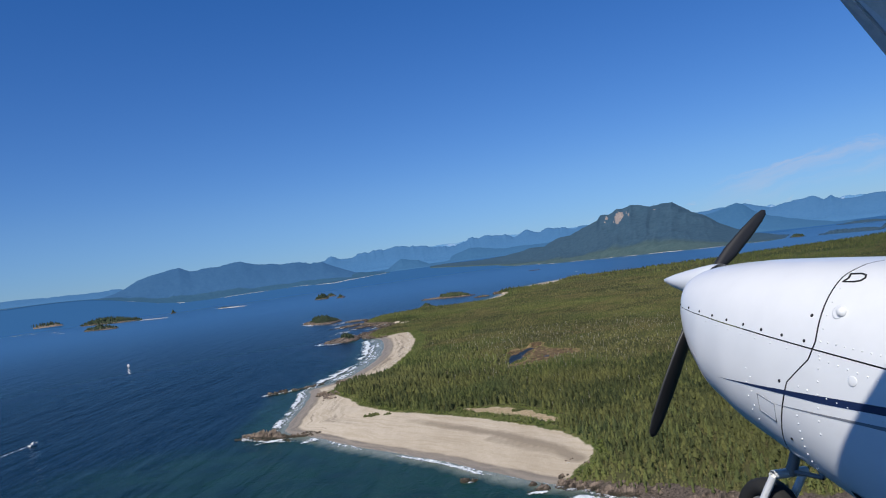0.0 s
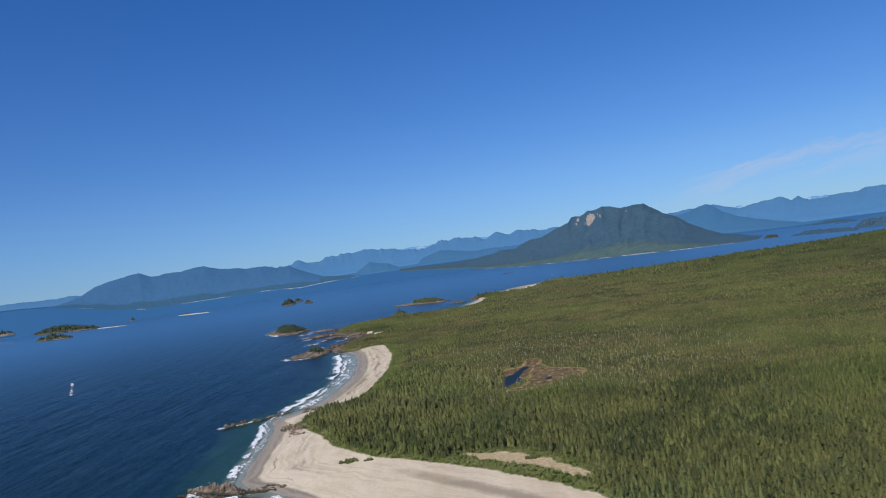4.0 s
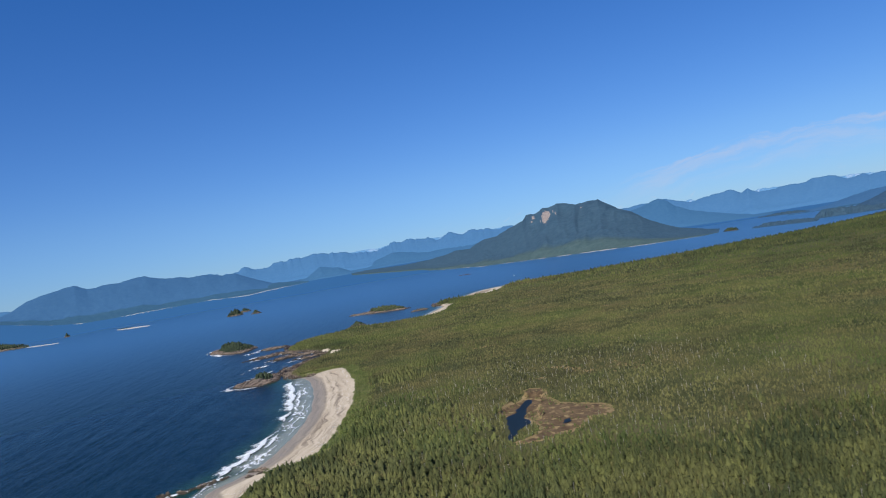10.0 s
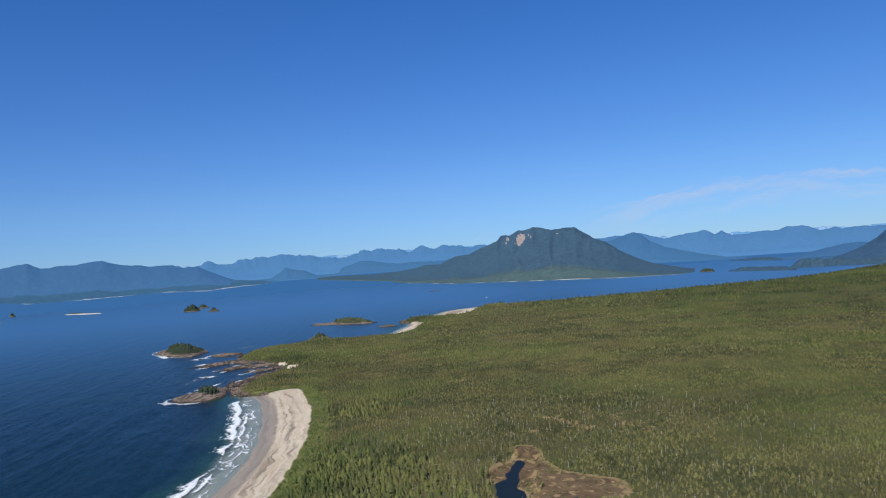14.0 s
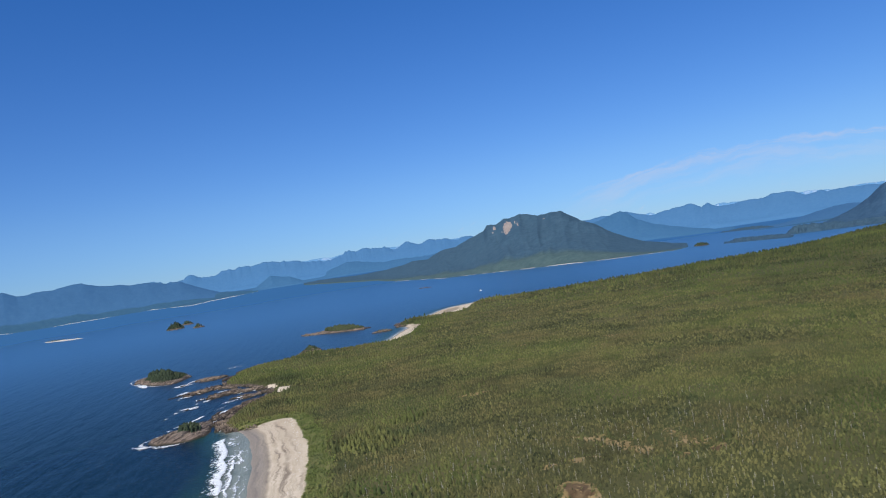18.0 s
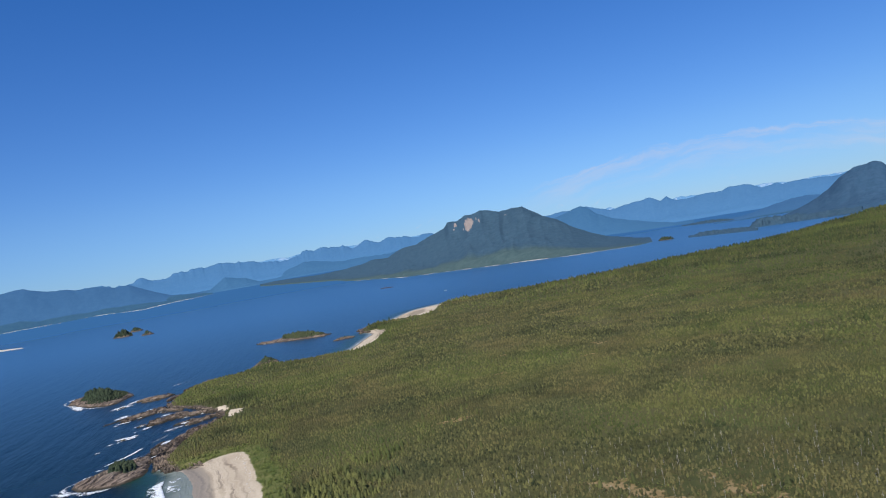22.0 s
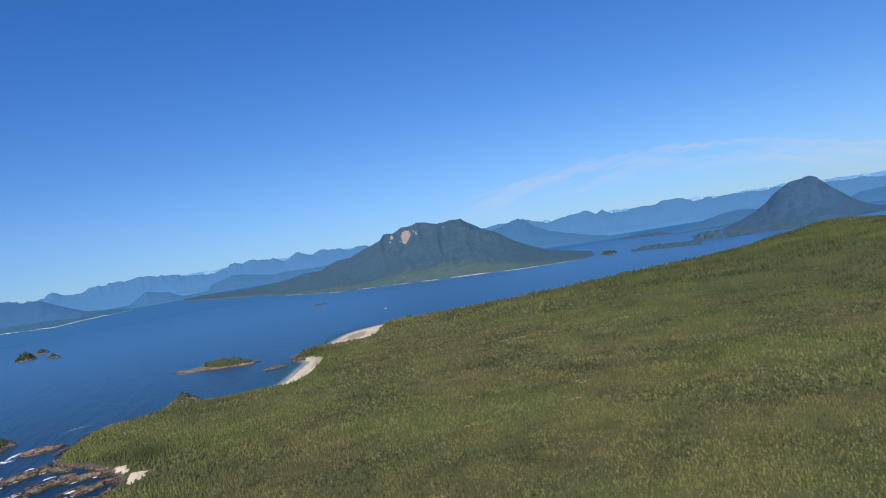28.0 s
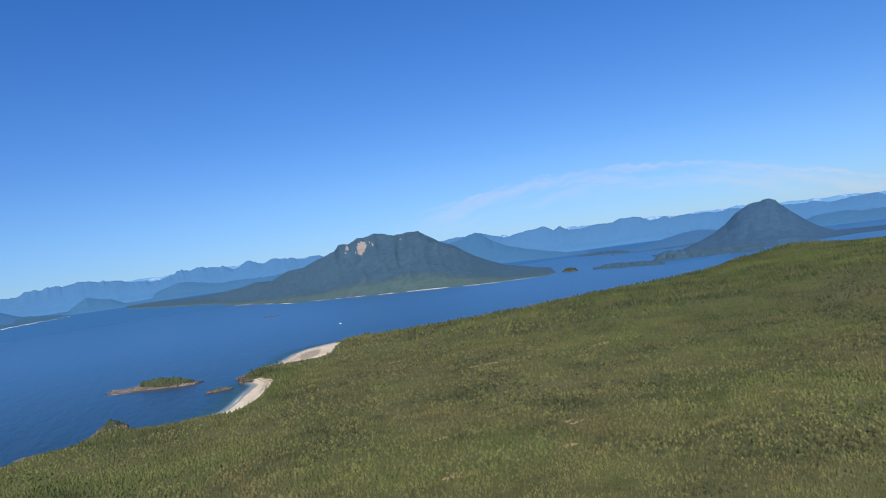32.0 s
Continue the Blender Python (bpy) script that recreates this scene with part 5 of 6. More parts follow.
island("sound_islet", "small wooded islet in open water", [(-484, 2604), (-470, 2552), (-436, 2536), (-420, 2560), (-430, 2610), (-462, 2630)], 6, 5.5, 14, 1, 5)
island("sound_islet_low", "small low wooded islet in open water", [(-386, 2462), (-370, 2440), (-348, 2450), (-352, 2476), (-374, 2480)], 5, 5, 8, 3, 6)
island("sound_islet_far", "small low wooded islet in open water", [(-476, 2780), (-452, 2745), (-424, 2760), (-434, 2800), (-460, 2806)], 5, 5, 9, 3, 7)
island("sandbar_island", "pale sandbar with a few low trees", [(-1040, 3215), (-1000, 3150), (-920, 3070), (-850, 3036), (-840, 3052), (-900, 3120), (-980, 3210), (-1020, 3240)], 3.5, 9, 9, 5, 8,
       wooded=[(-1050, 3250), (-1030, 3170), (-950, 3110), (-940, 3160), (-990, 3230)], material=SAND_PALE)
island("outer_wooded_island", "low wooded outer island with a sand spit", [(-1760, 3420), (-1650, 3250), (-1450, 3060), (-1290, 2980), (-1270, 3010), (-1380, 3180), (-1560, 3420), (-1700, 3480)], 12, 13, 28, 1, 9)
island("outer_sand_spit", "thin pale sand spit", [(-1290, 2985), (-1210, 2915), (-1120, 2866), (-1112, 2880), (-1200, 2950), (-1270, 3004)], 2.5, 0, 0, 4, 10, material=SAND_PALE)
island("outer_dark_islet", "dark low wooded islet off the outer coast", [(-1300, 2560), (-1250, 2470), (-1130, 2380), (-1090, 2390), (-1140, 2470), (-1240, 2570)], 7, 10, 18, 1, 11)
island("outer_reef", "dark reef with low scrub far off the coast", [(-2075, 3535), (-2040, 3485), (-1960, 3465), (-1880, 3480), (-1885, 3540), (-1960, 3575)], 9, 12, 14, 1, 12, lift=15.0)
island("outer_tree_islet", "tiny islet with a few trees in open water", [(-1332, 3456), (-1322, 3440), (-1306, 3446), (-1306, 3466), (-1322, 3472)], 6, 7, 16, 1, 15)
island("inlet_islet", "small round wooded islet in the inlet", [(1172, 2464), (1178, 2430), (1194, 2408), (1208, 2418), (1206, 2452), (1190, 2472)], 4, 3.9, 7, -1.5, 13)
island("channel_reef", "small reef drying in the channel", [(292, 2646), (310, 2614), (334, 2600), (338, 2616), (314, 2652)], 2.2, 0, 0, 3, 14)


def outcrop(ax, ay, bx, by, wide, high, label="dark brown rock ledge with tilted strata at the waterline", seed=0):
    """One rugged ledge of tilted rock beds lying between two places."""
    length = math.hypot(bx - ax, by - ay)
    near = ay < 600
    nu, nv = (max(20, int(length / 0.6)), max(16, int(wide * 2.4))) if near else (max(10, int(length / 1.1)), max(9, int(wide * 1.5)))
    u, v = np.meshgrid(np.linspace(0, 1, nu), np.linspace(-1, 1, nv), indexing="ij")
    dx, dy = (bx - ax) / length, (by - ay) / length
    w = wide * 0.5 * np.sqrt(np.clip(1 - (2 * u - 1) ** 4, 0.02, 1)) * (0.45 + 1.1 * fbm(u * length, v * 0 + seed, 7, 3, seed))
    off = wide * 0.6 * (fbm(u * length, v * 0, 13, 2, seed + 3) - 0.5)
    X = ax + u * (bx - ax) - dy * (v * w + off)
    Y = ay + u * (by - ay) + dx * (v * w + off)
    dome = (1 - v * v) * np.clip(1 - (2 * u - 1) ** 6, 0, 1)
    beds = v * wide / 5.0 + 1.4 * fbm(X, Y, 9, 3, seed + 5)
    step = beds - np.floor(beds)
    crag = 0.25 + 0.75 * step ** 1.6 + 0.9 * (fbm(X, Y, 3.2, 4, seed + 7) - 0.42)
    if near:
        crag = crag + 0.8 * (fbm(X, Y, 1.1, 3, seed + 9) - 0.5) - 0.35 * (fbm(X, Y, 2.3, 2, seed + 11) > 0.6)
    Z = -0.9 + (high + 0.9) * dome ** 0.45 * np.clip(crag, 0.05, 1.4)
    ob = solid("rock_outcrop", np.stack((X, Y, Z), -1).reshape(-1, 3), quads(nu, nv), ROCK, shade=False)
    return tagged(ob, label, "rock", "shore rocks")


LEDGES = [(-121, 390, -105, 382, 8, 2.0), (-141, 524, -133, 528, 6, 1.8), (-132, 526, -126, 531, 7, 2.2), (-124, 529, -117, 530, 5, 1.5), (-115, 533, -108, 538, 5, 1.3), (-107, 539, -101, 543, 4, 1.1), (-128, 523, -124, 525, 3, 1.0), (-94, 546, -79, 540, 6, 1.4), (-99, 489, -78, 483, 12, 2.6), (-92, 478, -80, 468, 8, 2.0),
          (-175, 1185, -136, 1181, 20, 2.3), (-170, 1067, -134, 1108, 16, 2.6), (-139, 1023, -110, 1056, 15, 2.8), (-141, 1097, -114, 1068, 10, 2.2), (-114, 1038, -80, 1036, 12, 2.4), (-107, 993, -76, 1014, 11, 2.0)]
MORE_LEDGES = [(-114, 902, -103, 946, 13, 2.5), (-106, 944, -83, 972, 11, 2.4), (-111, 902, -97, 860, 14, 2.7), (-100, 866, -76, 841, 11, 2.3), (-187, 1158, -178, 1166, 6, 0.9), (-152, 983, -144, 988, 6, 0.9), (-174, 1095, -167, 1101, 6, 0.8),
               (-148, 1028, -142, 1036, 6, 1.2), (-138, 1140, -128, 1172, 9, 2.0), (-128, 1190, -116, 1222, 9, 2.0), (-114, 1228, -90, 1238, 8, 1.8), (-60, 1272, -44, 1262, 7, 3.0), (-64, 1258, -54, 1280, 6, 2.0)]
LAST_LEDGES = [(-113, 388, -98, 377, 9, 2.7), (-103, 381, -90, 374, 8, 1.9), (-92, 376, -78, 370, 5, 1.3), (-112, 380, -100, 373, 4, 1.1), (-100, 372, -88, 366, 3.5, 0.9), (-86, 380, -74, 374, 4, 1.2), (-124, 386, -118, 383, 3, 0.8), (-142, 523, -118, 531, 4, 0.9), (-124, 529, -100, 543, 4, 0.8), (86, 1424, 106, 1440, 9, 2.6), (90, 1450, 110, 1492, 11, 2.8), (26, 243, 46, 236, 8, 1.8), (38, 232, 62, 219, 9, 2.2), (38, 262, 47, 256, 5, 1.6), (17, 240, 25, 243, 6, 1.2),
               (60, 214, 96, 200, 12, 2.2), (-36, 1270, -22, 1258, 5, 1.6), (-20, 1259, 4, 1249, 4, 1.2),
               (-62, 1562, -44, 1548, 7, 2.6), (-56, 1578, -40, 1566, 5, 2.0), (-48, 1546, -30, 1536, 5, 2.2), (-30, 1536, -8, 1518, 6, 3.0), (-4, 1516, 22, 1498, 6, 3.2), (24, 1496, 44, 1490, 5, 3.0), (46, 1498, 54, 1508, 5, 1.8),
               (46, 1396, 62, 1390, 5, 1.6), (98, 1416, 108, 1446, 7, 2.8), (104, 1452, 116, 1476, 6, 2.6)]
for i, ledge in enumerate(LEDGES + MORE_LEDGES + LAST_LEDGES):
    outcrop(*ledge, seed=200 + i)
# thin slivers of bedded rock beside the long ledges of the point
rng = np.random.default_rng(62)
for ax, ay, bx, by, wide, high in LEDGES[10:] + MORE_LEDGES[:4]:
    for side in (-1, -0.55, 0.5, 0.8, 1.15):
        a0, span_ = rng.uniform(-0.15, 0.45), rng.uniform(0.3, 0.65)
        nx, ny = (ay - by) / math.hypot(bx - ax, by - ay), (bx - ax) / math.hypot(bx - ax, by - ay)
        off = side * wide * rng.uniform(0.6, 0.85)
        p, q = [(ax + (bx - ax) * k + nx * off, ay + (by - ay) * k + ny * off) for k in (a0, a0 + span_)]
        outcrop(*p, *q, rng.uniform(3.0, 5.5), rng.uniform(0.7, 1.5), seed=900 + int(p[1] + 5 * side) % 90)
# broken rock all along the point
rng = np.random.default_rng(61)
edge_pts = COAST[(COAST[:, 1] > 848) & (COAST[:, 1] < 1300) & (COAST[:, 0] < 10)]
for i, k in enumerate(np.linspace(0, len(edge_pts) - 2, 78).astype(int)):
    (ax, ay), (bx, by) = edge_pts[k], edge_pts[k + 1]
    way = math.atan2(by - ay, bx - ax) + rng.normal(0, 0.5)
    k_ = 1.0 - 0.5 * float(smooth(1100, 1140, ay))
    half, off = rng.uniform(2.5, 6.0) * k_, rng.uniform(-2.5, 3.0) * k_
    cx, cy = ax + math.sin(way) * off, ay - math.cos(way) * off
    outcrop(cx - half * math.cos(way), cy - half * math.sin(way), cx + half * math.cos(way), cy + half * math.sin(way), rng.uniform(4, 8) * k_, rng.uniform(1.2, 2.6) * k_, seed=700 + i)
for cx, cy, r in ((36, 266, 2.2), (40, 267, 1.8), (42, 260, 2.2), (38, 251, 2.4), (41, 252, 2), (31, 251, 2.2), (32, 244, 2.8), (34, 239, 3.2), (38, 236, 3), (-3, 262, 2.0), (0, 261, 1.5), (20, 247, 1.6), (48, 233, 3),
                  (-90, 534, 2.4), (-85, 535, 2), (-80, 534, 2.4), (-93, 489, 2.6), (-88, 478, 2.4), (-80, 468, 2.6), (-90, 467, 2), (-81, 455, 2), (-102, 384, 4), (-96, 378, 3), (-88, 488, 2.5), (-84, 490, 2), (-90, 494, 2), (44, 259, 2), (41, 262, 1.6), (34, 240, 2.4), (30, 244, 2), (-78, 1010, 3), (-88, 1000, 3)):
    outcrop(cx - r, cy - r * 0.3, cx + r, cy + r * 0.4, r * 1.6, r * 0.7, "weathered boulder on the shore", int(cx * 7 + cy) % 900 + 400)


# ---- surf ----
def foam_strip(line, offset, wide, seed, label, power=1.0, high=0.35, name="surf_line", taper=0.08):
    """One rolling band of broken water beside a shore line (offset to its left when positive)."""
    p = rounded(line, False, 2)
    seg = np.hypot(*np.diff(p, axis=0).T)
    s = np.concatenate(([0], np.cumsum(seg)))
    n = max(12, int(s[-1] / 1.6))
    t = np.linspace(0, s[-1], n)
    x, y = np.interp(t, s, p[:, 0]), np.interp(t, s, p[:, 1])
    dx, dy = np.gradient(x), np.gradient(y)
    ln = np.hypot(dx, dy) + 1e-9
    nx, ny = -dy / ln, dx / ln
    wob = offset + (wide * 0.9 if taper < 0.3 else 1.5) * (fbm(t, t * 0 + seed, 44, 3, seed) - 0.5)
    w = wide * (0.25 + 1.3 * fbm(t, t * 0, 17, 3, seed + 2)) * smooth(0, s[-1] * taper, t) * smooth(s[-1], s[-1] * (1 - taper), t)
    gate = smooth(0.3, 0.52, fbm(t, t * 0, 30, 2, seed + 4))
    nv = 7
    v = np.linspace(-1, 1, nv)
    D = wob[:, None] + w[:, None] * v[None] * 0.5
    X, Y = x[:, None] + nx[:, None] * D, y[:, None] + ny[:, None] * D
    Z = 0.14 + high * (1 - v * v)[None] * np.ones_like(X)
    cover = (0.05 + 0.75 * (1 - np.abs(v) ** 1.4)[None]) * (0.35 + 0.65 * gate[:, None]) * power
    ob = solid(name, np.stack((X, Y, Z), -1).reshape(-1, 3), quads(n, nv), FOAM, attrs={"cover": cover})
    return tagged(ob, label, "surf", "breaking waves", "stuff")


def surf_sheet(line, reach_out, break_at, lobe, seed, label, strength=1.0, inner=1.0):
    """All the broken water off one beach: a lobed breaker that trails torn lace to the swash line."""
    p = rounded(line, False, 3)
    s = np.concatenate(([0], np.cumsum(np.hypot(*np.diff(p, axis=0).T))))
    t = np.arange(0, s[-1], 0.7)
    x, y = np.interp(t, s, p[:, 0]), np.interp(t, s, p[:, 1])
    dx, dy = np.gradient(np.convolve(np.pad(x, 12, "edge"), np.ones(25) / 25, "valid")), np.gradient(np.convolve(np.pad(y, 12, "edge"), np.ones(25) / 25, "valid"))
    ln = np.hypot(dx, dy) + 1e-9
    d = np.arange(-2.5, reach_out, 0.55)
    T, D = np.meshgrid(t, d, indexing="ij")
    X, Y = x[:, None] - (dy / ln)[:, None] * D, y[:, None] + (dx / ln)[:, None] * D
    ends = smooth(0, 14, T) * smooth(s[-1], s[-1] - 14, T)
    warp = 3.0 * (fbm(X, Y, 7, 3, seed + 3) - 0.5)
    crest, torn = np.zeros_like(T), np.zeros_like(T)
    for n, (share, trail, power) in enumerate(((1.0, 5.2, 1.2), (0.68, 2.6, 0.95), (0.36, 1.2, 0.75), (0.1, 0.6, 0.65))):
        phase = T / (lobe * (1 - 0.12 * n)) + 1.6 * fbm(T, T * 0, lobe * 1.4, 3, seed + 20 * n)
        front = break_at * share + (reach_out - break_at) * 0.45 * (0.5 - 0.5 * np.abs(np.sin(3.1416 * phase))) * (1 - 0.15 * n) + 1.1 * (fbm(T, D, 4, 3, seed + 1 + n) - 0.5)
        gate = smooth(0.36, 0.56, fbm(T, T * 0, lobe * (0.9 - 0.12 * n), 2, seed + 2 + 7 * n))
        ahead = D - front
        lip = np.where(ahead > 0, np.exp(-ahead / (0.5 + trail * gate * (0.3 + 1.2 * fbm(T, D, 2.5, 2, seed + 60 + n)))), np.exp(ahead / 0.25)) * (0.45 + 0.65 * gate) * power
        crest = np.maximum(crest, lip)
    lace = 1 - np.abs(2 * fbm(T * 0.35 + warp, D + warp, 3.6, 3, seed + 4) - 1) * 6.0
    lace2 = 1 - np.abs(2 * fbm(T * 0.5 + 1.3 * warp, D * 0.5 + 40, 4.5, 3, seed + 5) - 1) * 6.0
    torn = np.maximum(lace, lace2) * smooth(0, 2, D) * smooth(break_at * 1.45, break_at * 0.8, D) * smooth(0.4, 0.62, fbm(T, D, 12, 2, seed + 8)) * inner
    cover = np.maximum(crest, 0.8 * torn) * ends * strength
    cover = cover * smooth(reach_out, reach_out - 2, D) + 0.1 * (fbm(X, Y, 1.6, 2, seed + 10) - 0.5)
    Z = 0.14 + 0.75 * np.clip(crest, 0, 1) * ends + 0.0 * X
    Z = np.maximum(Z, np.clip(-D, 0, 9) * 0.09 + 0.16)
    ob = solid("breaking_surf", np.stack((X, Y, Z), -1).reshape(-1, 3), quads(len(t), len(d)), FOAM, attrs={"cover": cover})
    return tagged(ob, label, "surf", "breaking waves", "stuff")


surf_sheet(WEST[18:], 25, 13.5, 44, 301, "white breakers and torn foam rolling in to a curved sand beach")
surf_sheet(WEST[12:19], 10, 4.6, 30, 321, "broken surf beside a rock headland", 0.72)
surf_sheet(WEST[3:12], 7, 2.2, 26, 341, "thin white swash along the sheltered beach", 0.62, 0.4)
foam_strip(WEST[7:10], 2.6, 3.4, 321, "white wave lapping the sheltered beach", 1.1)
foam_strip(POINT[19:23], 1.5, 2.6, 322, "thin white swash in a small cove", 0.95)
foam_strip(NORTH[2:5], 2.0, 4.0, 323, "thin white swash on a far beach", 0.9)


def foam_patch(cx, cy, across, along, turn, seed, power=1.0):
    """White water heaped round a rock: one ragged spread of foam."""
    n = 18
    u, v = np.meshgrid(np.linspace(-1, 1, n), np.linspace(-1, 1, n), indexing="ij")
    c_, s_ = math.cos(turn), math.sin(turn)
    X = cx + c_ * u * across - s_ * v * along
    Y = cy + s_ * u * across + c_ * v * along
    r = np.hypot(u, v) + 1.3 * (fbm(X, Y, 0.3 * across + 1.5, 4, seed) - 0.5)
    Z = 0.16 + 0.3 * np.clip(1 - r, 0, 1)
    ob = solid("white_water", np.stack((X, Y, Z), -1).reshape(-1, 3), quads(n, n), FOAM, attrs={"cover": power * 0.95 * np.clip(1 - r * r, -1.2, 1)})
    return tagged(ob, "white water breaking on shore rocks", "surf", "breaking waves", "stuff")


SPRAY = [(-195, 1160, -173, 1170, 15, 1.1), (-177, 1093, -164, 1104, 12, 1.0), (-169, 1064, -158, 1067, 8, 1.0), (-149, 1027, -141, 1037, 9, 0.9), (-156, 985, -140, 990, 14, 1.15), (-121, 984, -108, 991, 8, 0.75), (-117, 934, -104, 947, 13, 1.0),
         (-132, 893, -124, 911, 9, 1.1), (-144, 887, -136, 891, 7, 1.0), (-154, 879, -147, 883, 7, 1.0), (-254, 1254, -232, 1206, 13, 1.0), (-271, 1300, -257, 1309, 14, 1.0)]
SPRAY += [(-111, 1004, -103, 1004, 9, 0.9), (-165, 953, -159, 955, 4, 0.7), (-152, 895, -145, 895, 5, 0.8), (-153, 1105, -148, 1115, 6, 0.9), (-118, 380, -114, 392, 6, 1.0), (-112, 366, -88, 372, 6, 0.95), (-82, 354, -74, 364, 8, 0.9), (-142, 518, -134, 530, 8, 1.0),
          (-134, 524, -114, 534, 6, 1.0), (-116, 535, -100, 546, 6, 0.95), (-6, 259, 3, 260, 3, 0.75), (15, 238, 25, 240, 4, 0.9), (28, 232, 40, 226, 5, 1.0), (-140, 1010, -134, 1022, 7, 0.8), (-134, 1060, -124, 1064, 8, 0.8)]
SPRAY += [(-1900, 3120, -1850, 3130, 60, 0.9), (-1800, 3050, -1740, 3056, 50, 0.8), (-1580, 2835, -1540, 2842, 40, 0.8), (-1440, 2630, -1400, 2640, 40, 0.8), (-2090, 3420, -2000, 3430, 60, 0.9), (-164, 856, -150, 842, 9, 0.9), (-148, 840, -130, 838, 6, 0.8), (-120, 920, -112, 930, 6, 0.8), (-142, 1100, -136, 1112, 6, 0.7), (-180, 1178, -174, 1194, 8, 0.9)]
rng = np.random.default_rng(64)
for ax, ay, bx, by, wide, high in LEDGES[10:] + MORE_LEDGES[:7]:
    for k in (-0.08, 0.15, 0.4):
        x, y, r = ax + (bx - ax) * k + rng.normal(0, 3), ay + (by - ay) * k + rng.normal(0, 3) - wide * 0.4, rng.uniform(2.0, 4.5)
        SPRAY.append((x - r * 0.7, y - r * 0.7, x + r * 0.7, y + r * 0.7, rng.uniform(2.5, 4.5), rng.uniform(0.65, 1.0)))
for i, (ax, ay, bx, by, wide, power) in enumerate(SPRAY):
    foam_patch((ax + bx) / 2, (ay + by) / 2, math.hypot(bx - ax, by - ay) * 0.56, wide * 0.5, math.atan2(by - ay, bx - ax), 340 + i, power)
for i, (line, wide) in enumerate((([(-140, 890), (-152, 880), (-163, 862), (-146, 841), (-124, 839)], 7.0), ([(-262, 1300), (-273, 1288), (-249, 1238), (-224, 1203), (-200, 1193)], 6.0), ([(-112, 400), (-121, 388), (-108, 373), (-86, 361), (-74, 366)], 4.5),
                                   ([(-64, 1556), (-52, 1541), (-30, 1533), (-12, 1512)], 5.0), ([(-176, 1192), (-178, 1182), (-160, 1174)], 5.0), ([(-172, 1074), (-172, 1064), (-156, 1074)], 4.5))):
    foam_strip(line, 0, wide, 420 + i, "white water washing round shore rocks", 0.78, 0.12, "wash_ring", 0.2)
for i, (line, wide, power) in enumerate((([(-147, 904), (-139, 915), (-134, 921), (-128, 938)], 3.5, 1.2), ([(-176, 1186), (-168, 1198), (-157, 1209)], 5.0, 1.0), ([(-153, 1252), (-142, 1262), (-130, 1268)], 5.0, 0.75), ([(-124, 952), (-116, 962), (-112, 975)], 3.0, 0.7))):
    foam_strip(line, 0, wide, 380 + i, "thin line of drifting foam off the rocks", power, 0.1)


# ---- boats ----
hull_mat = Mat("white_hull_paint", 0.35, 0.5).color((0.8, 0.8, 0.78)).m
glass_mat = Mat("dark_boat_glass", 0.1, 0.5).color((0.03, 0.04, 0.05)).m
trim_mat = Mat("grey_deck", 0.6, 0.3).color((0.45, 0.46, 0.46)).m


def boat(x, y, turn, size, label, wake):
    base = thing("motor_boat", label, "boat", at=(x, y, 0))
    base.rotation_euler[2] = turn
    st = [(-0.5, 0.17, 0.11), (-0.2, 0.19, 0.12), (0.15, 0.17, 0.13), (0.36, 0.1, 0.15), (0.5, 0.005, 0.17)]
    bm = bmesh.new()
    rings = []
    for px, w, h in st:
        rings.append([bm.verts.new((a * size, b * size, c * size)) for a, b, c in ((px, -w, h), (px, -w * 0.75, -0.02), (px, 0, -0.06), (px, w * 0.75, -0.02), (px, w, h))])
    for a, b in zip(rings[:-1], rings[1:]):
        for i in range(4):
            bm.faces.new((a[i], b[i], b[i + 1], a[i + 1]))
    bm.faces.new(rings[0])
    part("hull", bm, hull_mat, base)
    bm = bmesh.new()
    deck = [[bm.verts.new((px * size, s * w * 0.93 * size, (h - 0.015) * size)) for s in (-1, 1)] for px, w, h in st]
    for a, b in zip(deck[:-1], deck[1:]):
        bm.faces.new((a[0], b[0], b[1], a[1]))
    part("deck", bm, trim_mat, base, "grey deck")
    bm = bmesh.new()
    bmesh.ops.create_cube(bm, size=1)
    for v in bm.verts:
        k = 0.75 if v.co.z > 0 else 1.0
        v.co = Vector((v.co.x * 0.3 * k, v.co.y * 0.26 * k, v.co.z * 0.14 + 0.2)) * size
    bmesh.ops.bevel(bm, geom=bm.edges[:], offset=0.015 * size, segments=2, affect="EDGES")
    cabin = part("cabin", bm, hull_mat, base)
    bm = bmesh.new()
    bmesh.ops.create_cube(bm, size=1)
    for v in bm.verts:
        v.co = Vector((v.co.x * 0.27 + 0.005, v.co.y * 0.235, v.co.z * 0.05 + 0.215)) * size
    part("cabin_window", bm, glass_mat, cabin, "dark wrap-round window")
    back = Vector((math.cos(turn), math.sin(turn), 0))
    foam_strip([(x - back.x * size * 0.3, y - back.y * size * 0.3), (x - back.x * wake * 0.5, y - back.y * wake * 0.5 + 1), (x - back.x * wake, y - back.y * wake)],
               0, size * 0.5, int(abs(x)) % 97 + 500, "white wake trailing behind a boat", 0.85, 0.1, "boat_wake")
    return base


boat(-415, 918, radians(114), 9, "small white motor boat heading along the coast", 120)
boat(-268, 450, radians(80), 7, "small white motor boat with a long wake", 46)
boat(356, 1998, radians(-46), 6, "small white motor boat crossing the channel", 64)

# ---- shrubs and driftwood on the beach ----
log_mat = make_rock("bleached_driftwood", (0.48, 0.44, 0.38), (0.72, 0.68, 0.6))


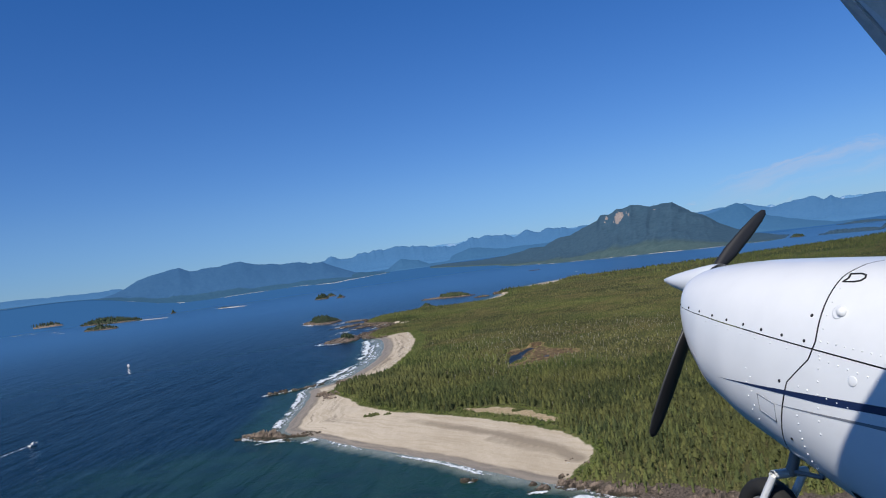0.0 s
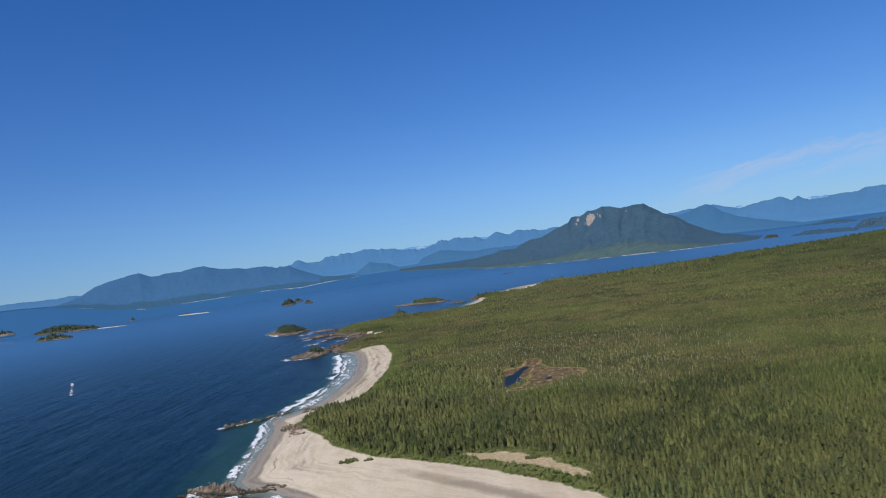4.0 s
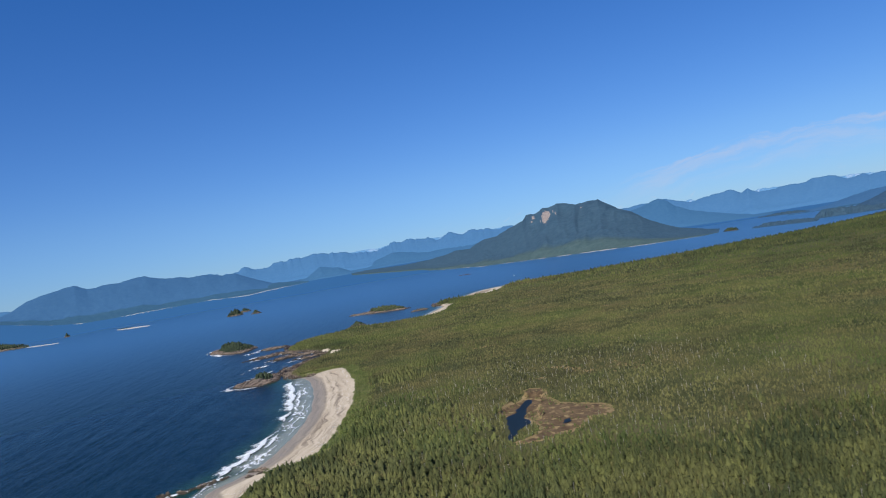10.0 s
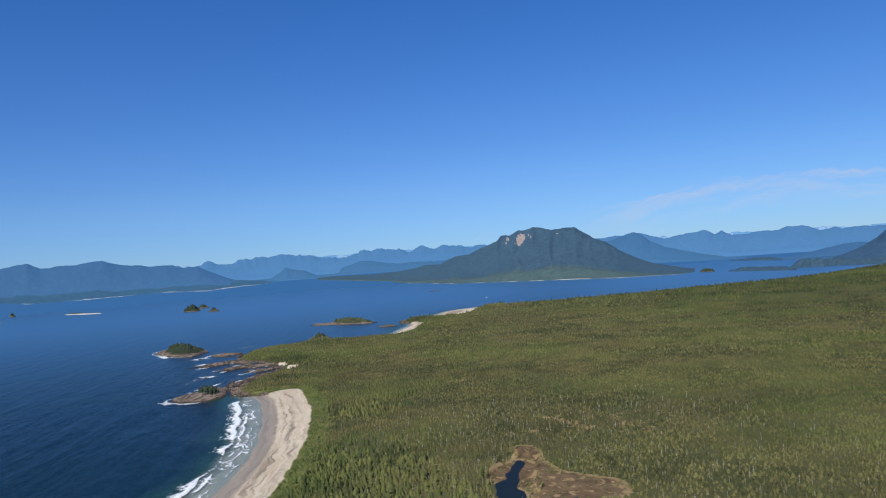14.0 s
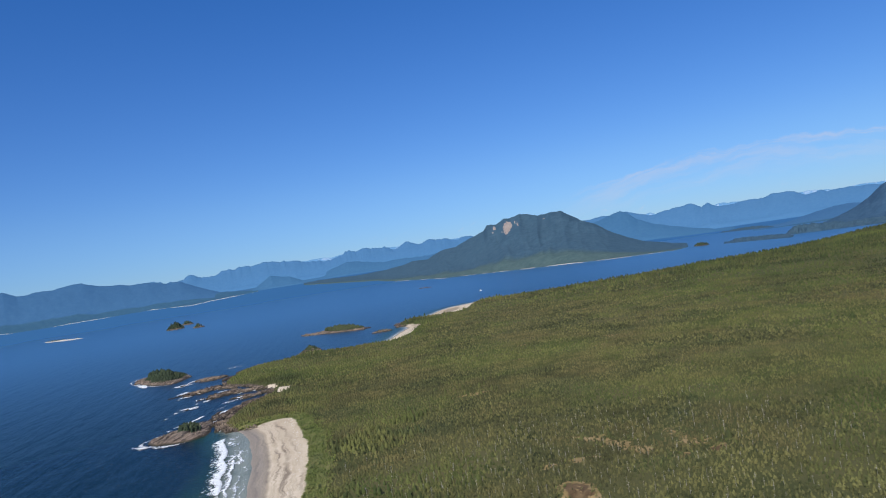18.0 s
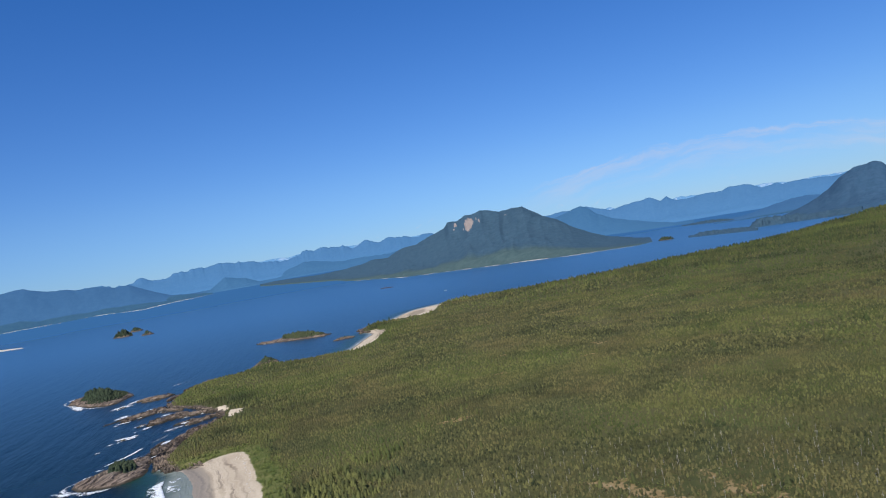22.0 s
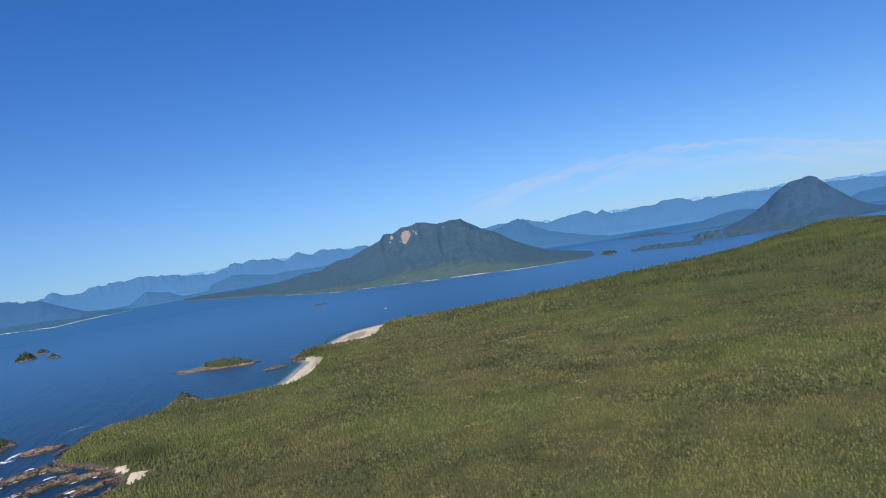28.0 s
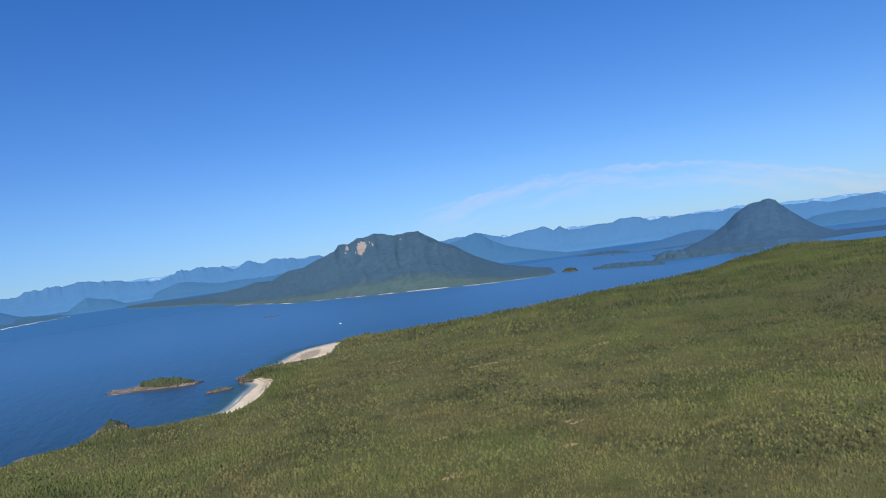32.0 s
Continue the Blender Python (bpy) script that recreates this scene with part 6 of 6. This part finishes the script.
def drift_log(x, y, z, turn, length, thick):
    bm = bmesh.new()
    bmesh.ops.create_cone(bm, cap_ends=True, segments=7, radius1=thick, radius2=thick * 0.55, depth=length)
    for v in bm.verts:
        v.co.x += 0.04 * math.sin(v.co.z * 2)
    bmesh.ops.rotate(bm, verts=bm.verts, matrix=Matrix.Rotation(radians(90), 3, "Y"))
    me = bpy.data.meshes.new("driftwood_log")
    bm.to_mesh(me)
    bm.free()
    me.materials.append(log_mat)
    ob = new("driftwood_log", me)
    ob.location, ob.rotation_euler = (x, y, z + thick * 0.7), (0, 0, turn)
    return tagged(ob, "bleached driftwood log stranded on the sand", "log", "driftwood")


rng = np.random.default_rng(77)
spots = []
back_line = rounded([(-76, 532), (-60, 550), (-52, 590), (-47, 640), (-44, 700), (-44, 760), (-48, 810), (-54, 846)], False, 3)
for _ in range(70):
    k = rng.integers(0, len(back_line))
    spots.append((back_line[k, 0] - abs(rng.normal(2.0, 2.6)), back_line[k, 1] + rng.normal(0, 5), rng.normal(1.5, 0.5)))
for _ in range(14):
    spots.append((rng.normal(40, 4), rng.normal(252, 8), rng.uniform(0, 3)))
for _ in range(26):
    spots.append((rng.normal(-86, 5), rng.normal(500, 10), rng.uniform(0, 3)))
sx_, sy_ = np.array([s[0] for s in spots]), np.array([s[1] for s in spots])
sf = fields(sx_, sy_)
sz_ = land_height(sx_, sy_, sf)
for (x, y, a), z, ok in zip(spots, sz_, (sf["sand_d"] > 0) & (sf["sd"] > 2)):
    if ok:
        drift_log(x, y, z, a, rng.uniform(1.2, 3.2), rng.uniform(0.1, 0.2))


def bush(x, y, wide, high, seed):
    rng = np.random.default_rng(seed)
    n = 34
    a, r = rng.uniform(0, 6.283, n), wide * np.sqrt(rng.random(n))
    bx, by = x + r * np.cos(a), y + 0.55 * r * np.sin(a)
    f = fields(bx, by)
    h = high * rng.uniform(0.5, 1.1, n)
    return grove("shrub_patch", bx, by, land_height(bx, by, f) - 0.2, h, h * 1.9, PINE, LEAF_DARK, "low dark green shrub on the sand", rng, category="shrub", kind="thing")


bush(-50, 391, 4.2, 1.7, 1)
bush(-41, 388, 2.0, 1.2, 2)
bush(26, 352, 3.2, 1.4, 3)

# ---- the aircraft, as it hangs over the bay when the flight begins ----
CAM0 = aim(*PATH[0][1:])
NOSE_R, NOSE_F, TURN = 1.59, 4.13, radians(20)


def craft(lx, s, u):
    """A place on the aircraft: lx to its right, s back from the cowl's lip, u up from the eye's level."""
    c, d = math.cos(TURN), math.sin(TURN)
    right, ahead = NOSE_R + c * lx + d * s, NOSE_F + d * lx - c * s
    return CAM0 @ Vector((right, u, -ahead))


ST = np.array([(-0.02, -0.15, -0.48, 0.25), (0.0, -0.125, -0.52, 0.285), (0.05, -0.105, -0.6, 0.315), (0.12, -0.09, -0.69, 0.345), (0.25, -0.072, -0.8, 0.39), (0.5, -0.05, -0.9, 0.445),
               (0.8, -0.038, -0.985, 0.485), (1.1, -0.03, -1.075, 0.51), (1.5, -0.02, -1.19, 0.53), (2.1, -0.02, -1.34, 0.54)])


def hull_at(s, v):
    """Half-width on the left flank at height share v (-1 bottom, 1 top)."""
    top, bot, w = (np.interp(s, ST[:, 0], ST[:, k]) for k in (1, 2, 3))
    u = (top + bot) / 2 + v * (top - bot) / 2
    return -w * max(0.0, 1 - abs(v) ** 2.5) ** (1 / 2.5), u


def flank(s, v, out=0.0):
    lx, u = hull_at(s, v)
    if out:
        e = 1e-3
        l2, u2 = hull_at(s, min(0.999, v + e))
        n = Vector((-(u2 - u), 0, (l2 - lx))).normalized()
        if n.x > 0:
            n = -n
        lx, u = lx + n.x * out, u + n.z * out
    return craft(lx, s, u)


white_paint = Mat("white_aircraft_paint", 0.28, 0.5)
white_paint.color(white_paint.mix(white_paint.span(white_paint.noise(9, 5), 0.4, 0.8, 0, 0.35), (0.74, 0.75, 0.75), (0.66, 0.67, 0.67)))
white_paint.bump(white_paint.noise(5, 3), 0.08, 0.02)
white_paint.put("Coat Weight", 0.4)
WHITE = white_paint.m
NAVY = Mat("navy_stripe_paint", 0.3, 0.5).color((0.012, 0.022, 0.07)).m
GREY = Mat("grey_stripe_paint", 0.35, 0.5).color((0.19, 0.2, 0.22)).m
DARK = Mat("dark_seam", 0.7, 0.2).color((0.02, 0.02, 0.022)).m
METAL = Mat("worn_dark_metal", 0.5, 0.4).color((0.22, 0.22, 0.225)).put("Metallic", 0.4).m
RUBBER = Mat("tyre_rubber", 0.8, 0.3).color((0.018, 0.018, 0.018)).m
BLADE = Mat("matt_black_propeller", 0.45, 0.4).color((0.02, 0.02, 0.021)).m
WING = Mat("weathered_wing_skin", 0.5, 0.4)
WING.color(WING.mix(WING.span(WING.noise(14, 5), 0.4, 0.7), (0.7, 0.7, 0.69), (0.82, 0.82, 0.81)))
WING = WING.m
grey_skin = Mat("scuffed_grey_skin", 0.6, 0.3)
grey_skin.color(grey_skin.mix(grey_skin.span(grey_skin.noise(40, 5), 0.4, 0.7), (0.72, 0.73, 0.74), (0.82, 0.83, 0.84)))
GREY_SKIN = grey_skin.m
GLASS = Mat("tinted_windscreen", 0.05, 0.5).color((0.02, 0.03, 0.04)).m

plane = thing("light_aircraft", "white single-engine aircraft with navy stripes, in flight", "aircraft", at=craft(0, 1.0, -0.5))
bpy.context.view_layer.update()
HOME = Matrix.Translation(plane.location).inverted()


def skin(name, s0, s1, v0, v1, ns, nv, material, out=0.0, parent=None, label=""):
    """A shaped panel of the nose, from s0 to s1 and between two heights."""
    bm = bmesh.new()
    grid = []
    for i in range(ns + 1):
        s = s0 + (s1 - s0) * i / ns
        a, b = (v0(s) if callable(v0) else v0), (v1(s) if callable(v1) else v1)
        row = []
        for j in range(nv + 1):
            v = a + (b - a) * j / nv
            row.append(bm.verts.new(HOME @ flank(s, v, out)))
        grid.append(row)
    for a, b in zip(grid[:-1], grid[1:]):
        for i in range(len(a) - 1):
            f = bm.faces.new((a[i], b[i], b[i + 1], a[i + 1]))
            f.smooth = True
    bmesh.ops.remove_doubles(bm, verts=bm.verts, dist=1e-5)
    bmesh.ops.recalc_face_normals(bm, faces=bm.faces)
    return part(name, bm, material, parent or plane, label)


def seam(s):
    top, bot = np.interp(s, ST[:, 0], ST[:, 1]), np.interp(s, ST[:, 0], ST[:, 2])
    u = -0.315 - 0.082 * s
    return (u - (top + bot) / 2) / ((top - bot) / 2)


def cut(v):
    """The joint between cowl and firewall skin runs down, then steps forward, then down again."""
    return float(np.interp(v, [-1, -0.8, -0.45, -0.05, 0.2, 0.35, 0.85, 0.95, 1.0], [0.78, 0.84, 0.905, 0.965, 1.085, 1.11, 1.1, 1.13, 1.24]))


def shell(name, s0, s1, upper, material, out=0.0, label=""):
    """Half of the cowl, from flank to flank over the top or under the belly."""
    bm = bmesh.new()
    grid, ns, nv = [], 28, 22
    for i in range(ns + 1):
        a_, b_ = (1.05 if s0 == "joint" else s0), (1.05 if s1 == "joint" else s1)
        s = a_ + (b_ - a_) * (i / ns) ** 1.6
        v0 = min(0.9, max(-0.9, seam(s) + (0.006 if upper else -0.006)))
        end = 1.0 if upper else -1.0
        a0, a1 = math.asin(v0), math.asin(end)
        left = [math.sin(a0 + (a1 - a0) * j / nv) for j in range(nv + 1)]
        share = (i / ns) ** 1.6

        def run(v):
            a, b = (cut(v) + 0.004 if s0 == "joint" else s0), (cut(v) - 0.004 if s1 == "joint" else s1)
            return a + (b - a) * share

        row = [HOME @ flank(run(v), v, -0.012 if out else 0) for v in left]
        for v in left[-2::-1]:
            s = run(v)
            lx, u = hull_at(s, v)
            row.append(HOME @ craft(-lx + (-0.012 if out else 0), s, u))
        grid.append([bm.verts.new(p) for p in row])
    for a, b in zip(grid[:-1], grid[1:]):
        for i in range(len(a) - 1):
            bm.faces.new((a[i], b[i], b[i + 1], a[i + 1])).smooth = True
    bmesh.ops.recalc_face_normals(bm, faces=bm.faces)
    return part(name, bm, material, plane, label)


shell("inner_lining", -0.015, 1.5, True, DARK, 1.0, "dark gap behind the panel joints")
shell("inner_lining", -0.015, 1.5, False, DARK, 1.0)
shell("upper_cowl", -0.02, "joint", True, WHITE)
shell("lower_cowl", -0.02, "joint", False, WHITE)
shell("upper_firewall_skin", "joint", 2.1, True, WHITE)
shell("lower_firewall_skin", "joint", 2.1, False, WHITE)


def line_v(u0, slope):
    def at_s(s):
        top, bot = np.interp(s, ST[:, 0], ST[:, 1]), np.interp(s, ST[:, 0], ST[:, 2])
        return (u0 + slope * s - (top + bot) / 2) / ((top - bot) / 2)
    return at_s


skin("navy_stripe", 0.46, 2.0, lambda s: line_v(-0.655, 0.06)(s) - 0.055 * min(1, (s - 0.46) / 0.7), line_v(-0.655, 0.06), 30, 3, NAVY, 0.002, label="tapered navy blue stripe")
skin("grey_stripe", 0.86, 2.0, lambda s: line_v(-0.72, 0.055)(s) - 0.03 * min(1, (s - 0.86) / 0.7), line_v(-0.72, 0.055), 24, 2, GREY, 0.002, label="thin grey stripe")


def blob(name, s, v, r, flat, material, out=0.0, label="", seg=8):
    bm = bmesh.new()
    bmesh.ops.create_uvsphere(bm, u_segments=seg, v_segments=max(4, seg // 2), radius=r)
    c = HOME @ flank(s, v, out)
    n = (flank(s, v, 0.1) - flank(s, v, 0.0)).normalized()
    q = n.to_track_quat("Z", "Y").to_matrix()
    for w in bm.verts:
        w.co = q @ Vector((w.co.x, w.co.y, w.co.z * flat)) + c
    for f in bm.faces:
        f.smooth = True
    return part(name, bm, material, plane, label)


for k in range(9):
    s = 0.03 + 1.02 * k / 8
    blob("cowl_screw", s, seam(s) + 0.045, 0.0075, 0.5, DARK, label="dark quarter-turn screw")
blob("cowl_screw", 1.06, seam(1.06) + 0.25, 0.008, 0.5, DARK)
blob("cowl_screw", 0.92, line_v(-0.62, 0.06)(0.92), 0.008, 0.5, DARK)
blob("cowl_screw", 0.94, line_v(-0.86, 0.05)(0.94), 0.008, 0.5, DARK)


def rivet_row(points):
    bm = bmesh.new()
    for s, v in points:
        c = HOME @ flank(s, v, 0.0)
        bmesh.ops.create_icosphere(bm, subdivisions=1, radius=0.0045, matrix=Matrix.Translation(c))
    return tagged(part("rivet_row", bm, WHITE, plane, "row of white rivets"), kind="stuff")


rivet_row([(1.13 + 0.04 * k, line_v(-0.3, -0.06)(1.13)) for k in range(16)])
rivet_row([(1.14 + 0.045 * k, seam(1.14) - 0.06 - 0.004 * k) for k in range(14)])
rivet_row([(1.135, 0.75 - 0.1 * k) for k in range(12)])
rivet_row([(1.03 + 0.05 * k, line_v(-0.62, 0.05)(1.03)) for k in range(9)])
rivet_row([(1.015, -0.3 - 0.065 * k) for k in range(8)])
rivet_row([(0.7 + 0.03 * (k % 2), -0.1 - 0.07 * k) for k in range(8)])
rivet_row([(0.06 + 0.1 * k, seam(0.06 + 0.1 * k) - 0.05) for k in range(10)])
blob("vent_cap", 1.2, line_v(-0.25, 0)(1.2), 0.021, 0.9, WHITE, 0.004, "round white breather cap", 14)
blob("inspection_cover", 1.3, line_v(-0.5, 0)(1.3), 0.021, 0.14, WHITE, 0.001, "round flush inspection cover", 18)
blob("inspection_cover", 1.185, line_v(-0.25, 0)(1.185), 0.03, 0.1, WHITE, 0.001, "", 18)


def frame_line(name, pts, r, material, label=""):
    cu = bpy.data.curves.new(name, "CURVE")
    cu.dimensions, cu.bevel_depth, cu.bevel_resolution = "3D", r, 1
    sp = cu.splines.new("POLY")
    sp.points.add(len(pts) - 1)
    for q, p in zip(sp.points, pts):
        q.co = (*(HOME @ p), 1)
    ob = new(name, cu)
    dg = bpy.context.evaluated_depsgraph_get()
    me = bpy.data.meshes.new_from_object(ob.evaluated_get(dg))
    me.materials.clear()
    me.materials.append(material)
    bpy.data.objects.remove(ob)
    ob = new(name, me)
    ob.parent = plane
    if label:
        ob["label"] = label
    return ob


door = [(1.125, 0.86), (1.175, 0.865), (1.2, 0.855), (1.21, 0.835), (1.2, 0.815), (1.175, 0.805), (1.125, 0.8), (1.135, 0.83), (1.125, 0.86)]
frame_line("oil_door_outline", [flank(s, v, 0.002) for s, v in door], 0.004, DARK, "dark outline of the oil filler door")
hatch = [(0.77, -0.3), (0.88, -0.31), (0.87, -0.48), (0.77, -0.46), (0.77, -0.3)]
frame_line("access_hatch_outline", [flank(s, v, 0.001) for s, v in hatch], 0.0025, GREY, "faint outline of a square hatch")
skin("exhaust_louvre", 1.2, 1.4, -0.8, -0.72, 6, 2, DARK, 0.004, label="dark oblong louvre")

# spinner and propeller
bm = bmesh.new()
prof = [(0.0, -0.52), (0.012, -0.505), (0.04, -0.41), (0.07, -0.28), (0.096, -0.15), (0.112, -0.06), (0.115, 0.0)]
HUB_U = -0.2
rings = []
for r, s in prof:
    rings.append([bm.verts.new(HOME @ craft(r * math.cos(6.283 * i / 28), s, HUB_U + r * math.sin(6.283 * i / 28))) for i in range(28)])
for a, b in zip(rings[:-1], rings[1:]):
    for i in range(28):
        bm.faces.new((a[i], b[i], b[(i + 1) % 28], a[(i + 1) % 28])).smooth = True
bmesh.ops.remove_doubles(bm, verts=bm.verts, dist=1e-5)
part("spinner", bm, WHITE, plane, "pointed white spinner")


def blade(angle, size=1.0):
    bm = bmesh.new()
    prof = [(0.1, 0.035, 0.03, 40), (0.2, 0.055, 0.026, 34), (0.4, 0.075, 0.018, 25), (0.65, 0.07, 0.012, 18), (0.85, 0.055, 0.008, 14), (0.93, 0.035, 0.005, 12), (0.95, 0.008, 0.003, 12)]
    rings = []
    for r, c, th, tw in prof:
        r, c, t = r * size, c * size ** 1.4, radians(tw)
        row = []
        for k in range(10):
            a = 6.283 * k / 10
            x, y = c * math.cos(a), th * math.sin(a)
            across, along = x * math.cos(t) - y * math.sin(t), x * math.sin(t) + y * math.cos(t)
            lx = r * math.sin(angle) + across * math.cos(angle)
            u = r * math.cos(angle) - across * math.sin(angle)
            row.append(bm.verts.new(HOME @ craft(lx, -0.14 + along, HUB_U + u)))
        rings.append(row)
    for a, b in zip(rings[:-1], rings[1:]):
        for k in range(10):
            bm.faces.new((a[k], b[k], b[(k + 1) % 10], a[(k + 1) % 10])).smooth = True
    bm.faces.new(rings[-1])
    bmesh.ops.recalc_face_normals(bm, faces=bm.faces)
    part("propeller_blade", bm, BLADE, plane, "matt black propeller blade")


blade(radians(203))
blade(radians(46), 0.66)

# nose gear
AX_S, AX_U = 0.36, -1.38


def ring_solid(name, prof, material, parent, label="", n=32):
    bm = bmesh.new()
    rings = [[bm.verts.new(HOME @ craft(x, AX_S + r * math.cos(6.283 * i / n), AX_U + r * math.sin(6.283 * i / n))) for i in range(n)] for x, r in prof]
    for a, b in zip(rings, rings[1:] + rings[:1]):
        for i in range(n):
            bm.faces.new((a[i], b[i], b[(i + 1) % n], a[(i + 1) % n])).smooth = True
    bmesh.ops.recalc_face_normals(bm, faces=bm.faces)
    return part(name, bm, material, parent, label)


tyre = ring_solid("nose_wheel", [(-0.055, 0.09), (-0.07, 0.13), (-0.06, 0.16), (-0.03, 0.175), (0.03, 0.175), (0.06, 0.16), (0.07, 0.13), (0.055, 0.09)], RUBBER, plane, "black rubber nose tyre")
ring_solid("rim", [(-0.056, 0.02), (-0.05, 0.088), (0.05, 0.088), (0.056, 0.02)], METAL, tyre, "light alloy wheel rim")


def strut(name, a, b, r, material, label=""):
    return frame_line(name, [craft(*a), craft(*[(p + q) / 2 for p, q in zip(a, b)]), craft(*b)], r, material, label)


strut("oleo_strut", (0.0, 0.56, -0.92), (0.0, 0.5, -1.14), 0.028, METAL, "dull dark steel oleo strut")
strut("fork_leg", (-0.1, 0.49, -1.14), (-0.1, 0.37, -1.39), 0.02, WHITE, "white wheel fork")
strut("fork_leg", (0.1, 0.49, -1.14), (0.1, 0.37, -1.39), 0.02, WHITE)
strut("fork_crown", (-0.11, 0.49, -1.135), (0.11, 0.49, -1.135), 0.024, WHITE)
strut("torque_link", (0.0, 0.52, -1.12), (0.0, 0.7, -1.1), 0.012, METAL)
strut("torque_link", (0.0, 0.7, -1.1), (0.0, 0.6, -0.98), 0.012, METAL)
strut("steering_rod", (-0.04, 0.53, -1.0), (-0.04, 0.74, -0.97), 0.009, METAL)

# wing root and windscreen
def slab(name, corners, thick, material, label="", bevel=0.02):
    bm = bmesh.new()
    low = [bm.verts.new(HOME @ (CAM0 @ Vector((r, u, -f)))) for r, u, f in corners]
    high = [bm.verts.new(HOME @ (CAM0 @ Vector((r, u + thick, -f)))) for r, u, f in corners]
    bm.faces.new(low)
    bm.faces.new(high)
    n = len(low)
    for i in range(n):
        bm.faces.new((low[i], low[(i + 1) % n], high[(i + 1) % n], high[i]))
    bmesh.ops.recalc_face_normals(bm, faces=bm.faces)
    if bevel:
        bmesh.ops.bevel(bm, geom=bm.edges[:], offset=bevel, segments=2, affect="EDGES")
    return part(name, bm, material, plane, label)


def beside(lx, s, u):
    """The same place as craft() gives, as right, up and ahead of the eye."""
    return NOSE_R + math.cos(TURN) * lx + math.sin(TURN) * s, u, NOSE_F + math.sin(TURN) * lx - math.cos(TURN) * s


slab("wing", [beside(-5.2, 2.52, 1.3), beside(0.5, 2.52, 1.3), beside(0.5, 4.35, 1.3), beside(-5.2, 4.35, 1.3)], 0.16, WING, "weathered grey wing underside", 0.03)
bm = bmesh.new()
brace = [[bm.verts.new(HOME @ (CAM0 @ Vector(p))) for p in row] for row in (
    ((0.885, 0.60, -1.62), (1.42, 0.60, -1.95), (1.42, 0.42, -1.95), (1.05, 0.46, -1.66)),
    ((0.90, 0.60, -1.68), (1.43, 0.60, -2.01), (1.43, 0.41, -2.01), (1.06, 0.45, -1.72)))]
bm.faces.new(brace[0])
bm.faces.new(brace[1])
for k in range(4):
    bm.faces.new((brace[0][k], brace[0][(k + 1) % 4], brace[1][(k + 1) % 4], brace[1][k]))
bmesh.ops.recalc_face_normals(bm, faces=bm.faces)
bmesh.ops.bevel(bm, geom=bm.edges[:], offset=0.008, segments=2, affect="EDGES")
part("wing_root_fairing", bm, GREY_SKIN, plane, "scuffed grey wing root fairing")
slab("windscreen", [(1.72, 0.0, 2.56), (2.5, 0.0, 2.84), (2.95, 0.75, 2.0), (2.1, 0.75, 1.7)], 0.012, GLASS, "dark tinted windscreen", 0.0)
strut("windscreen_frame", (-0.46, 1.5, -0.17), (-0.34, 1.36, -0.06), 0.014, WHITE, "white windscreen frame")
